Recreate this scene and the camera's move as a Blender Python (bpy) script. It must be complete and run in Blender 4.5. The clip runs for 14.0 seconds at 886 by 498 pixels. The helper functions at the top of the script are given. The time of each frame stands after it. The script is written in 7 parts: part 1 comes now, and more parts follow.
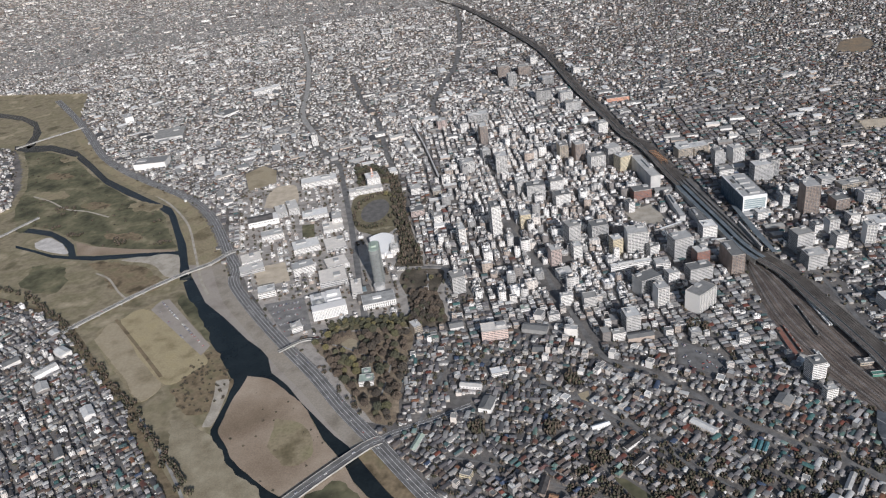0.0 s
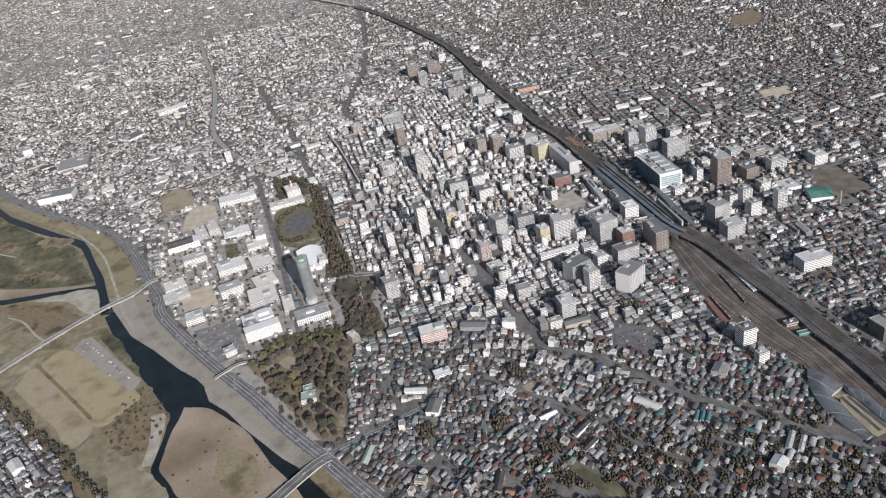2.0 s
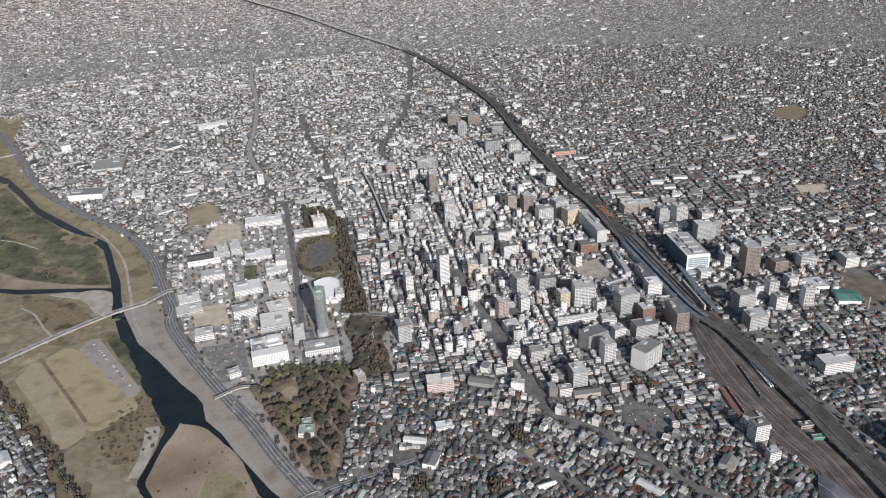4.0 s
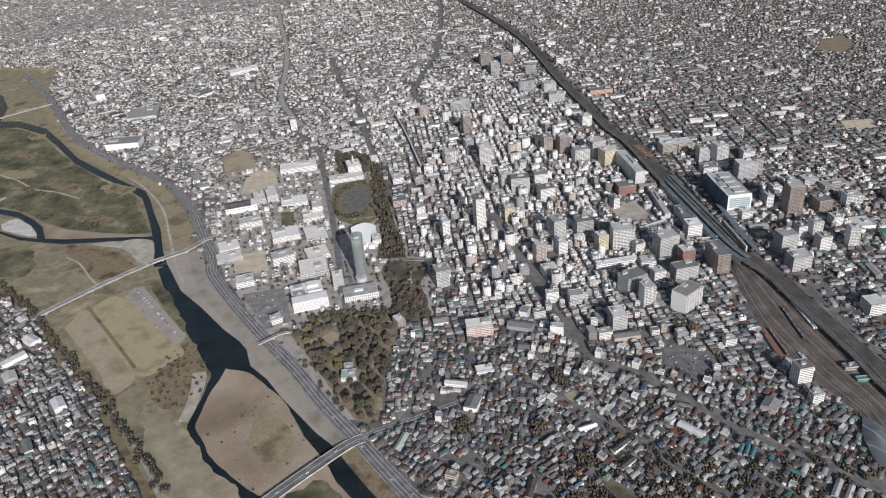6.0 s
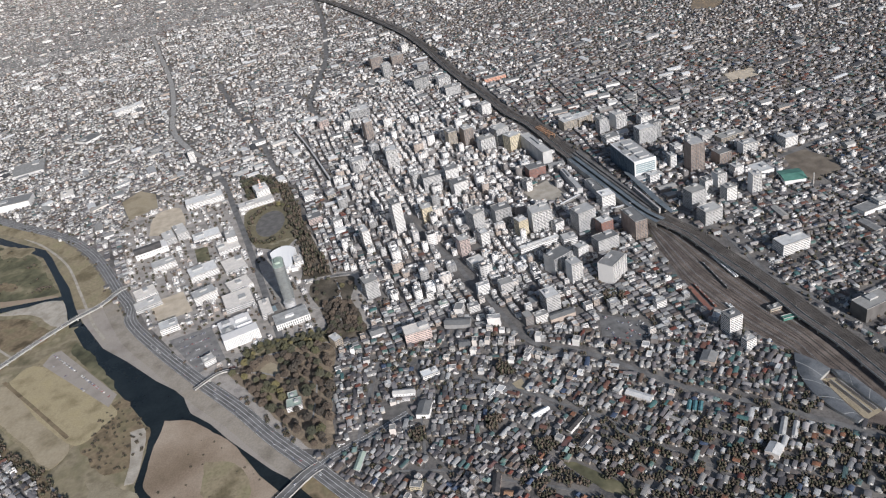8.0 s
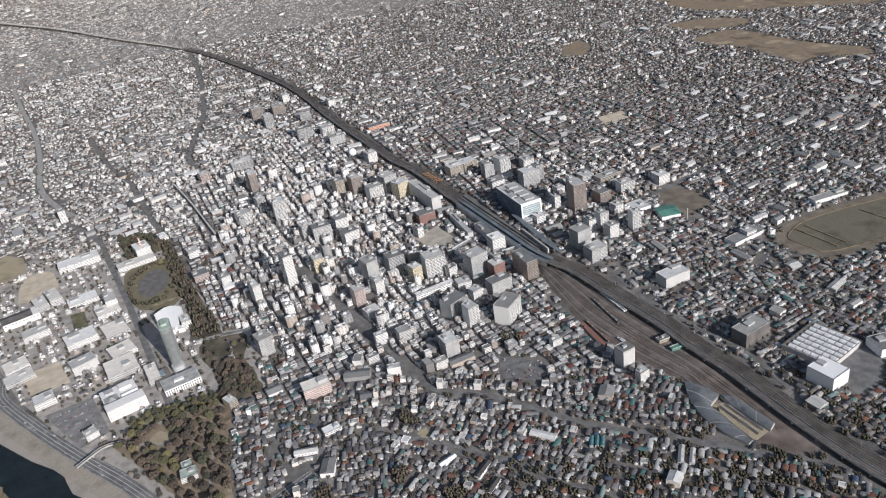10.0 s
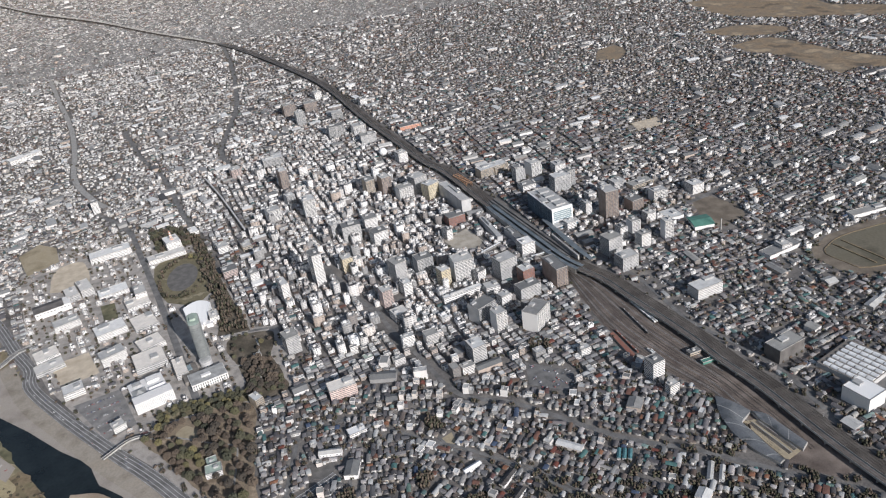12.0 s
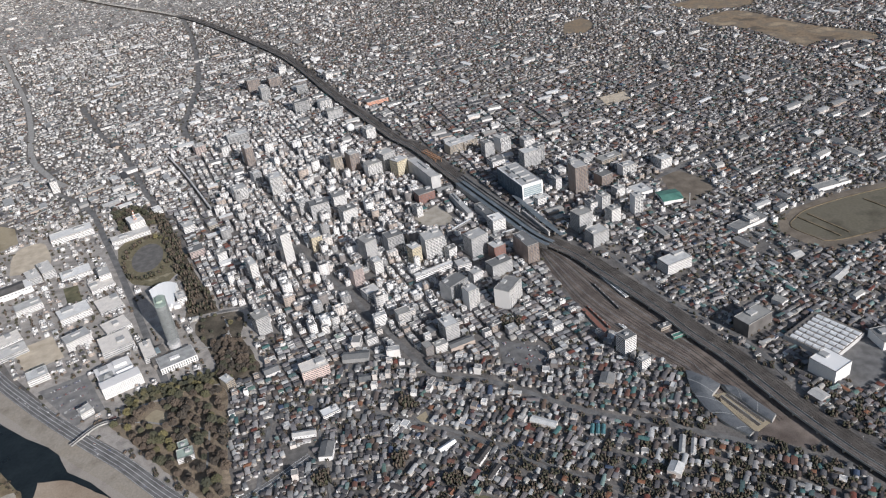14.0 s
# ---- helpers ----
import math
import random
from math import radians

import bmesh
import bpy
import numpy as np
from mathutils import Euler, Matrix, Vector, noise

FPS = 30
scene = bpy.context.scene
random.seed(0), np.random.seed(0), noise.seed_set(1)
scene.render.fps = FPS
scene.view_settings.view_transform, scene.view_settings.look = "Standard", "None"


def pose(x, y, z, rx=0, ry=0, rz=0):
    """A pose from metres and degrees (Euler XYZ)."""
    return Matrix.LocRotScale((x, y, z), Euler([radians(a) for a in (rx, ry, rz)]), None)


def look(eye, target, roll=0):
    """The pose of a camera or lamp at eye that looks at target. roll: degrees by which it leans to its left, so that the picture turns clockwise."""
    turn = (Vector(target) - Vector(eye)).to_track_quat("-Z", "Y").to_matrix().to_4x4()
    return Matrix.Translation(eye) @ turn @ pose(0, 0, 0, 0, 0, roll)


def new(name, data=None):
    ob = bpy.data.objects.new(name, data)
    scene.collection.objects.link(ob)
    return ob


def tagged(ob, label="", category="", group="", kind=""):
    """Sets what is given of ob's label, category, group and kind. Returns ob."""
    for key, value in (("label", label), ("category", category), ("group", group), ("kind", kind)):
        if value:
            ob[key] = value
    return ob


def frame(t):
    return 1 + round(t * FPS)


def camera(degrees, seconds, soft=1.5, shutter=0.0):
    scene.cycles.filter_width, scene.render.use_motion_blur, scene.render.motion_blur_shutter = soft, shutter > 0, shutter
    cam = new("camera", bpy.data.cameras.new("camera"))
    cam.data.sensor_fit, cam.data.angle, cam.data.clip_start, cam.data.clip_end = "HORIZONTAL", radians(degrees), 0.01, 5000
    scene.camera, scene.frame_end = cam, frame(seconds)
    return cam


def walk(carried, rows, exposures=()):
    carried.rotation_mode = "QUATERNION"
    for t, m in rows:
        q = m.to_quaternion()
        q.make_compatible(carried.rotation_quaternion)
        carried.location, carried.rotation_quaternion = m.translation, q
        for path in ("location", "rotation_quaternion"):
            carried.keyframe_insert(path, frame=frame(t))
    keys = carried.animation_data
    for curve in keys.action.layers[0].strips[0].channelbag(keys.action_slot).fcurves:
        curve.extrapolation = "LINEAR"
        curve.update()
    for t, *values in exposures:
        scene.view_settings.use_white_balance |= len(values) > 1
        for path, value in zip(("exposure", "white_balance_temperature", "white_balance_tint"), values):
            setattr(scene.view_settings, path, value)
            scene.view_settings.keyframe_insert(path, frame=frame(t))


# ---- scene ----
# ---- camera ----
cam = camera(59.21, 14.0, soft=1.19)
walk(cam, [
    (0.0, pose(39.9, -41.5, 839.4, 61.755, 6.454, 4.781)),
    (0.5, pose(37.1, -38.8, 839.9, 58.106, 8.870, 2.136)),
    (1.0, pose(34.8, -36.1, 840.7, 58.416, 11.155, 3.094)),
    (1.5, pose(33.3, -31.9, 841.2, 58.062, 10.768, 1.116)),
    (2.0, pose(31.2, -28.2, 841.0, 60.692, 8.945, -2.890)),
    (2.5, pose(28.5, -25.2, 840.8, 60.866, 4.901, -3.764)),
    (3.0, pose(25.3, -22.8, 840.3, 64.240, 2.858, 0.090)),
    (3.2, pose(24.1, -21.8, 840.1, 64.838, 2.605, 1.124)),
    (5.3, pose(11.5, -12.9, 842.1, 62.397, 2.358, 2.399)),
    (5.5, pose(10.3, -12.4, 842.7, 61.749, 2.608, 3.400)),
    (6.0, pose(7.1, -10.7, 845.2, 60.462, 4.225, 3.434)),
    (6.5, pose(4.2, -7.2, 846.7, 58.461, 6.610, -1.224)),
    (7.0, pose(2.0, -3.7, 848.1, 56.690, 7.528, -4.143)),
    (7.5, pose(0.0, 0.0, 850.0, 56.051, 8.704, -5.817)),
    (8.0, pose(-2.4, 3.9, 851.4, 59.191, 9.440, -6.530)),
    (8.5, pose(-5.1, 8.3, 851.5, 59.317, 8.835, -10.678)),
    (9.0, pose(-8.6, 10.6, 852.6, 60.086, 8.838, -13.721)),
    (9.2, pose(-9.8, 11.5, 853.1, 59.971, 8.945, -14.412)),
    (11.3, pose(-21.1, 23.1, 859.4, 63.601, 6.534, -16.224)),
    (11.5, pose(-21.6, 24.6, 859.8, 62.570, 6.736, -14.981)),
    (12.0, pose(-22.4, 28.9, 860.4, 61.435, 7.174, -12.864)),
    (12.5, pose(-23.4, 33.0, 861.5, 61.404, 8.256, -12.143)),
    (13.0, pose(-24.4, 36.5, 862.4, 61.584, 8.355, -12.470)),
    (13.5, pose(-26.2, 40.0, 863.3, 60.910, 7.546, -14.367)),
    (14.0, pose(-27.8, 43.7, 863.8, 59.193, 6.525, -15.340)),
], exposures=[(0.0, -0.28), (1.0, -0.15), (2.0, -0.14), (3.0, -0.16), (5.5, -0.24), (6.5, -0.24), (7.5, -0.12), (9.0, -0.12), (11.5, -0.12), (14.0, -0.14)])

# ---- world and sun ----
SUN_AZ = math.atan2(0.4, -0.9165)   # compass-like: x, y of the sun's bearing
SUN_EL = radians(24.5)
world = bpy.data.worlds.new("world")
scene.world = world
world.use_nodes = True
wt = world.node_tree
sky = wt.nodes.new("ShaderNodeTexSky")
sky.sky_type, sky.sun_disc = "NISHITA", False
sky.sun_elevation, sky.sun_rotation = SUN_EL, SUN_AZ
sky.air_density, sky.dust_density = 1.0, 1.5
wt.links.new(sky.outputs[0], wt.nodes["Background"].inputs[0])
wt.nodes["Background"].inputs[1].default_value = 0.095
sun = new("sun", bpy.data.lights.new("sun", "SUN"))
sun.data.energy, sun.data.angle, sun.data.color = 5.0, radians(0.53), (1.0, 0.98, 0.99)
sd = Vector((0.4 * math.cos(SUN_EL), -0.9165 * math.cos(SUN_EL), math.sin(SUN_EL)))
sun.matrix_world = look(sd * 100, (0, 0, 0))

# ---- materials ----
def rgb(c):
    return (*c, 1.0)


def mat(name, colors, rough=0.8, scale=0.3, fine=3.0, amount=0.25, bump=0.3, metal=0.0, pick="", spec=0.3):
    """A surface of one or more colours (picked at random per object or per island) with stains at two scales and relief."""
    m = bpy.data.materials.new(name)
    m.use_nodes = True
    nt = m.node_tree
    b = nt.nodes["Principled BSDF"]
    b.inputs["Roughness"].default_value, b.inputs["Metallic"].default_value = rough, metal
    b.inputs["Specular IOR Level"].default_value = spec
    tc = nt.nodes.new("ShaderNodeTexCoord")
    big, small = nt.nodes.new("ShaderNodeTexNoise"), nt.nodes.new("ShaderNodeTexNoise")
    big.inputs["Scale"].default_value, big.inputs["Detail"].default_value = scale, 5
    small.inputs["Scale"].default_value, small.inputs["Detail"].default_value = fine, 3
    geo = nt.nodes.new("ShaderNodeNewGeometry")
    for n in (big, small):
        nt.links.new(geo.outputs["Position"], n.inputs["Vector"])
    add = nt.nodes.new("ShaderNodeMath")
    add.operation = "ADD"
    nt.links.new(big.outputs[0], add.inputs[0])
    nt.links.new(small.outputs[0], add.inputs[1])
    rng = nt.nodes.new("ShaderNodeMapRange")
    rng.inputs["From Min"].default_value, rng.inputs["From Max"].default_value = 0.7, 1.3
    rng.inputs["To Min"].default_value, rng.inputs["To Max"].default_value = 1 - amount, 1 + amount
    nt.links.new(add.outputs[0], rng.inputs["Value"])
    ramp = nt.nodes.new("ShaderNodeValToRGB")
    ramp.color_ramp.interpolation = "CONSTANT" if pick else "LINEAR"
    cr = ramp.color_ramp
    while len(cr.elements) < len(colors):
        cr.elements.new(0.5)
    for i, c in enumerate(colors):
        cr.elements[i].position = i / max(1, len(colors) - (0 if pick else 1))
        cr.elements[i].color = rgb(c)
    if pick == "island":
        nt.links.new(geo.outputs["Random Per Island"], ramp.inputs[0])
    elif pick == "object":
        info = nt.nodes.new("ShaderNodeObjectInfo")
        nt.links.new(info.outputs["Random"], ramp.inputs[0])
    else:
        wide = nt.nodes.new("ShaderNodeMapRange")
        wide.inputs["From Min"].default_value, wide.inputs["From Max"].default_value = 0.32, 0.68
        nt.links.new(big.outputs[0], wide.inputs["Value"])
        nt.links.new(wide.outputs[0], ramp.inputs[0])
    mul = nt.nodes.new("ShaderNodeMix")
    mul.data_type, mul.blend_type = "RGBA", "MULTIPLY"
    mul.inputs["Factor"].default_value = 1.0
    nt.links.new(ramp.outputs[0], mul.inputs[6])
    nt.links.new(rng.outputs[0], mul.inputs[7])
    nt.links.new(mul.outputs[2], b.inputs["Base Color"])
    if bump:
        bp = nt.nodes.new("ShaderNodeBump")
        bp.inputs["Strength"].default_value, bp.inputs["Distance"].default_value = bump, 0.5
        nt.links.new(small.outputs[0], bp.inputs["Height"])
        nt.links.new(bp.outputs[0], b.inputs["Normal"])
    return m


G = lambda v: (v, v, v)
M_GROUND = mat("town_ground", [(0.12, 0.113, 0.108), (0.155, 0.145, 0.138), (0.175, 0.162, 0.15), (0.205, 0.188, 0.17)], 0.9, 0.02, 0.25, 0.35, 0)
M_FLOOD = mat("river_meadow", [(0.16, 0.14, 0.085), (0.3, 0.255, 0.175), (0.21, 0.185, 0.115), (0.35, 0.295, 0.21)], 0.95, 0.012, 0.1, 0.25, 0.1)
M_GRAVEL = mat("river_gravel", [(0.24, 0.18, 0.125), (0.32, 0.25, 0.185), (0.39, 0.32, 0.25)], 0.95, 0.008, 0.4, 0.2, 0.2)
M_STONE = mat("bank_stone", [(0.3, 0.265, 0.23), (0.37, 0.33, 0.29), (0.33, 0.295, 0.255)], 0.9, 0.02, 0.6, 0.15, 0.2)
M_DRYGRASS = mat("dry_lawn", [(0.32, 0.265, 0.155), (0.4, 0.335, 0.21), (0.36, 0.3, 0.18)], 0.95, 0.03, 0.4, 0.2, 0.1)
M_GREENISH = mat("rough_grass", [(0.07, 0.07, 0.045), (0.115, 0.112, 0.068), (0.15, 0.14, 0.085), (0.23, 0.2, 0.13)], 0.95, 0.014, 0.08, 0.35, 0.2)
M_PALELAWN = mat("pale_lawn", [(0.26, 0.22, 0.15), (0.33, 0.29, 0.21)], 0.95, 0.03, 0.4, 0.2, 0.1)
M_WHITEGRAVEL = mat("white_gravel", [(0.5, 0.47, 0.44), (0.62, 0.59, 0.56)], 0.95, 0.05, 0.4, 0.15, 0.1)
M_PALESAND = mat("pale_sand", [(0.38, 0.34, 0.28), (0.46, 0.42, 0.36)], 0.95, 0.05, 0.4, 0.15, 0.1)
M_BROWN = mat("brown_scrub", [(0.125, 0.098, 0.06), (0.24, 0.185, 0.12), (0.165, 0.145, 0.085)], 0.95, 0.03, 0.15, 0.3, 0.2)
M_VERGE = mat("dry_verge", [(0.2, 0.165, 0.1), (0.3, 0.25, 0.165), (0.235, 0.21, 0.125)], 0.95, 0.02, 0.2, 0.25, 0.1)
M_SANDY = mat("bare_lawn", [(0.3, 0.25, 0.165), (0.39, 0.33, 0.235), (0.34, 0.285, 0.195)], 0.95, 0.02, 0.2, 0.15, 0.1)
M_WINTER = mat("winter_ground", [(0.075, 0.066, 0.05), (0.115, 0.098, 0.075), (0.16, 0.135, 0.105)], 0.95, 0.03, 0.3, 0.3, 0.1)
M_BANK = mat("bank_gravel", [(0.25, 0.22, 0.18), (0.33, 0.295, 0.25), (0.285, 0.25, 0.205)], 0.95, 0.02, 0.3, 0.18, 0.1)
M_RUST = mat("rust_steel", [(0.27, 0.15, 0.09), (0.35, 0.21, 0.13)], 0.7, 0.3, 2, 0.25, 0.05)
M_SAND = mat("school_sand", [(0.5, 0.42, 0.32), (0.6, 0.52, 0.41)], 0.95, 0.05, 0.5, 0.1, 0.1)
M_DIRT = mat("track_dirt", [(0.15, 0.125, 0.1), (0.23, 0.195, 0.155)], 0.95, 0.03, 0.3, 0.2, 0.1)
M_POND = mat("field_clay", [(0.13, 0.124, 0.118), (0.17, 0.162, 0.152)], 0.9, 0.08, 0.8, 0.15, 0.1)
M_ASPHALT = mat("asphalt", [(0.14, 0.137, 0.134), (0.2, 0.196, 0.192)], 0.9, 0.06, 1.0, 0.2, 0.1)
M_LOT = mat("worn_asphalt", [(0.2, 0.195, 0.19), (0.26, 0.25, 0.24)], 0.9, 0.06, 1.0, 0.2, 0.1)
M_PAVE = mat("pale_paving", [(0.3, 0.29, 0.275), (0.38, 0.37, 0.35)], 0.9, 0.1, 1.0, 0.15, 0.1)
M_LINE = mat("road_paint", [G(0.6), G(0.7)], 0.8, 0.2, 2, 0.15, 0)
M_CONC = mat("concrete", [(0.34, 0.33, 0.315), (0.42, 0.41, 0.39)], 0.85, 0.05, 0.8, 0.2, 0.1)
M_BALLAST = mat("rail_ballast", [(0.125, 0.1, 0.086), (0.165, 0.135, 0.117), (0.21, 0.173, 0.15)], 0.95, 0.03, 0.8, 0.3, 0.2)
M_RAIL = mat("rail_steel", [(0.09, 0.075, 0.065), (0.14, 0.12, 0.11)], 0.5, 0.3, 2, 0.2, 0, metal=0.6)
M_BED = mat("dark_ballast", [(0.095, 0.084, 0.076), (0.14, 0.126, 0.114)], 0.95, 0.03, 0.8, 0.3, 0.2)
M_VIADUCT = mat("viaduct_deck", [(0.12, 0.118, 0.116), (0.18, 0.177, 0.174)], 0.9, 0.04, 0.6, 0.25, 0.1)
M_WATER = mat("river_water", [(0.013, 0.018, 0.02), (0.02, 0.026, 0.028)], 0.25, 0.02, 0.2, 0.2, 0.02, spec=0.25)
M_GLASS = mat("window_glass", [(0.09, 0.094, 0.1), (0.18, 0.185, 0.19)], 0.25, 0.2, 1, 0.2, 0, spec=0.5)
M_BLUEGLASS = mat("blue_glass", [(0.05, 0.09, 0.12), (0.1, 0.16, 0.2)], 0.15, 0.1, 1, 0.2, 0, spec=0.6)
M_STATIONGLASS = mat("station_glass", [(0.05, 0.085, 0.12), (0.085, 0.13, 0.17)], 0.45, 0.1, 1, 0.2, 0, spec=0.15)
M_FLAT = mat("flat_roof", [(0.42, 0.42, 0.415), (0.24, 0.24, 0.237), (0.58, 0.58, 0.57), (0.32, 0.315, 0.3), (0.48, 0.475, 0.46), (0.18, 0.183, 0.183)], 0.85, 0.1, 1.0, 0.2, 0.1, pick="object")
M_TANK = mat("roof_machinery", [(0.5, 0.5, 0.49), (0.3, 0.3, 0.3)], 0.7, 0.2, 1, 0.2, 0)
WALLS = {
    "white": mat("white_render", [(0.8, 0.785, 0.765), (0.72, 0.7, 0.68)], 0.8, 0.05, 0.6, 0.1, 0.05),
    "grey": mat("grey_panel", [(0.43, 0.43, 0.43), (0.53, 0.52, 0.51)], 0.75, 0.05, 0.6, 0.12, 0.05),
    "brown": mat("brown_tile", [(0.3, 0.235, 0.2), (0.37, 0.3, 0.26)], 0.7, 0.06, 0.8, 0.15, 0.05),
    "tan": mat("tan_tile", [(0.42, 0.35, 0.27), (0.5, 0.43, 0.35)], 0.75, 0.06, 0.8, 0.12, 0.05),
    "cream": mat("cream_render", [(0.62, 0.53, 0.36), (0.68, 0.6, 0.44)], 0.8, 0.06, 0.8, 0.1, 0.05),
    "brick": mat("red_brick_cladding", [(0.24, 0.11, 0.085), (0.3, 0.15, 0.115)], 0.8, 0.06, 0.8, 0.15, 0.05),
    "pink": mat("pink_render", [(0.56, 0.43, 0.39), (0.62, 0.5, 0.46)], 0.8, 0.06, 0.8, 0.1, 0.05),
    "coral": mat("coral_cladding", [(0.62, 0.3, 0.2), (0.68, 0.38, 0.28)], 0.7, 0.06, 0.8, 0.1, 0.05),
    "dark": mat("dark_cladding", [(0.1, 0.095, 0.09), (0.15, 0.14, 0.135)], 0.7, 0.06, 0.8, 0.15, 0.05),
    "green": mat("green_sheet_roof", [(0.08, 0.2, 0.16), (0.12, 0.27, 0.22)], 0.6, 0.06, 0.8, 0.12, 0.05),
}
M_HWALL = mat("house_wall", [(0.36, 0.348, 0.335), (0.25, 0.222, 0.195), (0.31, 0.3, 0.285), (0.56, 0.545, 0.53), (0.16, 0.13, 0.108), (0.29, 0.248, 0.21), (0.21, 0.202, 0.197), (0.4, 0.387, 0.374)], 0.85, 0.2, 1.5, 0.15, 0.05, pick="island")
M_HWALL_O = mat("house_render", [(0.36, 0.348, 0.335), (0.25, 0.222, 0.195), (0.31, 0.3, 0.285), (0.7, 0.685, 0.67), (0.16, 0.13, 0.108), (0.29, 0.248, 0.21), (0.21, 0.202, 0.197), (0.52, 0.505, 0.49)], 0.85, 0.2, 1.5, 0.15, 0.05, pick="object")
M_DEPOTROOF = mat("depot_roof", [(0.1, 0.108, 0.118), (0.17, 0.18, 0.19), (0.125, 0.13, 0.14)], 0.5, 0.04, 0.4, 0.2, 0.05)
ROOFS = [(0.125, 0.118, 0.122), (0.094, 0.089, 0.093), (0.187, 0.177, 0.181), (0.146, 0.12, 0.108), (0.099, 0.094, 0.099), (0.229, 0.217, 0.22), (0.114, 0.087, 0.075), (0.14, 0.138, 0.146), (0.088, 0.083, 0.085), (0.172, 0.15, 0.14), (0.26, 0.246, 0.246), (0.114, 0.114, 0.12), (0.343, 0.325, 0.32), (0.208, 0.187, 0.187), (0.416, 0.389, 0.379)]
COLOURED = [(0.08, 0.165, 0.16), (0.18, 0.068, 0.052), (0.075, 0.1, 0.155), (0.13, 0.2, 0.175), (0.13, 0.065, 0.055), (0.24, 0.12, 0.075), (0.22, 0.3, 0.28), (0.16, 0.115, 0.09), (0.145, 0.085, 0.08)]
M_HROOF = mat("house_roof", ROOFS + [(0.09, 0.14, 0.14), (0.17, 0.09, 0.07)], 0.7, 0.3, 1.5, 0.2, 0.2, pick="island")
M_HROOF_O = mat("tiled_roof", ROOFS, 0.7, 0.3, 1.5, 0.2, 0.2, pick="object")
M_CROOF = mat("coloured_house_roof", COLOURED + ROOFS[:7], 0.65, 0.3, 1.5, 0.2, 0.2, pick="island")
M_CROOF_O = mat("coloured_metal_roof", COLOURED, 0.6, 0.3, 1.5, 0.2, 0.1, pick="object")
M_TWALL = mat("town_wall", [(0.74, 0.715, 0.69), (0.52, 0.505, 0.49), (0.62, 0.57, 0.53), (0.8, 0.785, 0.765), (0.3, 0.295, 0.29), (0.42, 0.35, 0.3), (0.66, 0.64, 0.62), (0.22, 0.2, 0.19)], 0.8, 0.1, 1, 0.12, 0.05, pick="island")
M_TWALL_O = mat("town_render", [(0.74, 0.715, 0.69), (0.52, 0.505, 0.49), (0.62, 0.57, 0.53), (0.8, 0.785, 0.765), (0.3, 0.295, 0.29), (0.42, 0.35, 0.3), (0.66, 0.64, 0.62), (0.22, 0.2, 0.19)], 0.8, 0.1, 1, 0.12, 0.05, pick="object")
M_TROOF = mat("town_flat_roof", [(0.4, 0.4, 0.395), (0.24, 0.24, 0.237), (0.62, 0.62, 0.61), (0.14, 0.14, 0.142), (0.33, 0.325, 0.31), (0.74, 0.74, 0.73), (0.09, 0.09, 0.094), (0.28, 0.28, 0.278)], 0.8, 0.15, 1.2, 0.2, 0.1, pick="island")
M_BARK = mat("bark", [(0.07, 0.055, 0.045), (0.11, 0.09, 0.075)], 0.9, 2, 8, 0.2, 0.2)
LEAF = {
    "evergreen": mat("evergreen_leaves", [(0.075, 0.074, 0.05), (0.1, 0.096, 0.06), (0.062, 0.064, 0.045)], 0.8, 0.4, 2, 0.3, 0, pick="object"),
    "russet": mat("russet_leaves", [(0.088, 0.07, 0.056), (0.12, 0.094, 0.073), (0.07, 0.06, 0.05)], 0.8, 0.4, 2, 0.3, 0, pick="object"),
    "olive": mat("olive_leaves", [(0.125, 0.112, 0.06), (0.165, 0.145, 0.07), (0.095, 0.092, 0.052)], 0.8, 0.4, 2, 0.3, 0, pick="object"),
}
M_CAR = mat("car_paint", [(0.75, 0.75, 0.75), (0.5, 0.5, 0.51), (0.04, 0.04, 0.045), (0.82, 0.82, 0.8), (0.3, 0.3, 0.32), (0.08, 0.1, 0.2), (0.35, 0.06, 0.05)], 0.35, 1, 4, 0.05, 0, pick="object", spec=0.5)
M_CARS = mat("car_enamel", [(0.78, 0.78, 0.78), (0.5, 0.5, 0.51), (0.05, 0.05, 0.055), (0.82, 0.82, 0.8), (0.3, 0.3, 0.32), (0.8, 0.8, 0.8), (0.3, 0.06, 0.05)], 0.35, 1, 4, 0.05, 0, pick="island", spec=0.5)
M_OUT = mat("outbuilding_sheet", [(0.55, 0.55, 0.54), (0.3, 0.3, 0.29), (0.72, 0.71, 0.69), (0.4, 0.36, 0.31), (0.2, 0.21, 0.22)], 0.7, 0.3, 2, 0.15, 0, pick="island")
M_BACKDROP = mat("hazy_distance", [(0.1, 0.098, 0.097), (0.18, 0.177, 0.174), (0.13, 0.127, 0.125), (0.22, 0.216, 0.212)], 1.0, 0.03, 0.12, 0.5, 0)
M_SLEEPER = mat("track_sleepers", [(0.1, 0.083, 0.073), (0.16, 0.135, 0.12)], 0.9, 0.1, 2, 0.25, 0.1)
M_BLUEROOF = mat("blue_grey_roof", [(0.12, 0.145, 0.165), (0.17, 0.195, 0.215)], 0.5, 0.05, 0.6, 0.15, 0.05)
M_TRAIN = mat("train_paint", [(0.7, 0.7, 0.68), (0.78, 0.78, 0.76)], 0.45, 0.2, 1, 0.1, 0)
M_HALL = mat("hall_panel", [(0.18, 0.192, 0.19), (0.23, 0.242, 0.24)], 0.6, 0.05, 0.8, 0.1, 0.03)
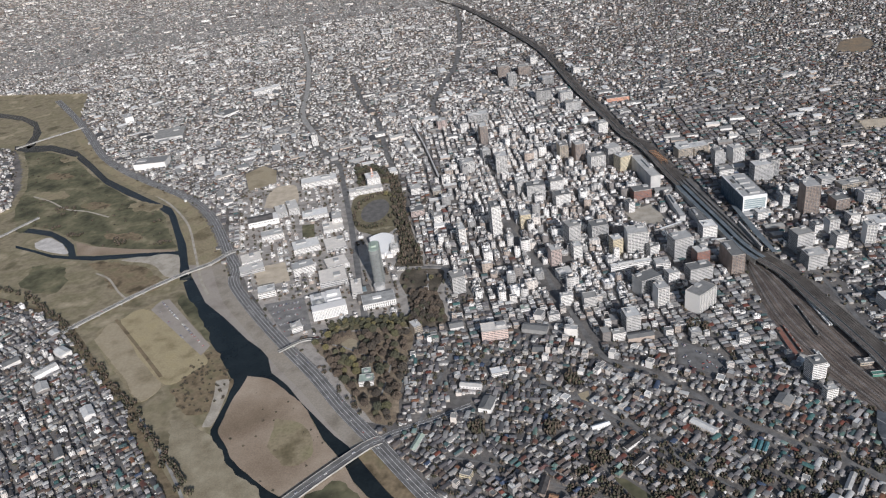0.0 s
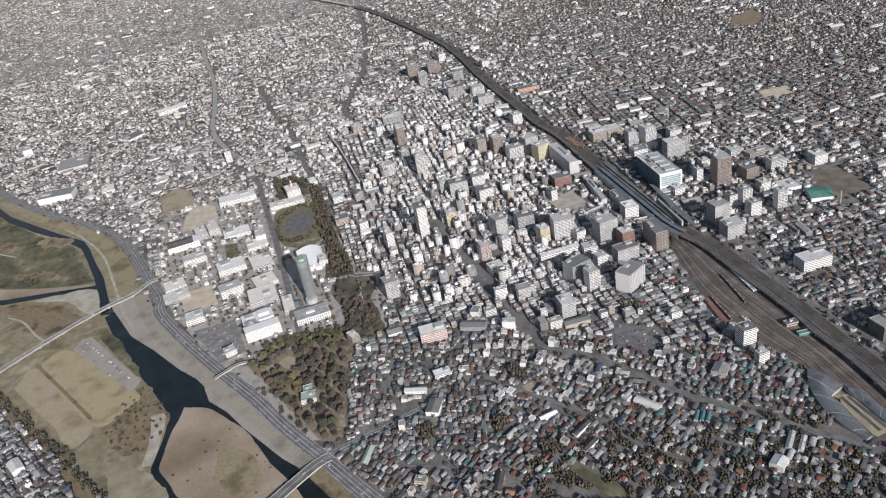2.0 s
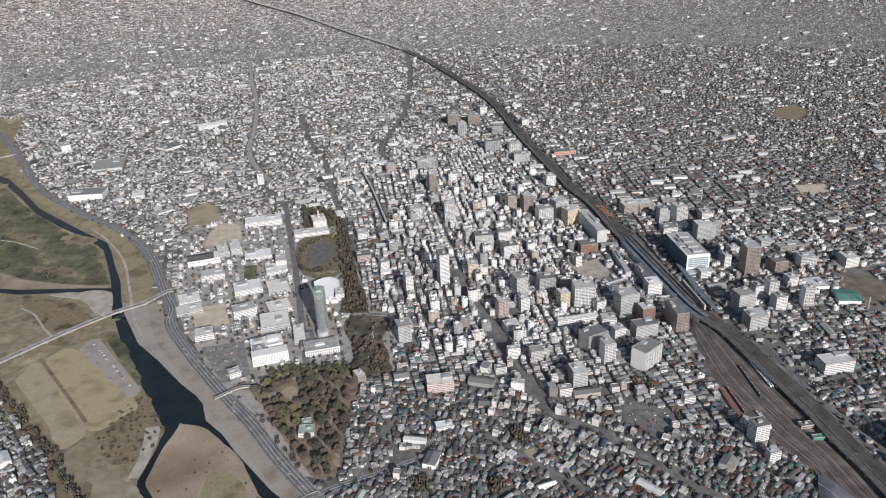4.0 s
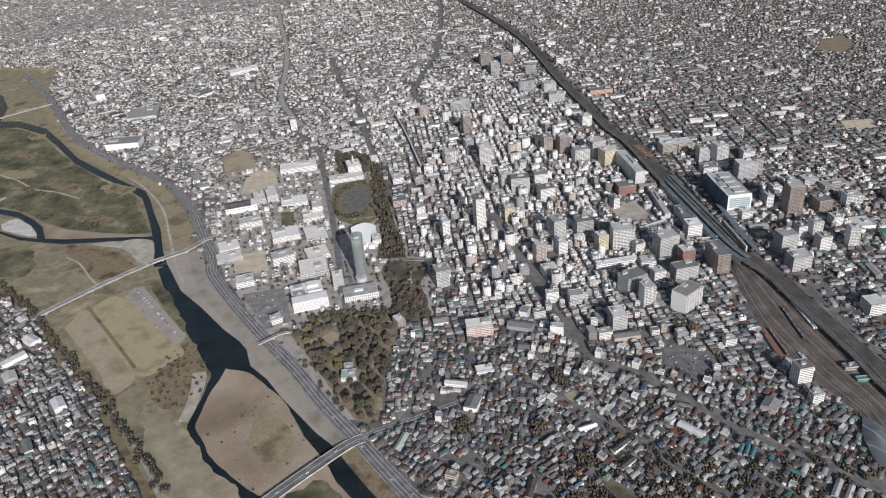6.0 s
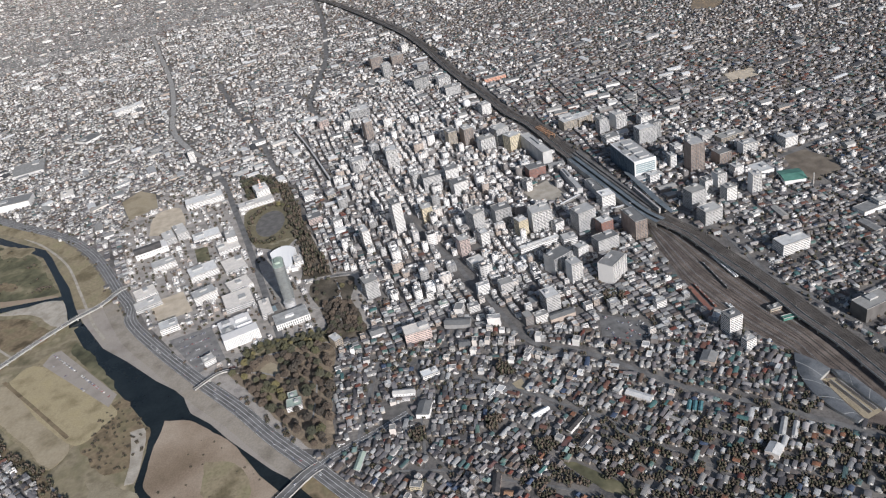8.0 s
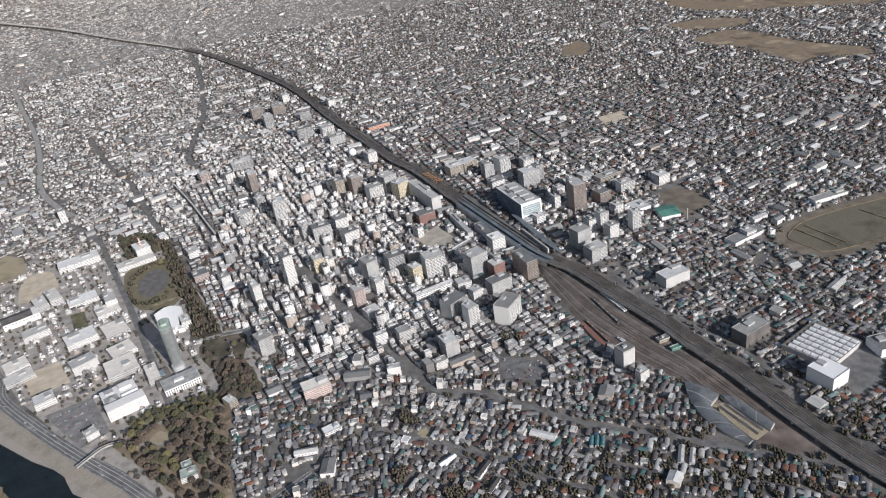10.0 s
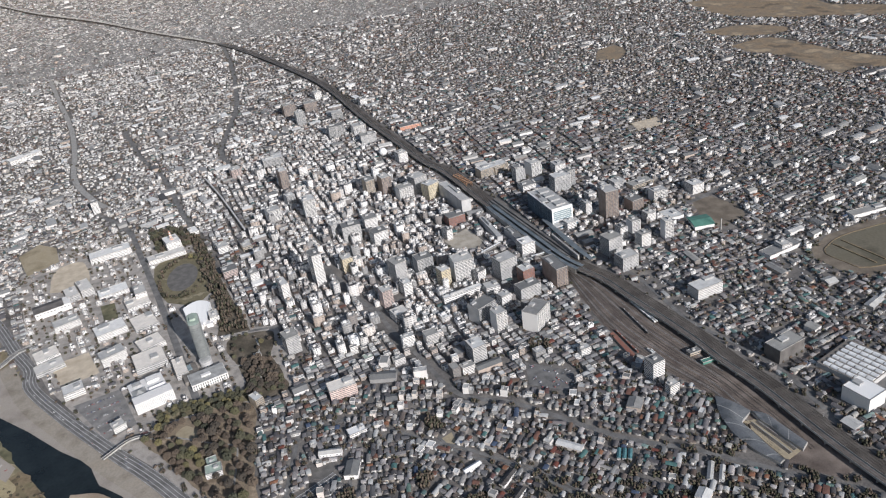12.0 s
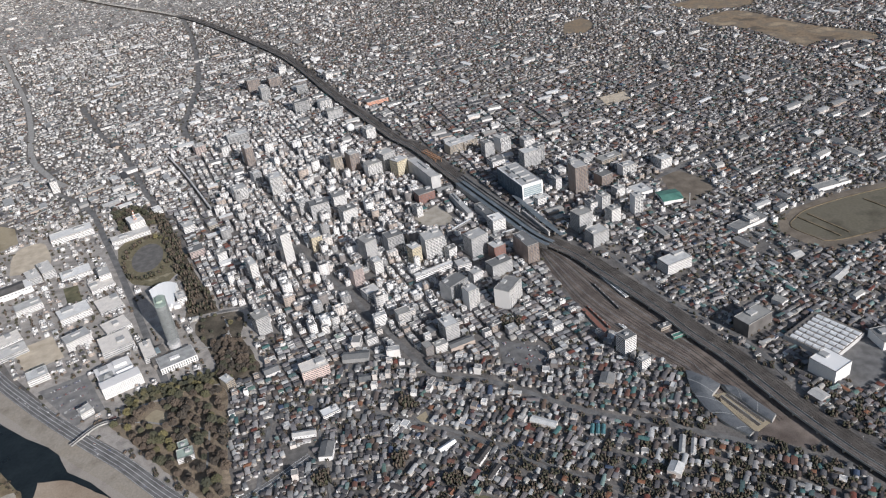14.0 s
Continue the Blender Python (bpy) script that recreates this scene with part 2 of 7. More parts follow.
M_HALLGLASS = mat("hall_glass", [(0.14, 0.152, 0.158), (0.19, 0.2, 0.205)], 0.3, 0.2, 1, 0.15, 0, spec=0.5)
M_PALEGREEN = mat("pale_green_deck", [(0.33, 0.4, 0.34), (0.4, 0.47, 0.41)], 0.8, 0.1, 1, 0.12, 0)
M_PALEBLUE = mat("pale_blue_glass", [(0.22, 0.28, 0.3), (0.27, 0.33, 0.35)], 0.3, 0.1, 1, 0.1, 0)
M_FLATBROWN = mat("brown_deck", [(0.16, 0.145, 0.13), (0.22, 0.2, 0.18)], 0.85, 0.1, 1, 0.15, 0.05)
M_FLATROOF = mat("grey_deck", [(0.32, 0.32, 0.31), (0.42, 0.42, 0.41)], 0.85, 0.1, 1, 0.15, 0.05)
M_SLOT = mat("shaded_slot", [(0.3, 0.31, 0.32), (0.4, 0.41, 0.42)], 0.5, 0.2, 1, 0.1, 0)
M_PUREWHITE = mat("white_paint", [(0.84, 0.84, 0.83), (0.78, 0.78, 0.77)], 0.6, 0.05, 1, 0.05, 0)
M_SKYLIGHT = mat("translucent_skylight", [(0.64, 0.65, 0.66), (0.76, 0.77, 0.77)], 0.5, 0.1, 1, 0.15, 0)
M_CIVIC = mat("civic_paving", [(0.28, 0.26, 0.24), (0.42, 0.385, 0.35), (0.22, 0.205, 0.19)], 0.9, 0.03, 0.5, 0.25, 0.05)
M_OLIVELAWN = mat("olive_lawn", [(0.11, 0.1, 0.06), (0.22, 0.19, 0.12), (0.15, 0.132, 0.085), (0.28, 0.245, 0.17)], 0.95, 0.035, 0.4, 0.3, 0.1)
M_FARM = mat("fallow_field", [(0.15, 0.125, 0.1), (0.3, 0.225, 0.15), (0.2, 0.165, 0.125), (0.36, 0.28, 0.19)], 0.95, 0.012, 0.15, 0.25, 0.1)
M_COPSE = mat("garden_foliage", [(0.06, 0.058, 0.042), (0.105, 0.085, 0.066), (0.075, 0.074, 0.048), (0.13, 0.1, 0.078)], 0.9, 0.4, 2, 0.3, 0, pick="island")
# pale roofs and walls; the same palette puts distance haze into the colour
M_PROOF = mat("pale_and_hazed_roof", [(0.36, 0.36, 0.355), (0.2, 0.2, 0.2), (0.28, 0.27, 0.26), (0.5, 0.5, 0.49), (0.15, 0.145, 0.14), (0.4, 0.385, 0.36), (0.24, 0.24, 0.24), (0.48, 0.48, 0.47)], 0.7, 0.3, 1.5, 0.2, 0.2, pick="island")
M_PWALL = mat("pale_and_hazed_wall", [(0.6, 0.59, 0.57), (0.48, 0.46, 0.42), (0.64, 0.63, 0.61), (0.38, 0.36, 0.34), (0.5, 0.46, 0.41)], 0.85, 0.2, 1.5, 0.15, 0.05, pick="island")
WALLS["station"] = mat("station_panel", [(0.17, 0.21, 0.25), (0.22, 0.26, 0.3)], 0.5, 0.05, 0.6, 0.1, 0)
M_INFIELD = mat("racecourse_infield", [(0.115, 0.105, 0.078), (0.16, 0.145, 0.11), (0.135, 0.122, 0.09)], 0.95, 0.02, 0.2, 0.2, 0.1)
M_DARKGARDEN = mat("shaded_garden", [(0.16, 0.125, 0.09), (0.3, 0.24, 0.175), (0.21, 0.17, 0.125), (0.36, 0.29, 0.215)], 0.95, 0.03, 0.4, 0.3, 0.1)
M_PALEDECK = mat("pale_deck", [(0.74, 0.73, 0.71), (0.8, 0.79, 0.77), (0.5, 0.49, 0.47), (0.76, 0.71, 0.65), (0.62, 0.6, 0.57)], 0.85, 0.1, 1.0, 0.15, 0.05, pick="object")

# ---- small builders ----
class Shape:
    """Collects boxes, prisms and sheets for one mesh."""

    def __init__(self):
        self.v, self.f = [], []

    def add(self, verts, faces):
        o = len(self.v)
        self.v += verts
        self.f += [tuple(o + i for i in f) for f in faces]
        return self

    def box(self, x0, y0, z0, x1, y1, z1, chamfer=0.0):
        c = chamfer
        b = [(x0, y0, z0), (x1, y0, z0), (x1, y1, z0), (x0, y1, z0)]
        m = [(x, y, z1 - c) for x, y, _ in b]
        t = [(x0 + c, y0 + c, z1), (x1 - c, y0 + c, z1), (x1 - c, y1 - c, z1), (x0 + c, y1 - c, z1)]
        if not c:
            return self.add(b + t, [(3, 2, 1, 0), (4, 5, 6, 7)] + [(i, (i + 1) % 4, 4 + (i + 1) % 4, 4 + i) for i in range(4)])
        return self.add(b + m + t, [(3, 2, 1, 0), (8, 9, 10, 11)] + [(i + k, (i + 1) % 4 + k, 4 + (i + 1) % 4 + k, 4 + i + k) for k in (0, 4) for i in range(4)])

    def prism(self, pts, z0, z1):
        n = len(pts)
        if sum(pts[i][0] * pts[(i + 1) % n][1] - pts[(i + 1) % n][0] * pts[i][1] for i in range(n)) < 0:
            pts = pts[::-1]
        return self.add([(x, y, z0) for x, y in pts] + [(x, y, z1) for x, y in pts],
                        [tuple(range(n - 1, -1, -1)), tuple(range(n, 2 * n))] + [(i, (i + 1) % n, n + (i + 1) % n, n + i) for i in range(n)])

    def cyl(self, x, y, z0, z1, r0, r1, n=10):
        a = [(math.cos(2 * math.pi * i / n), math.sin(2 * math.pi * i / n)) for i in range(n)]
        return self.add([(x + r0 * c, y + r0 * s, z0) for c, s in a] + [(x + r1 * c, y + r1 * s, z1) for c, s in a],
                        [tuple(range(n - 1, -1, -1)), tuple(range(n, 2 * n))] + [(i, (i + 1) % n, n + (i + 1) % n, n + i) for i in range(n)])

    def mesh(self, name, material, smooth=False):
        me = bpy.data.meshes.new(name)
        me.from_pydata(self.v, [], self.f)
        me.materials.append(material)
        if smooth:
            me.polygons.foreach_set("use_smooth", [True] * len(me.polygons))
        me.update()
        return me


def part(name, shape, material, parent=None, label="", at=None):
    """Links a shape (or a mesh) as one mesh object under a thing."""
    me = shape.mesh(name, material) if isinstance(shape, Shape) else shape
    ob = new(name, me)
    if parent is not None:
        ob.parent = parent
    if at is not None:
        ob.matrix_local = at
    if label:
        ob["label"] = label
    return ob


def thing(name, m, label, category, group="", kind=""):
    ob = new(name)
    ob.matrix_world = m
    return tagged(ob, label, category, group, kind)


def rise(x, y):
    """Height of the far rising ground at the edge of the plain."""
    return 420.0 * min(1.0, max(0.0, (math.hypot(x, y) - 4350.0) / 610.0))


def smooth_line(pts, step=12.0):
    """Points along a Catmull-Rom curve through pts."""
    p = [Vector((*q, 0)) if len(q) == 2 else Vector(q) for q in pts]
    p = [p[0] * 2 - p[1]] + p + [p[-1] * 2 - p[-2]]
    out = []
    for i in range(1, len(p) - 2):
        n = max(1, int((p[i + 1] - p[i]).length / step))
        for k in range(n):
            t = k / n
            out.append(0.5 * (2 * p[i] + (p[i + 1] - p[i - 1]) * t + (2 * p[i - 1] - 5 * p[i] + 4 * p[i + 1] - p[i + 2]) * t * t + (3 * p[i] - p[i - 1] - 3 * p[i + 1] + p[i + 2]) * t ** 3))
    out.append(p[-2])
    for q in out:
        far = math.hypot(q.x, q.y)
        if far > 4350:
            k = min(4950.0, 3845.0 / (0.6885 + 850.0 / far)) / far
            q.x, q.y = q.x * k, q.y * k
        q.z = max(q.z, rise(q.x, q.y))
    return out


def offsets(line, d):
    out = []
    for i, q in enumerate(line):
        t = line[min(i + 1, len(line) - 1)] - line[max(i - 1, 0)]
        n = Vector((-t.y, t.x, 0)).normalized()
        out.append(q + n * d)
    return out


def ribbon(line, a, b, z0, z1):
    """A strip with thickness, from offset a to offset b of a line."""
    s = Shape()
    l, r = offsets(line, a), offsets(line, b)
    n = len(line)
    v = [(q.x, q.y, q.z + z1) for q in l] + [(q.x, q.y, q.z + z1) for q in r] + [(q.x, q.y, q.z + z0) for q in l] + [(q.x, q.y, q.z + z0) for q in r]
    f = []
    for i in range(n - 1):
        f += [(i, i + 1, n + i + 1, n + i), (2 * n + i, 2 * n + i + 1, i + 1, i), (n + i, n + i + 1, 3 * n + i + 1, 3 * n + i)]
    f += [(0, n, 3 * n, 2 * n), (n - 1, 3 * n - 1, 4 * n - 1, 2 * n - 1)]
    return s.add(v, f)


# occupancy of the plan, so that fill-in houses keep off roads, rails, water and larger buildings
CELL, X0, Y0, NX, NY = 3.0, -4700.0, 450.0, 2800, 2000
TAKEN = np.zeros((NX, NY), bool)


def cells(pts):
    p = np.array(pts)[:, :2]
    lo = np.maximum(((p.min(0) - (X0, Y0)) / CELL).astype(int) - 1, 0)
    hi = np.minimum(((p.max(0) - (X0, Y0)) / CELL).astype(int) + 2, (NX, NY))
    if (hi <= lo).any():
        return None
    gx, gy = np.meshgrid(X0 + (np.arange(lo[0], hi[0]) + 0.5) * CELL, Y0 + (np.arange(lo[1], hi[1]) + 0.5) * CELL, indexing="ij")
    inside = np.zeros(gx.shape, bool)
    for i in range(len(p)):
        (xa, ya), (xb, yb) = p[i], p[i - 1]
        if ya != yb:
            inside ^= ((ya > gy) != (yb > gy)) & (gx < (xb - xa) * (gy - ya) / (yb - ya) + xa)
    return lo, hi, inside


def keep_clear(pts, grid=None):
    c = cells(pts)
    if c:
        grid = TAKEN if grid is None else grid
        grid[c[0][0]:c[1][0], c[0][1]:c[1][1]] |= c[2]


def clear_line(line, half):
    for a, b in zip(line, line[1:]):
        d = (b - a)
        if d.length < 0.01:
            continue
        n = Vector((-d.y, d.x, 0)).normalized() * half
        e = d.normalized() * 2
        keep_clear([a - e + n, b + e + n, b + e - n, a - e - n])


def is_taken(x, y):
    i, j = int((x - X0) / CELL), int((y - Y0) / CELL)
    return not (0 <= i < NX and 0 <= j < NY) or TAKEN[i, j]


def ragged(pts, amount):
    """A closed outline made uneven, as grass and gravel edges are."""
    out = []
    for q in smooth_line(list(pts) + [pts[0]], 9)[:-1]:
        n = noise.noise_vector(Vector((q.x / 34, q.y / 34, 0))) + 0.5 * noise.noise_vector(Vector((q.x / 12, q.y / 12, 5)))
        out.append((q.x + n.x * amount, q.y + n.y * amount))
    return out


def sheet(name, pts, z, material, label, category, thick=0.3, clear=True, rough=0.0):
    if rough:
        pts = ragged(pts, rough)
    ob = part(name, Shape().prism([tuple(p)[:2] for p in pts], z - thick, z), material)
    if clear:
        keep_clear(pts)
    return tagged(ob, label, category, kind="structure")


# ---- ground ----
LOW = -4.0
water_up = [(-796, 1449), (-828, 1532), (-882, 1646), (-932, 1740), (-974, 1816), (-1052, 1890), (-1167, 1975), (-1291, 2080), (-1424, 2230), (-1536, 2351), (-1670, 2434), (-1758, 2436), (-1828, 2456), (-1865, 2522), (-1798, 2509), (-1703, 2498), (-1557, 2409), (-1429, 2269), (-1304, 2124), (-1179, 2018), (-1072, 1929), (-985, 1863), (-949, 1808), (-909, 1732), (-854, 1638), (-805, 1526), (-765, 1449)]
water_side = [(-1422, 1800), (-1360, 1786), (-1292, 1762), (-1226, 1715), (-1178, 1671), (-1136, 1605), (-1085, 1598), (-980, 1598), (-859, 1597), (-849, 1577), (-970, 1577), (-1073, 1573), (-1146, 1589), (-1203, 1603), (-1275, 1641), (-1344, 1672), (-1354, 1688), (-1283, 1655), (-1212, 1620), (-1157, 1606), (-1186, 1651), (-1218, 1684), (-1273, 1728), (-1341, 1755), (-1407, 1776)]
flood_edge_right = [(-1740, 2758), (-1565, 2490), (-1400, 2285), (-1260, 2143), (-1126, 2027), (-1008, 1932), (-941, 1870), (-865, 1774), (-802, 1673), (-759, 1594), (-720, 1521), (-638, 1364), (-561, 1261), (-461, 1132), (-378, 1037), (-311, 950), (-255, 882), (-192, 802), (-150, 758), (-106, 710)]
flood_edge_left = [(-1489, 1484), (-1300, 1424), (-1180, 1380), (-1058, 1323), (-972, 1257), (-828, 1101), (-718, 996), (-658, 911), (-588, 825), (-528, 756), (-472, 687)]
highway = [(-2003, 3082), (-1784, 2816), (-1595, 2570), (-1420, 2328), (-1273, 2175), (-1140, 2062), (-989, 1945), (-908, 1870), (-833, 1774), (-770, 1667), (-710, 1553), (-668, 1481), (-651, 1413), (-568, 1293), (-468, 1166), (-382, 1063), (-314, 972), (-240, 883), (-187, 817), (-142, 764), (-114, 742), (-87, 721), (-42, 678)]
bridge_low = [(-398, 710), (-352, 768), (-301, 827), (-255, 876), (-234, 889)]
bridge_mid = [(-975, 1245), (-921, 1320), (-862, 1396), (-796, 1468), (-743, 1511), (-710, 1562), (-675, 1573)]
bridge_far = [(-1832, 2478), (-1792, 2529), (-1734, 2596), (-1665, 2662)]
east_ramp = [(-234, 889), (-217, 903), (-174, 923), (-146, 936), (-119, 951), (-92, 966)]
field = [(-804, 1368), (-628, 1177), (-641, 1090), (-669, 1061), (-692, 1011), (-734, 1044), (-891, 1225), (-868, 1292)]
rail = [(-2269, 7428), (-1765, 6558), (-1211, 5736), (-757, 4966), (-400, 4397), (-199, 3978), (37, 3341), (120, 3037), (189, 2661), (263, 2326), (303, 2145), (344, 2026), (389, 1795), (443, 1541), (470, 1423), (514, 1324), (537, 1234), (559, 1152), (582, 1057), (591, 1000), (611, 920), (623, 842), (633, 775), (650, 690), (667, 630), (692, 560), (725, 485)]
yard = [(447, 1381), (439, 1303), (442, 1178), (463, 1078), (486, 1010), (521, 926), (524, 886), (532, 837), (535, 776), (555, 744), (597, 705), (635, 722), (623, 842), (611, 920), (582, 1057), (537, 1234), (508, 1369)]
gravel_bar = [(-512, 1075), (-466, 1062), (-427, 1026), (-393, 994), (-358, 944), (-331, 899), (-294, 854), (-264, 806), (-237, 775), (-201, 744), (-172, 726), (-138, 695), (-132, 653), (-249, 668), (-318, 730), (-359, 768), (-393, 791), (-430, 820), (-471, 859), (-499, 897), (-514, 918), (-520, 946), (-522, 994), (-516, 1044)]
street_moat = [(-686, 3041), (-572, 2661), (-488, 2455), (-416, 2169), (-349, 1930), (-307, 1752), (-264, 1571), (-230, 1444)]
street_south = [(-227, 1440), (-146, 1433), (-68, 1420), (12, 1416), (61, 1416), (122, 1441)]
street_bend = [(-53, 1657), (-13, 1542), (14, 1455), (41, 1396), (54, 1335), (72, 1275), (90, 1223), (122, 1112), (152, 1066), (209, 1033), (263, 980), (317, 920), (365, 874), (430, 832), (468, 800), (505, 767), (568, 712), (612, 680)]
street_arcade = [(-580, 3039), (-449, 2669), (-350, 2350), (-294, 2164), (-230, 1921), (-184, 1722)]
street_north = [(-1711, 5944), (-1400, 5070), (-1254, 4416), (-1093, 3832), (-927, 3272), (-846, 2924), (-787, 2606), (-695, 2390), (-640, 2300)]
street_hall = [(-676, 2280), (-597, 2170), (-542, 2072), (-494, 1901), (-443, 1718), (-394, 1531), (-354, 1374), (-314, 1218)]
street_upper = [(-528, 5562), (-413, 4802), (-321, 4042), (-280, 3563), (-267, 3080), (-312, 2613), (-272, 2426)]
street_front = [(-101, 1085), (-39, 1100), (19, 1165), (78, 1213)]
street_near = [(4, 1040), (56, 994), (124, 940), (188, 873), (240, 806)]
street_station = [(635, 1499), (742, 1547), (824, 1569), (913, 1597), (1103, 1659), (1286, 1696)]
street_east = [(498, 1496), (567, 1326), (590, 1136), (625, 1043), (656, 944), (660, 837)]
street_far = [(285, 2401), (359, 2270), (477, 2303), (686, 2371), (982, 2425)]
garden = [(-386, 1190), (-337, 1200), (-224, 1198), (-219, 1067), (-216, 993), (-214, 932), (-247, 930), (-311, 1014), (-366, 1100), (-408, 1160)]
garden_clearing = [(-353, 1161), (-334, 1178), (-309, 1150), (-318, 1136), (-340, 1142)]
street_lane = [(-121, 847), (-45, 827), (42, 784), (117, 748), (177, 703), (229, 649)]
street_cross = [(77, 992), (109, 935), (196, 876), (253, 803), (283, 769), (341, 710)]
street_park = [(-63, 1095), (-72, 1004), (-72, 921), (-74, 841)]
street_garden = [(-136, 1113), (-161, 995), (-174, 930)]
moat_strip = [(-391, 2020), (-355, 1985), (-282, 1667), (-222, 1444), (-290, 1448), (-285, 1515), (-318, 1683)]
hall_garden = [(-262, 1432), (-178, 1424), (-181, 1329), (-154, 1215), (-222, 1212), (-243, 1305), (-272, 1400)]
hall_wood = [(-238, 1330), (-184, 1326), (-156, 1216), (-222, 1214)]
oval_lawn = [(-455, 1825), (-426, 1887), (-360, 1870), (-314, 1771), (-304, 1654), (-340, 1594), (-406, 1636), (-445, 1720)]
school_yard = [(-700, 1812), (-709, 1930), (-648, 1950), (-608, 1825), (-634, 1800)]
race_outer = [(936, 1262), (999, 1300), (1106, 1317), (1208, 1315), (1306, 1309), (1404, 1280), (1359, 1176), (1238, 1128), (1138, 1127), (970, 1131), (935, 1169), (920, 1229)]
race_inner = [(961, 1254), (1014, 1282), (1101, 1292), (1196, 1292), (1284, 1285), (1369, 1260), (1336, 1189), (1237, 1156), (1150, 1152), (990, 1156), (963, 1188), (949, 1233)]
schoolyard_east = [(833, 1571), (886, 1576), (918, 1506), (903, 1449), (828, 1427), (818, 1505)]
far_field_a = [(1801, 3425), (2075, 3389), (2236, 3185), (2223, 2968), (2346, 2843), (2377, 2625), (2268, 2680), (2075, 2838), (1979, 2890), (1810, 3090), (1802, 3269)]
far_field_b = [(1589, 2674), (1764, 2683), (1842, 2387), (1946, 2180), (1876, 2122), (1777, 2214), (1691, 2185), (1673, 2278), (1664, 2459), (1596, 2570)]
far_field_c = [(1608, 2921), (1781, 2910), (1892, 2761), (1787, 2718), (1644, 2809)]
far_ground = [(934, 2126), (1021, 2135), (1009, 2057), (928, 2057)]
plaza = [(238, 1644), (304, 1683), (324, 1600), (295, 1570), (253, 1592)]
lot_a = [(268, 1125), (341, 1068), (313, 1022), (257, 1061)]
bar_green = [(-330, 775), (-300, 797), (-272, 800), (-245, 768), (-212, 738), (-250, 712), (-322, 742)]
lower_meadow = [(-618, 957), (-567, 945), (-461, 838), (-395, 772), (-496, 768), (-578, 860)]
brown_patch = [(-1084, 1563), (-1019, 1561), (-914, 1521), (-838, 1451), (-843, 1411), (-887, 1394), (-945, 1424), (-1004, 1483)]
plain_track = [(-1031, 1506), (-984, 1475), (-927, 1409), (-882, 1367)]
meadow_track = [(-1497, 2021), (-1407, 1968), (-1326, 1906), (-1245, 1878), (-1157, 1830)]
stream_far = [(-2313, 3011), (-2213, 2978), (-2066, 2906), (-1942, 2807), (-1838, 2660), (-1779, 2511), (-1787, 2479), (-1825, 2521), (-1860, 2635), (-1919, 2742), (-2026, 2841), (-2170, 2910), (-2268, 2941)]
white_gravel = [(-1302, 1694), (-1278, 1721), (-1225, 1688), (-1189, 1651), (-1167, 1617), (-1220, 1634), (-1278, 1662)]
sand_spit = [(-1178, 1685), (-1113, 1652), (-991, 1623), (-871, 1604), (-866, 1596), (-980, 1600), (-1087, 1601), (-1134, 1608)]
sand_corner = [(-1001, 1566), (-932, 1580), (-851, 1574), (-807, 1470), (-839, 1472), (-904, 1535)]
lawn_pale = [(-892, 1219), (-866, 1275), (-688, 1083), (-689, 1014), (-715, 1028), (-771, 1093)]
lawn_main = [(-867, 1292), (-816, 1323), (-625, 1150), (-626, 1099), (-665, 1059), (-739, 1126), (-816, 1217)]
lot_riverside = [(-812, 1325), (-804, 1361), (-787, 1366), (-624, 1179), (-631, 1146)]
scrub = [(-660, 1057), (-634, 1119), (-619, 1164), (-575, 1115), (-537, 1057), (-537, 1018), (-550, 969), (-609, 987)]
meadow = [(-1811, 2439), (-1739, 2436), (-1625, 2397), (-1485, 2282), (-1374, 2159), (-1234, 2028), (-1106, 1916), (-1003, 1836), (-948, 1746), (-900, 1662), (-877, 1614), (-1018, 1628), (-1116, 1659), (-1180, 1692), (-1241, 1734), (-1296, 1770), (-1367, 1798), (-1432, 1816)]
path_a = [(-986, 1262), (-861, 1144), (-754, 1033), (-672, 960), (-571, 841), (-510, 758)]
west_bank_trees = [(-1305, 1447), (-1247, 1449), (-1119, 1380), (-987, 1266), (-874, 1148), (-760, 1037), (-662, 940), (-583, 850), (-525, 776)]
civic = [(-798, 1941), (-702, 2076), (-527, 2066), (-405, 2037), (-351, 1957), (-278, 1661), (-211, 1451), (-167, 1437), (-133, 1231), (-210, 1192), (-223, 1123), (-230, 997), (-234, 927), (-283, 936), (-386, 1092), (-502, 1225), (-618, 1400), (-697, 1569)]
civic_sand = [(-629, 1478), (-556, 1500), (-520, 1412), (-588, 1390)]
tennis = [(-562, 1690), (-531, 1692), (-511, 1616), (-542, 1615)]
south_trees = [(-388, 1232), (-335, 1243), (-224, 1243), (-222, 1206), (-310, 1207), (-384, 1200)]
north_trees = [(-491, 2052), (-404, 2033), (-368, 1919), (-456, 1916)]
lot_civic = [(-553, 1317), (-470, 1338), (-424, 1216), (-471, 1189)]
shed_a = [(523, 919), (508, 879), (505, 829), (516, 787), (532, 756), (542, 759), (536, 790), (532, 828), (528, 850), (554, 867)]
shed_b = [(554, 867), (571, 854), (582, 813), (591, 779), (577, 769), (569, 794), (563, 826), (555, 848)]
depot_slab = [(533, 855), (558, 852), (566, 831), (572, 798), (580, 773), (547, 761), (541, 795)]
train_a = [(520, 1225), (531, 1146)]
train_b = [(454, 1150), (463, 1073)]
train_c = [(482, 1077), (491, 1030)]
mall_lot = [(769, 872), (838, 891), (838, 843), (790, 788), (729, 785)]
far_left_lot = [(-832, 2066), (-793, 2124), (-738, 2078), (-712, 1983), (-779, 1934)]
tree_patch_a = [(290, 1190), (325, 1165), (322, 1129), (290, 1143)]
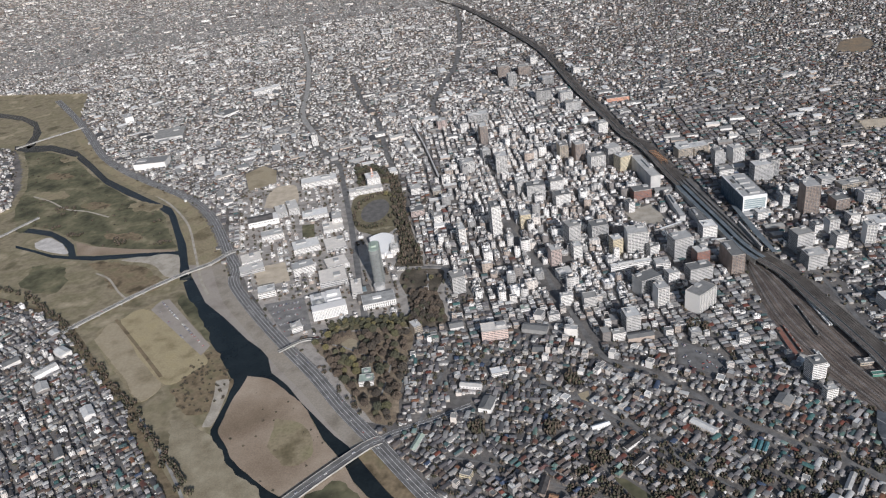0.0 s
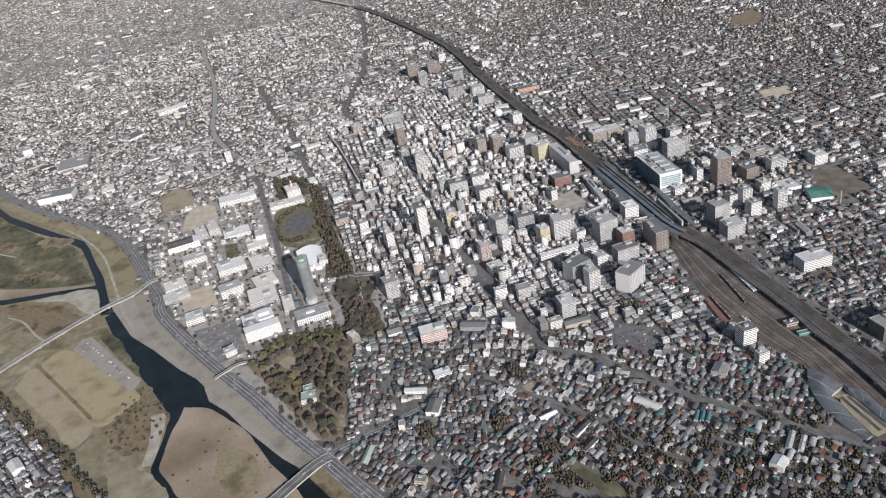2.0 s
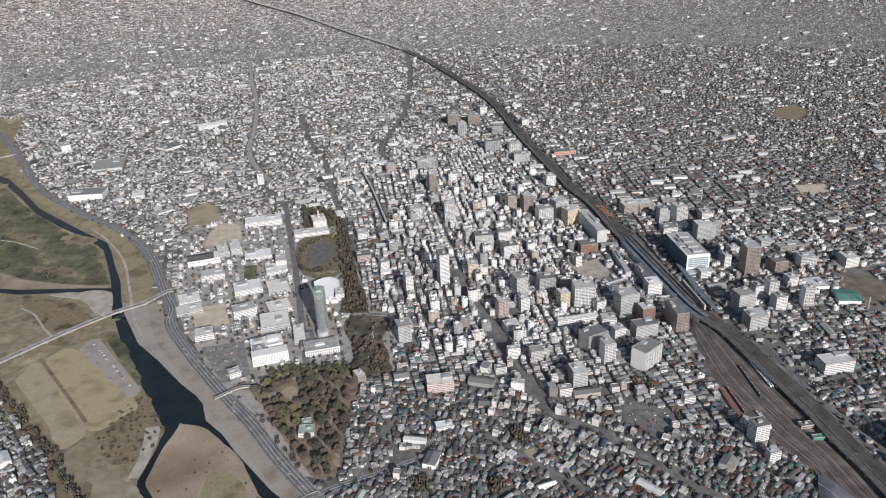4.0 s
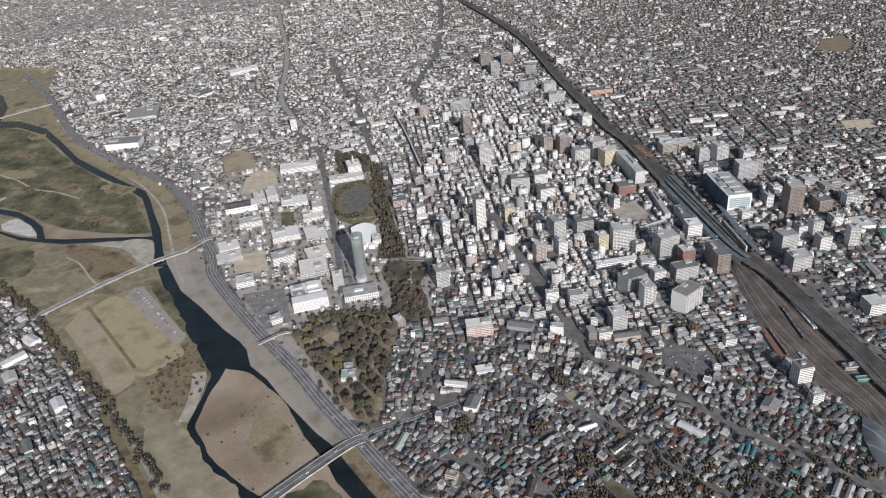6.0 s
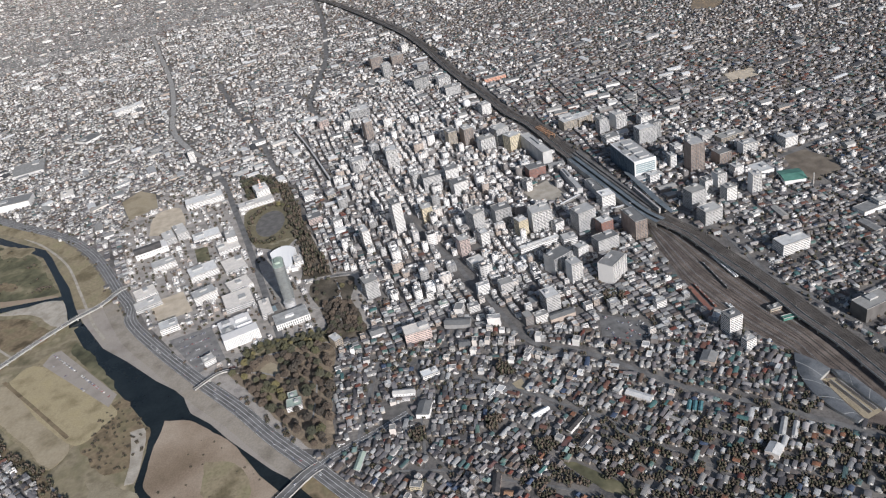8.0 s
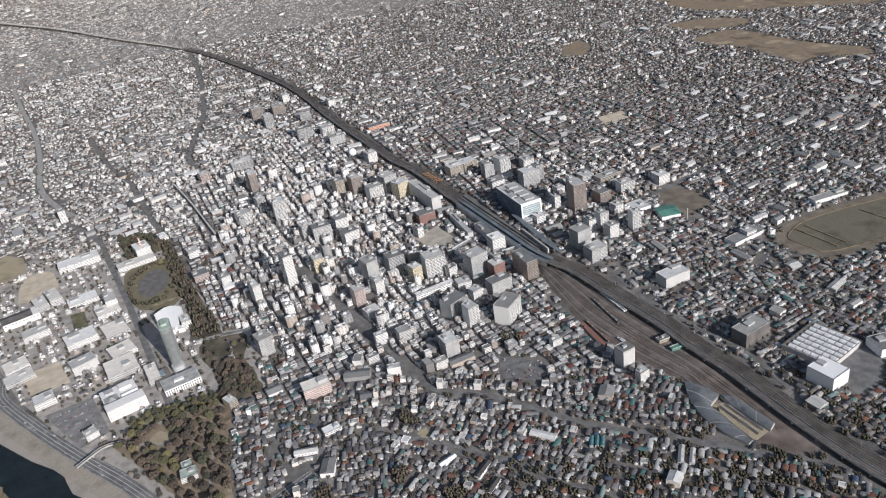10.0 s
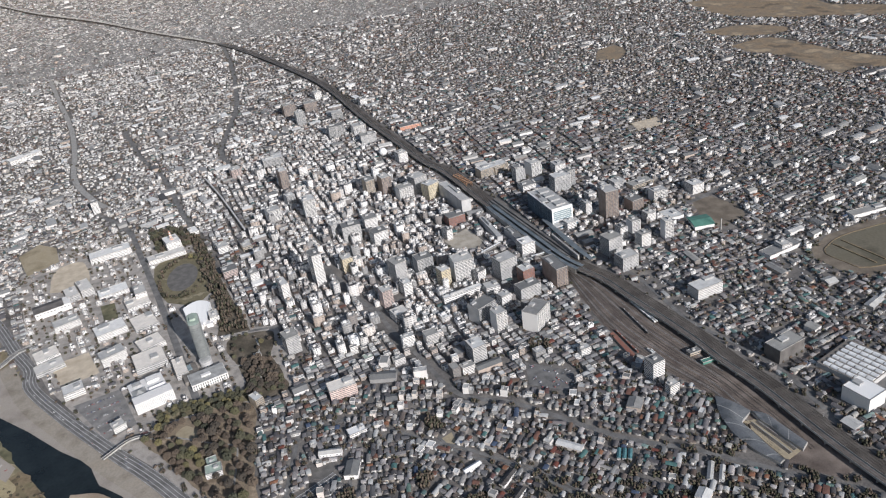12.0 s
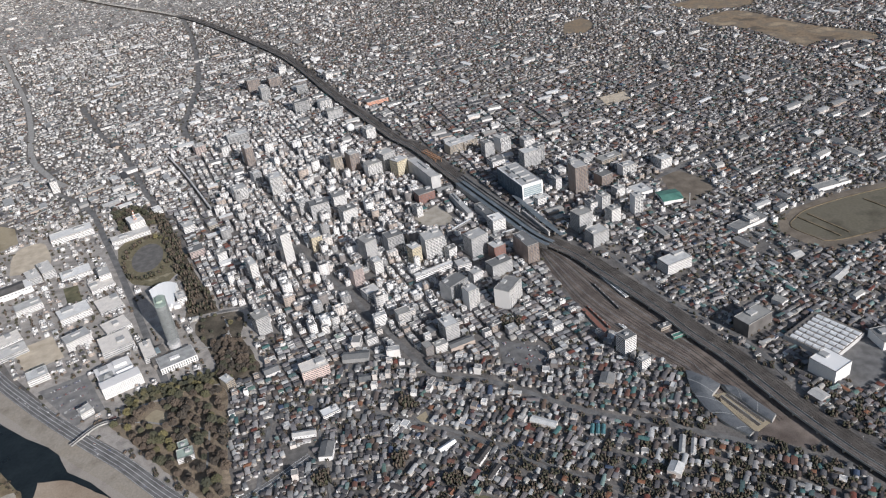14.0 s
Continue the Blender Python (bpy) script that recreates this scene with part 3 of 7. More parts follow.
green_strip = [(119, 799), (138, 794), (214, 716), (196, 710), (164, 733)]
station_roof = [(474, 1622), (485, 1618), (500, 1500), (509, 1424), (513, 1398), (503, 1398), (490, 1470)]
pedbridge = [(-469, 1133), (-430, 1167), (-397, 1168)]
heath_b = [(-1226, 1557), (-1184, 1570), (-1116, 1520), (-1084, 1432), (-1131, 1421), (-1204, 1467)]
heath_c = [(-761, 1386), (-691, 1296), (-628, 1193), (-655, 1215), (-719, 1297), (-765, 1361)]
patch_a = [(-1371, 2008), (-1375, 1984), (-1412, 1977), (-1463, 1992), (-1497, 2021), (-1494, 2047), (-1455, 2054), (-1404, 2038)]
patch_b = [(-1189, 1914), (-1194, 1897), (-1225, 1893), (-1263, 1904), (-1288, 1924), (-1283, 1941), (-1251, 1946), (-1212, 1934)]
patch_c = [(-1020, 1877), (-1025, 1855), (-1058, 1848), (-1099, 1862), (-1125, 1887), (-1121, 1910), (-1088, 1917), (-1046, 1903)]
patch_d = [(-1443, 2172), (-1447, 2154), (-1478, 2150), (-1518, 2162), (-1544, 2183), (-1540, 2201), (-1508, 2205), (-1468, 2193)]
patch_e = [(-990, 1696), (-1002, 1682), (-1042, 1679), (-1088, 1689), (-1114, 1706), (-1103, 1720), (-1062, 1723), (-1015, 1713)]
patch_f = [(-1509, 2327), (-1509, 2309), (-1530, 2304), (-1559, 2315), (-1580, 2336), (-1580, 2354), (-1559, 2359), (-1529, 2348)]
far_green = [(1164, 2934), (1252, 2967), (1253, 2860), (1178, 2773), (1110, 2807)]
wagons = [(496, 1213), (504, 1117)]
train_e = [(487, 1072), (492, 1032)]
red_shed = [(440, 1142), (447, 1144), (455, 1068), (446, 1064)]
bar_grass = [(-424, 952), (-382, 942), (-343, 886), (-350, 852), (-376, 840), (-421, 887)]
lawn_strip = [(-878, 1293), (-789, 1196), (-687, 1083)]
river_west = [(-783, 1438), (-707, 1302), (-635, 1200), (-583, 1129), (-545, 1071), (-535, 1037), (-532, 1006), (-533, 958), (-534, 930), (-526, 906), (-500, 872), (-464, 833), (-418, 791), (-367, 747), (-325, 704), (-295, 687), (-318, 730), (-359, 768), (-393, 791), (-430, 820), (-471, 859), (-499, 897), (-514, 918), (-520, 946), (-522, 994), (-516, 1044), (-512, 1075), (-466, 1062)]
river_east = [(-427, 1026), (-393, 994), (-358, 944), (-331, 899), (-294, 854), (-264, 806), (-237, 775), (-201, 744), (-172, 726), (-138, 695), (-117, 669), (-107, 681), (-142, 722), (-179, 755), (-216, 798), (-244, 846), (-278, 877), (-313, 909), (-352, 953), (-394, 999), (-431, 1048), (-472, 1086), (-486, 1119), (-496, 1145), (-555, 1200), (-630, 1283), (-696, 1348), (-766, 1458)]
edge_r, edge_l = smooth_line(flood_edge_right, 25), smooth_line(flood_edge_left, 25)
flood = [(p.x, p.y) for p in edge_l[::-1]] + [(-2600, 1500), (-2600, 1800), (-1560, 1835), (-1514, 1930), (-1564, 2080), (-1662, 2258), (-1790, 2440), (-1900, 2500), (-2600, 2520), (-2600, 3300), (-1900, 3150)] + [(p.x, p.y) for p in edge_r] + [(-60, 650), (-60, 300), (-400, 300)]


def axis_lines(lo, hi, step, far_lo, far_hi):
    out, s = list(np.arange(lo, hi + 1, step)), step
    while out[-1] < far_hi:
        s *= 1.35
        out.append(out[-1] + s)
    s = step
    while out[0] > far_lo:
        s *= 1.35
        out.insert(0, out[0] - s)
    return np.array(out)


gx, gy = axis_lines(-2300, 0, 9, -12000, 12000), axis_lines(560, 3300, 9, -6000, 14000)
FLOOD = np.zeros((NX, NY), bool)
keep_clear(flood, FLOOD)
keep_clear(flood)
PX, PY = np.meshgrid(gx, gy, indexing="ij")
ii, jj = ((PX - X0) / CELL).astype(int), ((PY - Y0) / CELL).astype(int)
ok = (ii >= 0) & (ii < NX) & (jj >= 0) & (jj < NY)
soft_edge = np.zeros(PX.shape)
for du in (-2, 0, 2):
    for dv in (-2, 0, 2):
        soft_edge += FLOOD[np.clip(ii + du, 0, NX - 1), np.clip(jj + dv, 0, NY - 1)] / 9
PZ = np.where(ok, LOW * soft_edge, 0) - 0.05
nx_, ny_ = PX.shape
idx = np.arange(nx_ * ny_).reshape(nx_, ny_)
quads = np.stack([idx[:-1, :-1], idx[1:, :-1], idx[1:, 1:], idx[:-1, 1:]], -1).reshape(-1, 4)
gme = bpy.data.meshes.new("ground")
gme.from_pydata(np.stack([PX, PY, PZ], -1).reshape(-1, 3).tolist(), [], quads.tolist())
gme.materials.append(M_GROUND)
gme.materials.append(M_FLOOD)
lowq = (PZ.reshape(-1)[quads] < -1).any(1)
gme.polygons.foreach_set("material_index", lowq.astype(int))
gme.update()
tagged(new("ground", gme), "grey town ground with a dry brown river plain", "ground", kind="structure")

# the hazy distance beyond the town
bd, n = Shape(), 120
for i in range(n + 1):
    a = radians(-30 + 240 * i / n)
    for r_, z_ in ((4340, -0.6), (4960, 420), (4975, 900)):
        bd.v.append((r_ * math.cos(a), r_ * math.sin(a), z_))
bd.f = [(3 * i + 3 + k, 3 * i + k, 3 * i + 1 + k, 3 * i + 4 + k) for i in range(n) for k in (0, 1)]
tagged(part("backdrop", bd, M_BACKDROP), "hazy grey rising ground of the far suburbs", "backdrop", kind="structure")

# ---- river plain ----
sheet("river", river_west + river_east, LOW + 0.25, M_WATER, "dark slow river water with a side channel", "water")
sheet("upper_river", water_up, LOW + 0.25, M_WATER, "narrow dark upstream river reach", "water")
sheet("tributary", water_side, LOW + 0.25, M_WATER, "narrow dark tributary stream", "water")
sheet("far_stream", stream_far, LOW + 0.25, M_WATER, "thin winding stream in the meadow", "water")
sheet("gravel_bar", gravel_bar, LOW + 0.7, M_GRAVEL, "tan gravel bar between two river channels", "gravel", rough=3)
bank = [(-106, 679), (-142, 720), (-178, 753), (-215, 796), (-243, 843), (-277, 874), (-313, 906), (-352, 950), (-393, 996), (-430, 1044), (-470, 1082), (-485, 1116), (-494, 1141), (-554, 1196), (-628, 1278), (-694, 1343), (-764, 1452), (-802, 1520), (-851, 1631), (-905, 1725), (-900, 1830), (-862, 1766), (-800, 1666), (-756, 1587), (-718, 1515), (-636, 1359), (-559, 1256), (-460, 1128), (-377, 1034), (-310, 947), (-255, 879), (-191, 799), (-150, 756)]
sheet("upper_bank", [p for p in bank if p[1] > 1500], LOW + 0.28, M_VERGE, "dry tan grass bank upstream of the bridge", "grass")
sheet("river_promenade", [p for p in bank if 870 < p[1] < 1560], LOW + 0.3, M_STONE, "pale stony promenade between river and highway", "promenade")
sheet("bank_scrub", [p for p in bank if p[1] < 900], LOW + 0.45, M_BROWN, "brown grassy bank below the bridge", "grass")


def slope(name, line, a, za, b, zb, material, label):
    s, n = Shape(), len(line)
    l, r = offsets(line, a), offsets(line, b)
    s.add([(q.x, q.y, za) for q in l] + [(q.x, q.y, zb) for q in r], [(i, n + i, n + i + 1, i + 1) for i in range(n - 1)])
    tagged(part(name, s, material), label, "embankment", kind="structure")


edge_up = [p for p in flood_edge_right if p[1] > 1500]
slope("upper_embankment", smooth_line(edge_up, 12), 6, 0.2, -24, LOW + 0.32, M_VERGE, "dry grass-covered upper embankment")
slope("river_embankment", smooth_line([p for p in flood_edge_right if 870 < p[1] < 1530], 12), 6, 0.2, -24, LOW + 0.32, M_BANK, "stony grey-brown river embankment")
slope("lower_embankment", smooth_line([p for p in flood_edge_right if p[1] < 900], 12), 6, 0.2, -24, LOW + 0.34, M_BROWN, "brown grassy embankment below the bridge")
slope("west_embankment", smooth_line(flood_edge_left, 12), 14, LOW + 0.36, -6, 0.15, M_BROWN, "brown grassy west embankment")
sheet("meadow", meadow, LOW + 0.35, M_GREENISH, "olive green rough river meadow", "meadow", rough=4)
for spot, m_, what in ((patch_a, M_VERGE, "pale dry"), (patch_b, M_BROWN, "dark brown"), (patch_c, M_VERGE, "pale dry"), (patch_d, M_BROWN, "dark brown"), (patch_e, M_BROWN, "dark brown"), (patch_f, M_VERGE, "pale dry")):
    sheet("grass_patch", spot, LOW + 0.42, m_, what + " grass patch in the river meadow", "grass", rough=16)
sheet("sports_ground", field, LOW + 0.4, M_VERGE, "worn brown riverside sports ground", "sports ground", rough=2)
sheet("pale_lawn", lawn_pale, LOW + 0.7, M_SANDY, "pale dry riverside lawn", "lawn", rough=3)
sheet("main_lawn", lawn_main, LOW + 0.75, M_DRYGRASS, "dry yellow sports lawn", "lawn", rough=2)
sheet("riverside_car_park", lot_riverside, LOW + 0.8, M_STONE, "pale gravel riverside car park", "car park")
sheet("scrub_bank", scrub, LOW + 0.55, M_BROWN, "russet brown river scrub", "scrub", rough=9)
sheet("lower_meadow", lower_meadow, LOW + 0.3, M_PALELAWN, "pale dry lower meadow", "meadow", rough=9)
sheet("bar_grass", bar_grass, LOW + 0.92, M_VERGE, "thin dry grass on the gravel bar", "grass", rough=7)
tagged(part("lawn_strip", ribbon(smooth_line(lawn_strip, 10), 3.5, -3.5, LOW + 0.5, LOW + 0.86), M_BROWN), "brown strip between the two lawns", "grass", kind="structure")
sheet("grassy_bar", bar_green, LOW + 0.95, M_GREENISH, "green-brown grass on the gravel bar", "grass", rough=9)
sheet("brown_heath", brown_patch, LOW + 0.42, M_BROWN, "brown heath on the river plain", "scrub", rough=12)
sheet("brown_heath", heath_b, LOW + 0.42, M_GREENISH, "olive rough grass on the river plain", "grass", rough=12)
sheet("brown_heath", heath_c, LOW + 0.44, M_GREENISH, "green grass along the river edge", "grass", rough=5)
sheet("sand_rim", [(-572, 1064), (-549, 1068), (-538, 1030), (-535, 990), (-536, 938), (-551, 938), (-556, 1000)], LOW + 0.62, M_PALESAND, "pale sand rim along the side channel", "sand", rough=2)
sheet("white_gravel", white_gravel, LOW + 0.6, M_WHITEGRAVEL, "white gravel bank beside the stream", "gravel", rough=3)
sheet("sand_spit", sand_spit, LOW + 0.6, M_GRAVEL, "pale sand spit along the stream", "sand")
sheet("sand_corner", sand_corner, LOW + 0.6, M_PALESAND, "pale sand bank at the river fork", "sand", rough=4)

# ---- roads and bridges ----
def road(name, pts, width, label, category="road", z=0.12, lines=False, material=None, step=12):
    line = smooth_line(pts, step)
    ob = part(name, ribbon(line, width / 2, -width / 2, z - 0.5, z), material or M_ASPHALT)
    tagged(ob, label, category, kind="structure")
    clear_line(line, width / 2 - 0.5)
    if lines:
        part("lane_line", ribbon(line, 0.35, -0.35, z, z + 0.06), M_LINE, ob, "white centre line")
        for o_ in (width * 0.25, -width * 0.25) if width > 20 else ():
            part("lane_line", ribbon(line, o_ + 0.25, o_ - 0.25, z, z + 0.06), M_LINE, ob, "white lane line")
        part("edge_line", ribbon(line, width / 2 - 0.6, width / 2 - 1.0, z, z + 0.06), M_LINE, ob, "white edge line")
        part("edge_line", ribbon(line, -width / 2 + 1.0, -width / 2 + 0.6, z, z + 0.06), M_LINE, ob, "white edge line")
    return line



road("highway", highway, 26, "grey four-lane riverside highway with white lines", z=0.35, lines=True)
road("bridge_approach", east_ramp, 14, "grey road curving away from the bridge", z=0.3, lines=True)
STREETS = [(street_moat, 12), (street_south, 8), (street_bend, 9.5), (street_north, 18), (street_hall, 14), (street_upper, 17), (street_front, 7), (street_near, 6), (street_station, 14), (street_east, 8), (street_far, 7), (street_garden, 7), (street_lane, 4), (street_cross, 4.5), (street_park, 4.5)]
for i, (pts, wid) in enumerate(STREETS):
    road("street", pts, wid, "grey asphalt town street", z=0.12 + 0.03 * i, material=M_PAVE if pts is street_north else None)
for tr in (plain_track, meadow_track):
    road("dirt_track", tr, 5, "pale dirt track across the river plain", "path", z=LOW + 0.6, material=M_PALESAND)
road("riverside_path", [(-1080, 1968), (-985, 1872), (-890, 1745), (-812, 1590), (-745, 1450), (-700, 1375)], 6, "pale path along the upper promenade", "path", z=LOW + 0.75, material=M_PALESAND)
road("riverside_path", path_a, 5, "pale dirt path along the west bank", "path", z=LOW + 0.5, material=M_PAVE)


def bridge(name, pts, width, deck_z, label, piers, truss=False):
    line = [Vector((p.x, p.y, 0)) for p in smooth_line(pts, 10)]
    b = thing(name, pose(0, 0, 0), label, "bridge")
    part("deck", ribbon(line, width / 2, -width / 2, deck_z - 1.6, deck_z), M_ASPHALT, b, "grey asphalt deck")
    for s in (1, -1):
        part("parapet", ribbon(line, s * width / 2 + 0.25, s * width / 2 - 0.25, deck_z - 1.7, deck_z + 1.1), M_CONC, b, "pale concrete parapet")
        part("footway", ribbon(line, s * (width / 2 - 0.3), s * (width / 2 - 2.6), deck_z - 0.2, deck_z + 0.2), M_ASPHALT, b, "raised footway")
    part("lane_line", ribbon(line, 0.3, -0.3, deck_z - 0.1, deck_z + 0.06), M_LINE, b, "white centre line")
    n = len(line)
    for k in range(piers):
        q = line[int((k + 0.7) * n / (piers + 0.6))]
        t = line[min(n - 1, int((k + 0.7) * n / (piers + 0.6)) + 1)] - q
        part("pier", Shape().box(-1.2, -width / 2 + 1, -9, 1.2, width / 2 - 1, deck_z - 1.55), M_CONC, b, at=pose(q.x, q.y, 0, 0, 0, math.degrees(math.atan2(t.y, t.x))))
    if truss:
        post = Shape().box(-0.25, -0.25, 0, 0.25, 0.25, 1.5).mesh("rail_post", M_CONC)
        for s in (1, -1):
            for q in offsets(line, s * width / 2)[::1]:
                part("rail_post", post, None, b, at=pose(q.x, q.y, deck_z + 1.1))
            part("handrail", ribbon(offsets(line, s * width / 2), 0.15, -0.15, deck_z + 2.5, deck_z + 2.8), M_CONC, b)
    clear_line(line, width / 2)
    return b


bridge("river_bridge", bridge_low, 19, 0.8, "wide concrete road bridge over the gravel bar", 5)
bridge("river_bridge", bridge_mid, 11, 1.2, "long narrow road bridge with pale railings", 8, truss=True)
bridge("river_bridge", bridge_far, 9, 1.0, "distant narrow bridge across the meadow", 5)
bridge("river_bridge", [(-1470, 1680), (-1430, 1739), (-1401, 1803), (-1378, 1850)], 8, 1.0, "narrow concrete bridge over the tributary stream", 3)
bridge("footbridge", pedbridge, 5, 6.5, "pale pedestrian bridge over the highway", 1)

# shopping arcade roof
arc_line = smooth_line(street_arcade[2:5], 12)
arcade = thing("shopping_arcade", pose(0, 0, 0), "pale translucent arcade roof over a shopping lane", "arcade")
part("arcade_roof", ribbon(arc_line, 2.6, -2.6, 8.6, 9.0), M_CONC, arcade)
part("ridge_light", ribbon(arc_line, 0.8, -0.8, 9.0, 9.7), M_LINE, arcade, "raised white ridge light")
clear_line(arc_line, 4)

# ---- railway ----
bed_line = smooth_line(rail, 20)
north_line, near_line = [p for p in bed_line if p.y > 2090], [p for p in bed_line if p.y < 2115]
tagged(part("railway_bed", ribbon(north_line, 15, -23, -0.4, 0.2), M_BED), "dark ballast bed of the northern railway", "railway", kind="structure")
tagged(part("railway_bed", ribbon(near_line, 24, -23, -0.4, 0.2), M_BED), "dark ballast bed of the main railway", "railway", kind="structure")
clear_line(near_line, 27)
clear_line(offsets(north_line, -4), 22)
sheet("rail_yard", yard, 0.28, M_BALLAST, "rusty brown ballast of the rail yard", "railway")


def track(line, label="steel railway track on dark sleepers", bed=None):
    t = thing("railway_track", pose(0, 0, 0), label, "railway track", "tracks")
    part("sleeper_bed", ribbon(line, 1.3, -1.3, 0.1, 0.45), bed or M_SLEEPER, t)
    for s in (0.62, -0.62):
        part("rail", ribbon(line, s + 0.1, s - 0.1, 0.4, 0.62), M_RAIL, t)


for off in (22, 17.5, 12, 7.5, 2.5):
    track(offsets(near_line if off > 14 else bed_line, off), bed=M_BED)
left_edge = [Vector((x, y, 0)) for x, y in yard[:9]]
right_edge = [Vector((x, y, 0)) for x, y in ((468, 1417), (512, 1319), (536, 1229), (557, 1148), (580, 1053), (590, 996), (609, 917), (622, 838), (631, 765))]
BEDS = [M_SLEEPER, M_BED, M_LOT, M_BED, M_BALLAST, M_LOT, M_SLEEPER]
for k, f in enumerate((0.05, 0.1, 0.14, 0.19, 0.25, 0.3, 0.36, 0.42, 0.47, 0.53, 0.58, 0.64, 0.7, 0.76)):
    track(smooth_line([a.lerp(b, f)[:2] for a, b in zip(left_edge, right_edge)][: 9 if k % 3 else 6], 15), bed=BEDS[k % 7])

# elevated line on the east side of the corridor
via = thing("railway_viaduct", pose(0, 0, 0), "dark elevated railway viaduct with noise walls", "viaduct")
via_line = offsets(bed_line, -15)
part("deck", ribbon(via_line, 6.2, -6.2, 6.6, 8.0), M_VIADUCT, via)
for s in (6.2, -6.2):
    part("noise_wall", ribbon(via_line, s + 0.2, s - 0.2, 6.4, 10.2), M_CONC, via, "grey concrete noise wall")
for s in (2.2, -2.2):
    part("track_slab", ribbon(via_line, s + 1.2, s - 1.2, 8.0, 8.35), M_SLEEPER, via)
pier = Shape().box(-1, -5, -0.3, 1, 5, 6.7).mesh("pier", M_CONC)
for i in range(0, len(via_line) - 1, 2):
    q, t = via_line[i], via_line[i + 1] - via_line[i]
    if q.length < 3200:
        part("pier", pier, None, via, at=pose(q.x, q.y, 0, 0, 0, math.degrees(math.atan2(t.y, t.x))))
# platforms and their roofs at the station
stn = [p for p in bed_line if 1430 < p.y < 1800]
for off, wid in ((20, 4), (9.8, 3.6), (0, 3.6)):
    pl = thing("station_platform", pose(0, 0, 0), "long platform under a pale metal canopy", "platform", "platforms")
    part("platform", ribbon(offsets(stn, off), wid / 2, -wid / 2, 0, 1.3), M_CONC, pl)
    part("canopy", ribbon(offsets(stn, off), wid / 2 + 1, -wid / 2 - 1, 4.6, 5.0), M_VIADUCT, pl, "grey metal canopy")
hs = thing("elevated_platform_roof", pose(0, 0, 0), "blue-grey ribbed roof over the elevated platforms", "platform roof")
high = [p for p in bed_line if 1380 < p.y < 1760]
for off in (-7.5, -22.5):
    part("platform_roof", ribbon(offsets(high, off), 4.5, -4.5, 12.6, 13.3), M_BLUEROOF, hs)
part("platform_wall", ribbon(offsets(high, -27.3), 0.3, -0.3, 0, 12.8), M_CONC, hs)
part("south_canopy", Shape().prism(station_roof, 11.6, 12.6), M_BLUEROOF, hs, "long blue-grey canopy")
part("canopy_wall", Shape().prism([(488, 1424), (492, 1426), (474, 1545), (470, 1543)], 0, 11.7), M_CONC, hs)
# catenary masts
mast_me = [Shape().box(-0.2, -0.2, 0, 0.2, 0.2, 8).mesh("mast", M_CONC), Shape().box(-0.1, 0, 7.0, 0.1, 26, 7.25).mesh("beam", M_SLEEPER)]
for i in range(0, len(bed_line) - 1, 3):
    q, t = offsets(bed_line, -4)[i], bed_line[i + 1] - bed_line[i]
    if q.length < 2900 and not (1380 < q.y < 1800):
        c = thing("catenary_gantry", pose(q.x, q.y, 0.2, 0, 0, math.degrees(math.atan2(t.y, t.x))), "grey steel overhead line gantry", "gantry", "gantries")
        part("mast", mast_me[0], None, c)
        part("mast", mast_me[0], None, c, at=pose(0, 26, 0))
        part("beam", mast_me[1], None, c)


def train(a, b, material, label, cars):
    a, b = Vector((*a, 0)), Vector((*b, 0))
    d = (b - a)
    ang, n = math.degrees(math.atan2(d.y, d.x)), cars
    L = d.length / n
    t = thing("train", pose(a.x, a.y, 0.6, 0, 0, ang), label, "train")
    body = Shape().box(0.3, -1.45, 0.9, L - 0.3, 1.45, 3.7, 0.35).mesh("carriage", material)
    for i in range(n):
        c = part("carriage", body, None, t, at=pose(i * L, 0, 0))
        part("window_strip", Shape().box(0.8, -1.5, 2.0, L - 0.8, 1.5, 2.8), M_GLASS, c)
        part("bogie", Shape().box(1.5, -1.1, 0.0, L - 1.5, 1.1, 0.9), M_SLEEPER, c)
        part("roof_unit", Shape().box(L * 0.35, -0.9, 3.7, L * 0.6, 0.9, 4.2), M_TANK, c)


train(train_a[0], train_a[1], M_TRAIN, "pale grey commuter train standing in the yard", 4)
train((train_a[0][0] + 4.4, train_a[0][1]), (train_a[1][0] + 4.4, train_a[1][1]), M_TRAIN, "pale grey commuter train beside another train", 4)
train(wagons[0], wagons[1], WALLS["dark"], "dark freight wagons on a yard track", 6)
train(train_e[0], train_e[1], M_TRAIN, "short white railcars on a yard track", 3)
train(train_b[0], train_b[1], WALLS["brick"], "rust-red freight wagons in a siding", 5)
train(train_c[0], train_c[1], M_TRAIN, "short pale train in a siding", 3)

# ---- large buildings ----
def footprint(x, y, ang, w, d):
    a = radians(ang)
    c, s = math.cos(a), math.sin(a)
    return [(x + u * c - v * s, y + u * s + v * c) for u, v in ((0, 0), (w, 0), (w, d), (0, d))]


rng = random.Random(7)


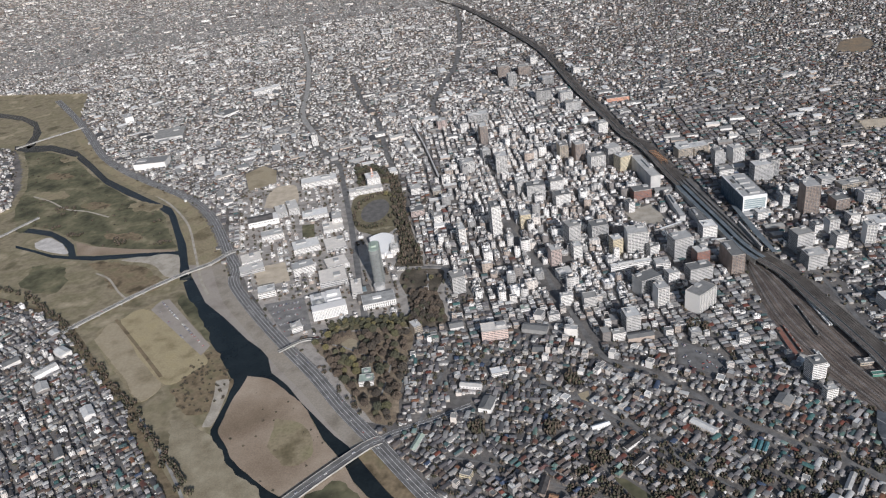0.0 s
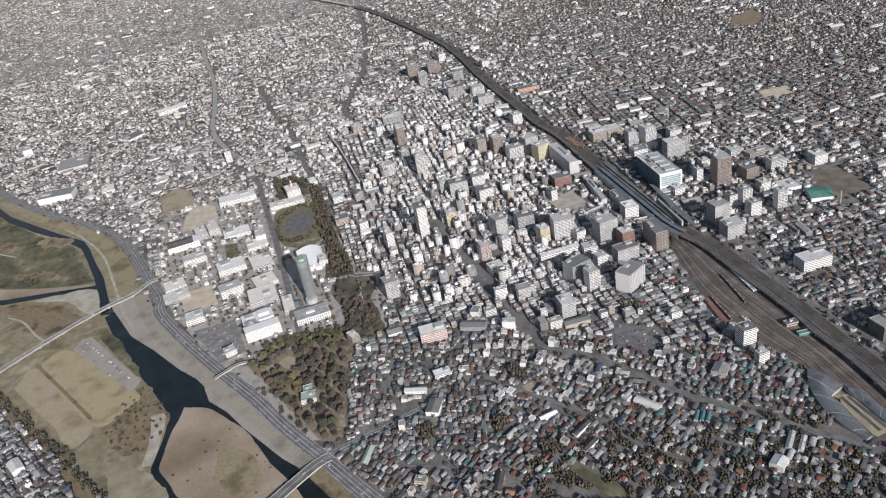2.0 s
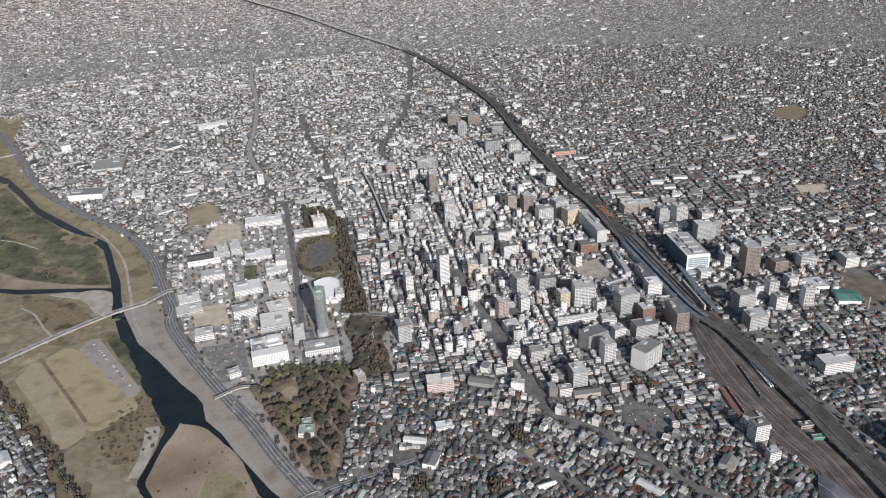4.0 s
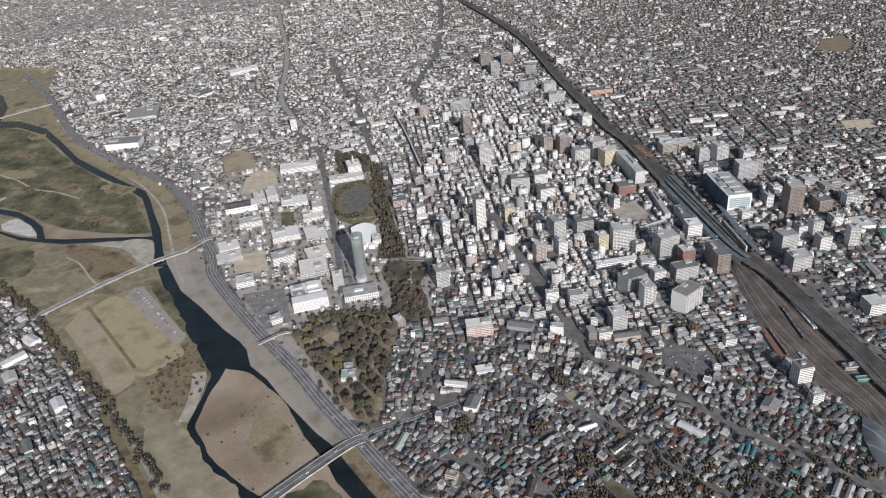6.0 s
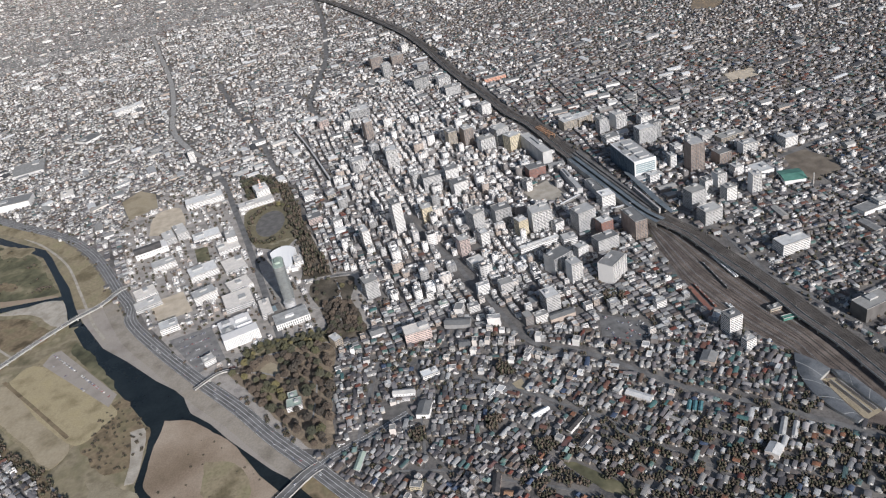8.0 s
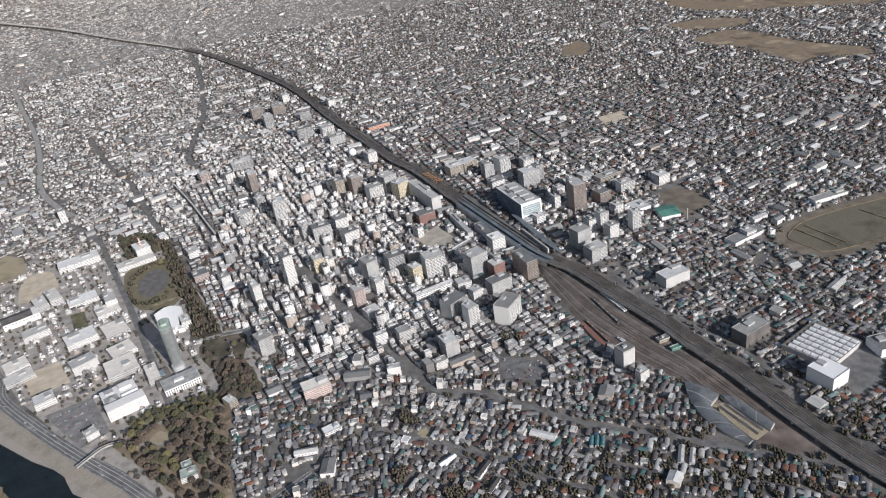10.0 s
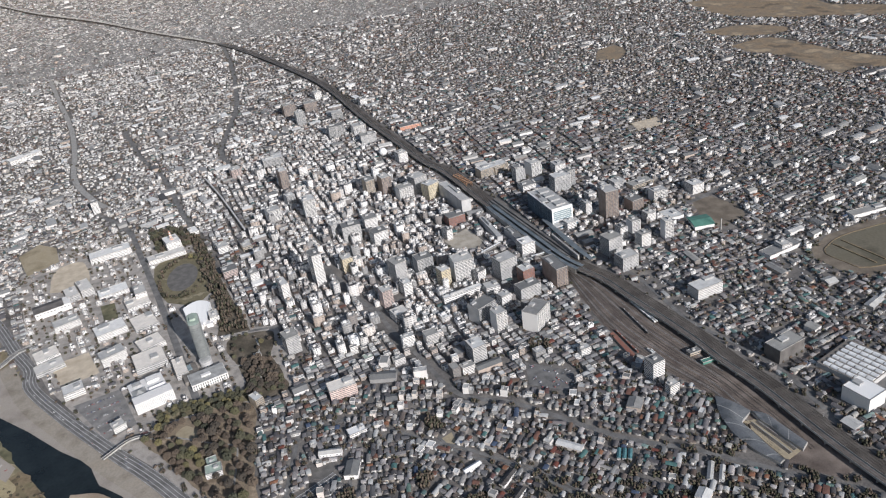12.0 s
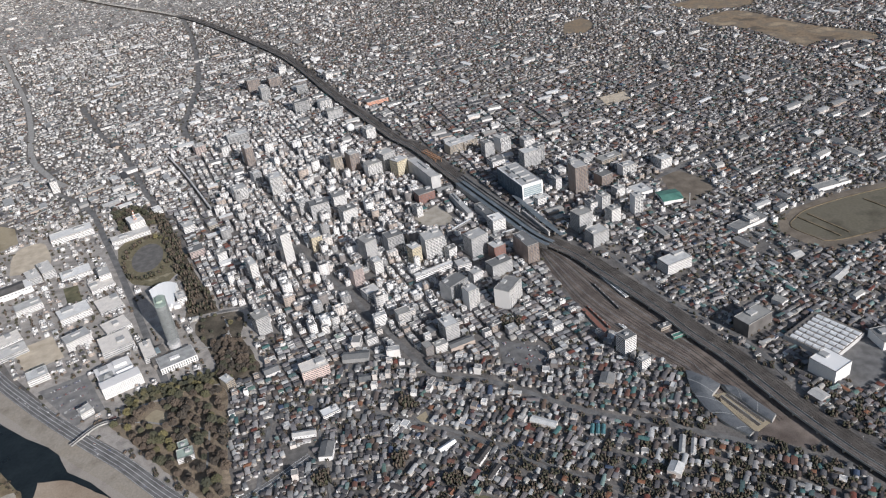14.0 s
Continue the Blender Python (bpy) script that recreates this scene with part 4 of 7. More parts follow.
def roof_kit(b, w, d, h, deck):
    """Deck, parapets and machinery on a flat roof."""
    part("roof", Shape().box(0.5, 0.5, h - 0.2, w - 0.5, d - 0.5, h + 0.25), deck, b)
    rim = Shape()
    for bx in ((0, 0, w, 0.5), (0, d - 0.5, w, d), (0, 0.5, 0.5, d - 0.5), (w - 0.5, 0.5, w, d - 0.5)):
        rim.box(bx[0], bx[1], h - 0.2, bx[2], bx[3], h + 1.1)
    part("parapet", rim, M_CONC, b)
    if min(w, d) > 9:
        pw, pd = w * rng.uniform(0.2, 0.4), d * rng.uniform(0.2, 0.4)
        px_, py_ = rng.uniform(1.5, w - pw - 1.5), rng.uniform(d * 0.3, d - pd - 1.5)
        part("penthouse", Shape().box(px_, py_, h + 0.25, px_ + pw, py_ + pd, h + 3.6, 0.15), M_TANK, b)
        part("water_tank", Shape().cyl(px_ + pw + 1.2 if px_ + pw + 2.5 < w else px_ - 1.2, py_ + pd / 2, h + 0.25, h + 2.6, 0.9, 0.9), M_TANK, b)


def building(x, y, ang, w, d, h, wall, facade, label, name="office_building", category="building", group="", deck=None, clear=True):
    """A block with its near corner at x, y. facade: office, flats, blank or low."""
    b = thing(name, pose(x, y, 0, 0, 0, ang), label, category, group)
    part("wall", Shape().box(0, 0, -0.5, w, d, h), wall, b)
    floors = max(1, int(h / 3.3))
    fh = h / floors
    if facade in ("office", "low", "glass"):
        hi, lo = {"office": (0.42, 0.35), "low": (0.36, 0.38), "glass": (0.66, 0.2)}[facade]
        ring = Shape()
        n = max(2, int(w / 7))
        for k in range(n):
            a0, a1 = 0.5 + (w - 1) * k / n + 0.3, 0.5 + (w - 1) * (k + 1) / n - 0.3
            ring.box(a0, -0.12, 0, a1, 0.05, fh * hi)
        ring.box(-0.12, 0.8, 0, 0.05, d - 0.8, fh * hi).box(w - 0.05, 0.8, 0, w + 0.12, d - 0.8, fh * hi)
        ring = ring.mesh("window_band", M_STATIONGLASS if facade == "glass" else M_GLASS)
        for i in range(floors):
            part("window_band", ring, None, b, at=pose(0, 0, i * fh + fh * lo))
    elif facade == "flats":
        gl = Shape().box(0.6, -0.08, 0, w - 0.6, 0.05, fh * 0.6).mesh("window_band", M_GLASS)
        bl = Shape().box(0.3, -1.3, 0, w - 0.3, -0.05, 0.2).box(0.3, -1.3, 0.2, w - 0.3, -1.15, 1.15).mesh("balcony", wall)
        for i in range(floors):
            part("window_band", gl, None, b, at=pose(0, 0, i * fh + fh * 0.22))
            if i:
                part("balcony", bl, None, b, at=pose(0, 0, i * fh))
        n = max(2, min(6, int(w / 6.5)))
        fin = Shape().box(-0.25, -1.35, 0, 0.25, 0, h).mesh("party_wall", wall)
        for k in range(n + 1):
            part("party_wall", fin, None, b, at=pose(0.3 + (w - 0.6) * k / n, 0, 0.0))
    roof_kit(b, w, d, h, deck or M_FLAT)
    if clear:
        keep_clear(footprint(x, y, ang, w, d))
    return b


STYLE = {
    "white": ("white", "office", "white rendered office block with dark window bands", "office_building", "building"),
    "white_tall": ("white", "office", "tall slim white hotel tower with window bands", "hotel_tower", "building"),
    "white_low": ("white", "blank", "low white flat-roofed hall", "hall_building", "building"),
    "grey": ("grey", "office", "grey panelled office block with dark window bands", "office_building", "building"),
    "grey_low": ("grey", "blank", "long grey flat-roofed commercial building", "commercial_building", "building"),
    "brown": ("brown", "flats", "brown tiled apartment tower with balconies", "apartment_tower", "apartment building"),
    "tan": ("tan", "flats", "tan tiled apartment block with balconies", "apartment_block", "apartment building"),
    "cream": ("cream", "office", "cream rendered block with window bands", "office_building", "building"),
    "brick": ("brick", "office", "red brick clad shop building", "shop_building", "building"),
    "pink": ("pink", "low", "low pink rendered building with flat roof", "public_building", "building"),
    "coral": ("coral", "low", "coral coloured roadside store", "store_building", "building"),
    "dark": ("dark", "blank", "dark clad hall with a flat roof", "hall_building", "building"),
    "apt_white": ("white", "flats", "white apartment block with balconies on every floor", "apartment_block", "apartment building"),
    "apt_grey": ("grey", "flats", "grey apartment block with balconies on every floor", "apartment_block", "apartment building"),
    "apt_pink": ("pink", "flats", "pale pink apartment block with balconies", "apartment_block", "apartment building"),
    "civic": ("white", "low", "white public building with a flat roof", "public_building", "building"),
    "civic_grey": ("grey", "low", "grey-roofed low public building", "public_building", "building"),
    "school": ("white", "low", "long white school building with rows of windows", "school_building", "school"),
    "station": ("station", "glass", "large pale blue glass-banded railway station building", "station_building", "station"),
}


def tower(style, x, y, ang, w, d, h):
    wall, facade, label, name, category = STYLE[style]
    deck = M_PALEDECK if name in ("public_building", "school_building") else None
    return building(x, y, ang, w, d, h, WALLS[wall], facade, label, name, category, deck=deck)


tower("white_tall", -70.0, 1556.2, 15.7, 21, 36, 78)
tower("white", -144.7, 1513.5, 16.3, 16, 36, 48)
tower("brown", -122.7, 2151.6, 14.8, 22, 36, 59)
tower("apt_white", -70.4, 1924.6, 6.6, 30, 36, 52)
tower("grey", 10.8, 1739.5, 6.4, 45, 32, 41)
tower("grey", -13.6, 1774.5, 17.3, 19, 24, 36)
tower("white", 69.4, 1774.0, 8.4, 32, 32, 34)
tower("white", 80.1, 1685.4, 15.5, 36, 32, 35)
tower("tan", 102.7, 1982.3, 12.6, 24, 36, 47)
tower("brown", 144.4, 1966.8, 14.6, 26, 36, 53)
tower("apt_white", 180.7, 1907.1, 13.4, 40, 32, 38)
tower("cream", -6.5, 1595.0, 11.0, 24, 24, 34)
tower("grey", 99.8, 1488.4, 22.0, 27, 36, 50)
tower("white", 105.7, 1433.6, 14.6, 19, 24, 31)
tower("apt_pink", 57.1, 1406.6, 14.7, 22, 24, 40)
tower("apt_grey", 149.7, 1503.2, 10.4, 37, 32, 40)
tower("apt_white", 219.8, 1443.8, 4.8, 44, 36, 49)
tower("grey", 311, 1408, 17.6, 42, 34, 46)
tower("brick", 351.1, 1381.0, 15.4, 28, 26, 30)
tower("brown", 408, 1335, 10, 26, 62, 44)
tower("apt_grey", 224.9, 1269.2, 27.8, 46, 32, 36)
tower("apt_white", 249.1, 1227.7, 15.6, 23, 24, 44)
tower("apt_white", 319.8, 1200.5, 43.2, 50, 32, 41)
tower("school", 177.6, 1371.9, 12.4, 89, 12, 13)
tower("white", 267.2, 1367.6, 5.4, 30, 25, 16)
tower("grey", 182.5, 1152.3, 12.0, 27, 32, 34)
tower("white", 366.8, 1097.2, 11.8, 20, 14, 17)
tower("brick", 266.5, 1703.4, 10.7, 43, 32, 25)
tower("white", 247.0, 1640.0, 19.4, 15, 24, 26)
tower("grey_low", 352, 1578, 6, 13, 118, 15)
tower("grey_low", 390, 1525, 8.7, 18, 86, 18)
building(385, 1491, 9, 31, 32, 29, WALLS["white"], "low", "white station front block with a broad flat roof", "station_front_block", "building", deck=M_PALEDECK)
station_building = tower("station", 490.8, 1591.0, 8.8, 54, 125, 45)
tower("brown", 617.6, 1574.8, 4.8, 33, 36, 69)
tower("grey", 655.6, 1689.1, 3.2, 19, 24, 31)
tower("grey", 553.1, 1406.1, 15.7, 36, 32, 42)
tower("grey", 554.1, 1337.7, 11.4, 39, 32, 31)
tower("apt_white", 691.7, 1424.8, -0.6, 20, 24, 45)
tower("white", 631.8, 1413.0, 12.1, 24, 24, 32)
tower("brown", 688.0, 1582.9, 12.8, 32, 32, 27)
tower("apt_white", 754.9, 1607.9, 5.3, 37, 26, 26)
tower("white", 854.0, 1601.7, 9.6, 32, 32, 24)
tower("grey", 562.4, 1768.5, 8.5, 45, 32, 41)
tower("grey", 496.2, 1886.7, 2.4, 25, 24, 33)
tower("apt_white", 541.5, 1893.6, 12.3, 31, 32, 28)
tower("tan", 455.9, 1953.1, 25.2, 47, 32, 22)
tower("white", 637.5, 1181.0, 10.6, 58, 32, 23)
tower("apt_grey", -171.4, 2355.8, 11.2, 64, 32, 26)
tower("apt_grey", -45.4, 2713.7, 11.7, 31, 32, 45)
tower("brown", -85.4, 2842.4, 12.7, 42, 32, 42)
tower("brown", -9.6, 2846.3, 11.0, 45, 32, 34)
tower("apt_grey", 49.9, 2514.3, 8.9, 51, 32, 37)
tower("apt_white", 129.2, 2491.9, 11.2, 41, 32, 33)
tower("grey", 141.1, 2398.2, 7.9, 50, 32, 28)
tower("apt_grey", 75.8, 2710.6, 0.2, 39, 32, 23)
tower("coral", 275.9, 2454.4, 9.6, 74, 32, 13)
tower("white", 304.8, 2331.7, 17.6, 37, 32, 6)
tower("white", -668.2, 2261.6, 19.3, 19, 24, 36)
tower("grey_low", 313.8, 1759.8, 12.1, 25, 140, 37)
tower("cream", 254.9, 1881.3, 27.8, 35, 32, 42)
tower("grey", 228.8, 1935.3, 24.0, 39, 36, 46)
building(711, 805, 18, 40, 46, 26, WALLS["white"], "blank", "tall white hall with a bright white roof", "white_hall", "hall", deck=M_PUREWHITE)
tower("dark", 661.7, 956.3, 16.7, 59, 32, 27)
tower("white", 452.0, 991.3, 13.6, 24, 24, 36)
tower("white", 459.9, 946.4, 15.9, 19, 13, 21)
tower("white_low", 833.0, 844.6, -4.1, 39, 39, 16)
tower("school", -564.5, 1712.2, 17.0, 66, 40, 10)
tower("school", -618.2, 1918.8, 15.4, 100, 40, 16)
tower("white", -641.4, 1606.4, 21.5, 54, 32, 14)
tower("white", -511.3, 1421.5, 25.2, 49, 32, 21)
tower("grey", -146.2, 1316.3, 19.1, 27, 32, 38)
tower("pink", -80.3, 1142.7, 8.9, 49, 29, 23)
tower("white", -570.4, 1338.7, 19.0, 38, 32, 13)
tower("white_low", -1094.1, 2636.1, 54.1, 68, 60, 8)
tower("grey_low", -1275.2, 2425.2, 15.3, 97, 110, 9)
tower("school", -1052.5, 2879.8, 34.8, 113, 40, 17)
tower("civic", -539.3, 1527.8, 21.7, 63, 45, 14)
tower("civic_grey", -461.5, 1530.6, 21.1, 49, 60, 8)
tower("civic", -438.6, 1439.1, 24.8, 50, 45, 11)
tower("civic_grey", -440.2, 1370.2, 17.0, 60, 57, 13)
tower("civic", -490.7, 1629.4, 19.1, 51, 43, 10)
tower("civic", -475.4, 1667.9, 15.6, 25, 41, 21)
tower("civic", -459.5, 1201.4, 29.1, 22, 21, 11)
tower("civic", -467.9, 1846.4, 15.0, 92, 29, 11)
tower("civic", -423.8, 1893.0, 20.0, 36, 45, 27)
tower("civic", -653.1, 1484.9, 24.7, 47, 41, 11)
tower("civic_grey", -644.5, 1441.5, 23.4, 56, 33, 9)
tower("civic_grey", -639.3, 1736.9, 23.1, 28, 49, 15)
tower("civic_grey", -609.8, 1748.8, 23.5, 28, 59, 18)
tower("civic_grey", -359.6, 1320.4, 15.0, 23, 60, 12)
tower("civic", -302.9, 1498.2, 12.4, 19, 28, 17)
tower("civic", -372.6, 1965.3, 19.7, 22, 33, 13)
building(-293, 1026, 6, 26, 22, 10, WALLS["white"], "low", "pale house with a light green roof in the garden", "garden_house", "house", deck=M_PALEGREEN)
building(-292, 1052, 12, 17, 18, 7, WALLS["white"], "low", "low green-roofed annex in the garden", "garden_annex", "house", deck=M_PALEGREEN)
tower("white_low", 840.0, 1259.3, 14.9, 90, 30, 8)
tower("white_low", 1088.0, 1337.3, 2.8, 89, 23, 8)
tower("white", 877.1, 1274.6, 7.6, 24, 24, 16)
tower("white", 517.1, 1561.3, 11.8, 24, 21, 19)
tower("white_low", -1489.4, 2660.0, 35.3, 31, 60, 24)
tower("white_low", -1231.0, 2164.3, 5.9, 102, 60, 19)
tower("civic", -1033.4, 2163.5, 18.5, 38, 45, 12)
tower("tan", -210.5, 1174.4, 31.2, 16, 24, 19)
tower("white", -104.7, 1766.9, 9.4, 24, 24, 12)
tower("white", -294.7, 1821.9, 16.4, 28, 32, 19)
tower("tan", -235.5, 1814.1, 16.6, 23, 24, 12)
tower("apt_pink", -278.5, 1687.7, 14.8, 34, 32, 18)
tower("white", -215.4, 1638.4, 21.9, 21, 24, 24)
tower("apt_white", -165.8, 1946.6, 17.7, 36, 32, 32)
tower("apt_pink", -267.9, 2325.8, 17.7, 30, 32, 27)
tower("white", -190.8, 2271.4, 22.6, 26, 24, 30)
tower("apt_grey", -112.8, 2030.8, 21.4, 24, 24, 30)
tower("cream", 189.6, 1438.1, 18.9, 22, 24, 39)
tower("white", 282.8, 1307.6, 19.0, 23, 19, 27)
tower("white", 264.3, 1422.5, 22.6, 19, 17, 25)
tower("grey", 326.1, 1316.9, 14.8, 47, 28, 27)
tower("white", 364.2, 1420.1, 15.5, 17, 19, 28)
tower("school", 71.2, 1344.4, 17.5, 31, 29, 16)
tower("white", 584.1, 1612.8, 5.6, 15, 24, 32)
tower("white", 605.3, 1463.8, 10.1, 18, 24, 31)
tower("apt_white", 640.2, 1481.2, 10.2, 22, 24, 31)
tower("white", 696.9, 1519.2, 11.1, 22, 24, 20)
tower("white_low", 737.2, 1497.4, 6.9, 41, 42, 9)
tower("white", 621.7, 1689.9, 10.9, 22, 24, 15)
tower("apt_grey", 603.4, 1783.7, 13.8, 22, 24, 45)
tower("white", 489.8, 1810.0, 10.6, 37, 32, 16)
tower("tan", 738.4, 1690.3, 12.6, 64, 28, 12)
tower("grey", 703.0, 1718.4, 10.4, 34, 30, 16)
tower("white_low", 653.2, 1334.9, 15.8, 25, 14, 5)
tower("white", 37.3, 2977.4, 14.5, 27, 32, 31)
tower("white", 190.9, 2805.4, 13.6, 26, 32, 25)
tower("white", 224.9, 2174.8, 16.7, 29, 31, 32)
tower("tan", 413.6, 1947.1, 14.8, 86, 32, 25)
tower("grey", 493.5, 1879.9, 12.9, 22, 24, 41)
tower("apt_white", 540.6, 1895.2, 15.5, 31, 32, 38)
tower("white", 603.7, 1880.1, 5.4, 30, 32, 25)

# ---- civic quarter ----
def pieces(b, name, mesh_, spots):
    for s in spots:
        part(name, mesh_, None, b, at=s)


def city_hall():
    b = thing("city_hall", pose(-319, 1358, 0, 0, 0, 10), "tall pale grey city hall tower with a light green roof", "tower block")
    w, d, h = 22, 50, 88
    arc = [(w / 2 + w / 2 * math.sin(a), 8 - 8 * math.cos(a)) for a in np.linspace(-1.4, 1.4, 9)]
    pts = arc + [(w, d - 8), (w - 3, d - 3), (w - 9, d), (9, d), (3, d - 3), (0, d - 8)]
    part("shaft", Shape().prism(pts, -0.5, h), M_HALL, b)
    grow = lambda k: [((x - w / 2) * k + w / 2, (y - d / 2) * k + d / 2) for x, y in pts]
    band = Shape().prism(grow(1.012), 0, 1.7).mesh("window_band", M_HALLGLASS)
    pieces(b, "window_band", band, [pose(0, 0, 4.0 * i + 3) for i in range(20)])
    fin = Shape().box(-0.3, -0.5, 0, 0.7, 0.5, h).mesh("fin", M_HALL)
    pieces(b, "fin", fin, [pose(w, 12 + 6 * i, 0) for i in range(6)])
    part("entrance_rotunda", Shape().cyl(w / 2, -7, -0.3, 13, 12, 12, 24), WALLS["grey"], b, "round entrance hall")
    part("rotunda_roof", Shape().cyl(w / 2, -7, 13, 14, 9, 8, 24), M_FLATROOF, b)
    part("roof", Shape().prism(grow(0.96), h, h + 1.0), M_PALEGREEN, b, "light green roof deck")
    part("roof_rim", Shape().prism(grow(1.02), h - 1.2, h + 0.4), M_HALL, b)
    part("penthouse", Shape().box(5, 18, h + 1, 16, 36, h + 5, 0.4), M_PALEGREEN, b)
    keep_clear(footprint(-323, 1340, 10, w, d + 16))
    keep_clear([(-332, 1385), (-290, 1390), (-360, 1520), (-400, 1530)])


def council_block():
    b = thing("council_building", pose(-328, 1273, 0, 0, 0, 16), "low white council building with a colonnaded front", "public building")
    w, d, h = 68, 42, 12
    part("wall", Shape().box(0, 0, -0.5, w, d, h), WALLS["white"], b)
    slot = Shape().box(-1.1, -0.15, 1.5, 1.1, 0.1, 5.5).mesh("window", M_GLASS)
    pieces(b, "window", slot, [pose(3 + i * 4.4, 0, z) for i in range(15) for z in (-0.5, 5.2)])
    fin = Shape().box(-0.35, -0.7, 0, 0.35, 0, 11.6).mesh("pilaster", WALLS["white"])
    pieces(b, "pilaster", fin, [pose(0.8 + i * 4.4, 0, 0) for i in range(16)])
    part("roof", Shape().box(0.8, 0.8, h, w - 0.8, d - 0.8, h + 0.4), M_FLATROOF, b)
    part("roof_rim", Shape().box(-0.5, -0.9, h - 0.8, w + 0.5, 0.8, h + 0.9), WALLS["white"], b)
    part("side_wing", Shape().box(-8, 25, 0, 24, 84, 9), M_FLATBROWN, b, "brown flat-roofed side wing")
    part("skylight", Shape().box(2, 60, 9, 14, 80, 10, 0.3), M_PALEBLUE, b, "pale blue skylight")
    part("roof_box", Shape().box(22, 16, h + 0.4, 40, 24, h + 3), WALLS["white"], b)
    keep_clear(footprint(-336, 1271, 16, 78, 86))


def ribbed_hall():
    b = thing("ribbed_hall", pose(-425, 1241, 0, 0, 0, 19.5), "white exhibition hall with a ribbed front wall", "public building")
    w, h = 70, 22
    part("front_block", Shape().box(0, 0, -0.5, w, 26, h), WALLS["white"], b)
    slot = Shape().box(-0.9, -0.1, 0, 0.9, 0.1, 2.2).mesh("window_slot", M_SLOT)
    pieces(b, "window_slot", slot, [pose(2.4 + i * 3.1, 0, 2.5 + 3.2 * k) for i in range(22) for k in range(6)])
    part("roof", Shape().box(0.6, 0.6, h, w - 0.6, 25.4, h + 0.3), WALLS["white"], b)
    part("rear_block", Shape().box(2, 26, -0.5, w - 4, 86, 14), WALLS["white"], b)
    s = Shape()
    s.add([(4, 28, 14), (30, 28, 14), (30, 60, 14), (4, 60, 14), (17, 44, 22)], [(0, 1, 4), (1, 2, 4), (2, 3, 4), (3, 0, 4)])
    part("pyramid_roof", s, M_FLATROOF, b, "grey pyramid roof")
    s = Shape()
    s.add([(34, 30, 14), (64, 30, 14), (64, 40, 20), (34, 40, 20), (34, 52, 14), (64, 52, 14)], [(0, 1, 2, 3), (3, 2, 5, 4), (0, 3, 4), (1, 5, 2)])
    part("ridge_roof", s, WALLS["white"], b)
    part("machine_room", Shape().box(36, 62, 14, 58, 80, 19, 0.3), WALLS["white"], b)
    part("machine_room", Shape().box(10, 66, 14, 26, 80, 17.5, 0.3), M_TANK, b)
    keep_clear(footprint(-425, 1241, 19.5, w, 86))


def concert_hall():
    b = thing("concert_hall", pose(0, 0, 0), "white fan-shaped folded-plate concert hall", "concert hall")
    n = 9
    s = Shape()
    for i in range(n + 1):
        t = i / n
        x, y = -362 + 58 * t, 1542 + 36 * math.sin(math.pi * (0.15 + 0.7 * t)) + 4 * t
        x2, y2 = -346 + 34 * t, 1502 - 4 * t
        zz = 15.1 if i % 2 else 14.9
        s.v += [(x, y, -0.3), (x, y, zz + 5), (x2, y2, zz - 6), (x2, y2, -0.3)]
    for i in range(n):
        o = 4 * i
        s.f += [(o, o + 4, o + 5, o + 1), (o + 1, o + 5, o + 6, o + 2), (o + 2, o + 6, o + 7, o + 3)]
    s.f += [(0, 1, 2, 3), (4 * n + 3, 4 * n + 2, 4 * n + 1, 4 * n)]
    part("shell", s, M_PUREWHITE, b, "bright white folded shell")
    part("stage_block", Shape().box(-336, 1488, -0.3, -318, 1500, 11, 0.4), WALLS["white"], b)
    part("foyer", Shape().box(-312, 1490, -0.3, -298, 1506, 9, 0.3), WALLS["white"], b)
    keep_clear([(-372, 1480), (-372, 1600), (-296, 1600), (-296, 1480)])


city_hall()
council_block()
ribbed_hall()
concert_hall()


def dark_gym():
    b = thing("school_gym", pose(-701, 1687, 0, 0, 0, 18.7), "white gymnasium with a dark slate roof", "gymnasium")
    w, d, h = 78, 40, 15
    part("wall", Shape().box(0, 0, -0.5, w, d, h), WALLS["white"], b)
    s = Shape()
    s.add([(-1, -1, h), (w - 14, -1, h), (w - 14, d + 1, h), (-1, d + 1, h), (-1, d / 2, h + 4), (w - 14, d / 2, h + 4)], [(0, 1, 5, 4), (2, 3, 4, 5), (0, 4, 3), (1, 2, 5)])
    part("roof", s, WALLS["dark"], b, "dark slate gable roof")
    win = Shape().box(-2, -0.12, 0, 2, 0.1, 2.0).mesh("window", M_GLASS)
    pieces(b, "window", win, [pose(5 + i * 7.5, 0, 9) for i in range(10)])
    keep_clear(footprint(-701, 1687, 18.7, w, d))


def green_warehouse():
    b = thing("sports_hall", pose(770, 1437, 0, 0, 0, -6.4), "sports hall with a green sheet roof", "sports hall")
    w, d, h = 46, 50, 9
    part("wall", Shape().box(0, 0, -0.5, w, d, h), WALLS["white"], b)
    s = Shape()
    s.add([(-1, -1, h), (w + 1, -1, h), (w + 1, d + 1, h), (-1, d + 1, h), (-1, d / 2, h + 4), (w + 1, d / 2, h + 4)], [(0, 1, 5, 4), (2, 3, 4, 5), (0, 4, 3), (1, 2, 5)])
    part("roof", s, WALLS["green"], b, "teal green sheet roof")
    keep_clear(footprint(770, 1437, -6.4, w, d))


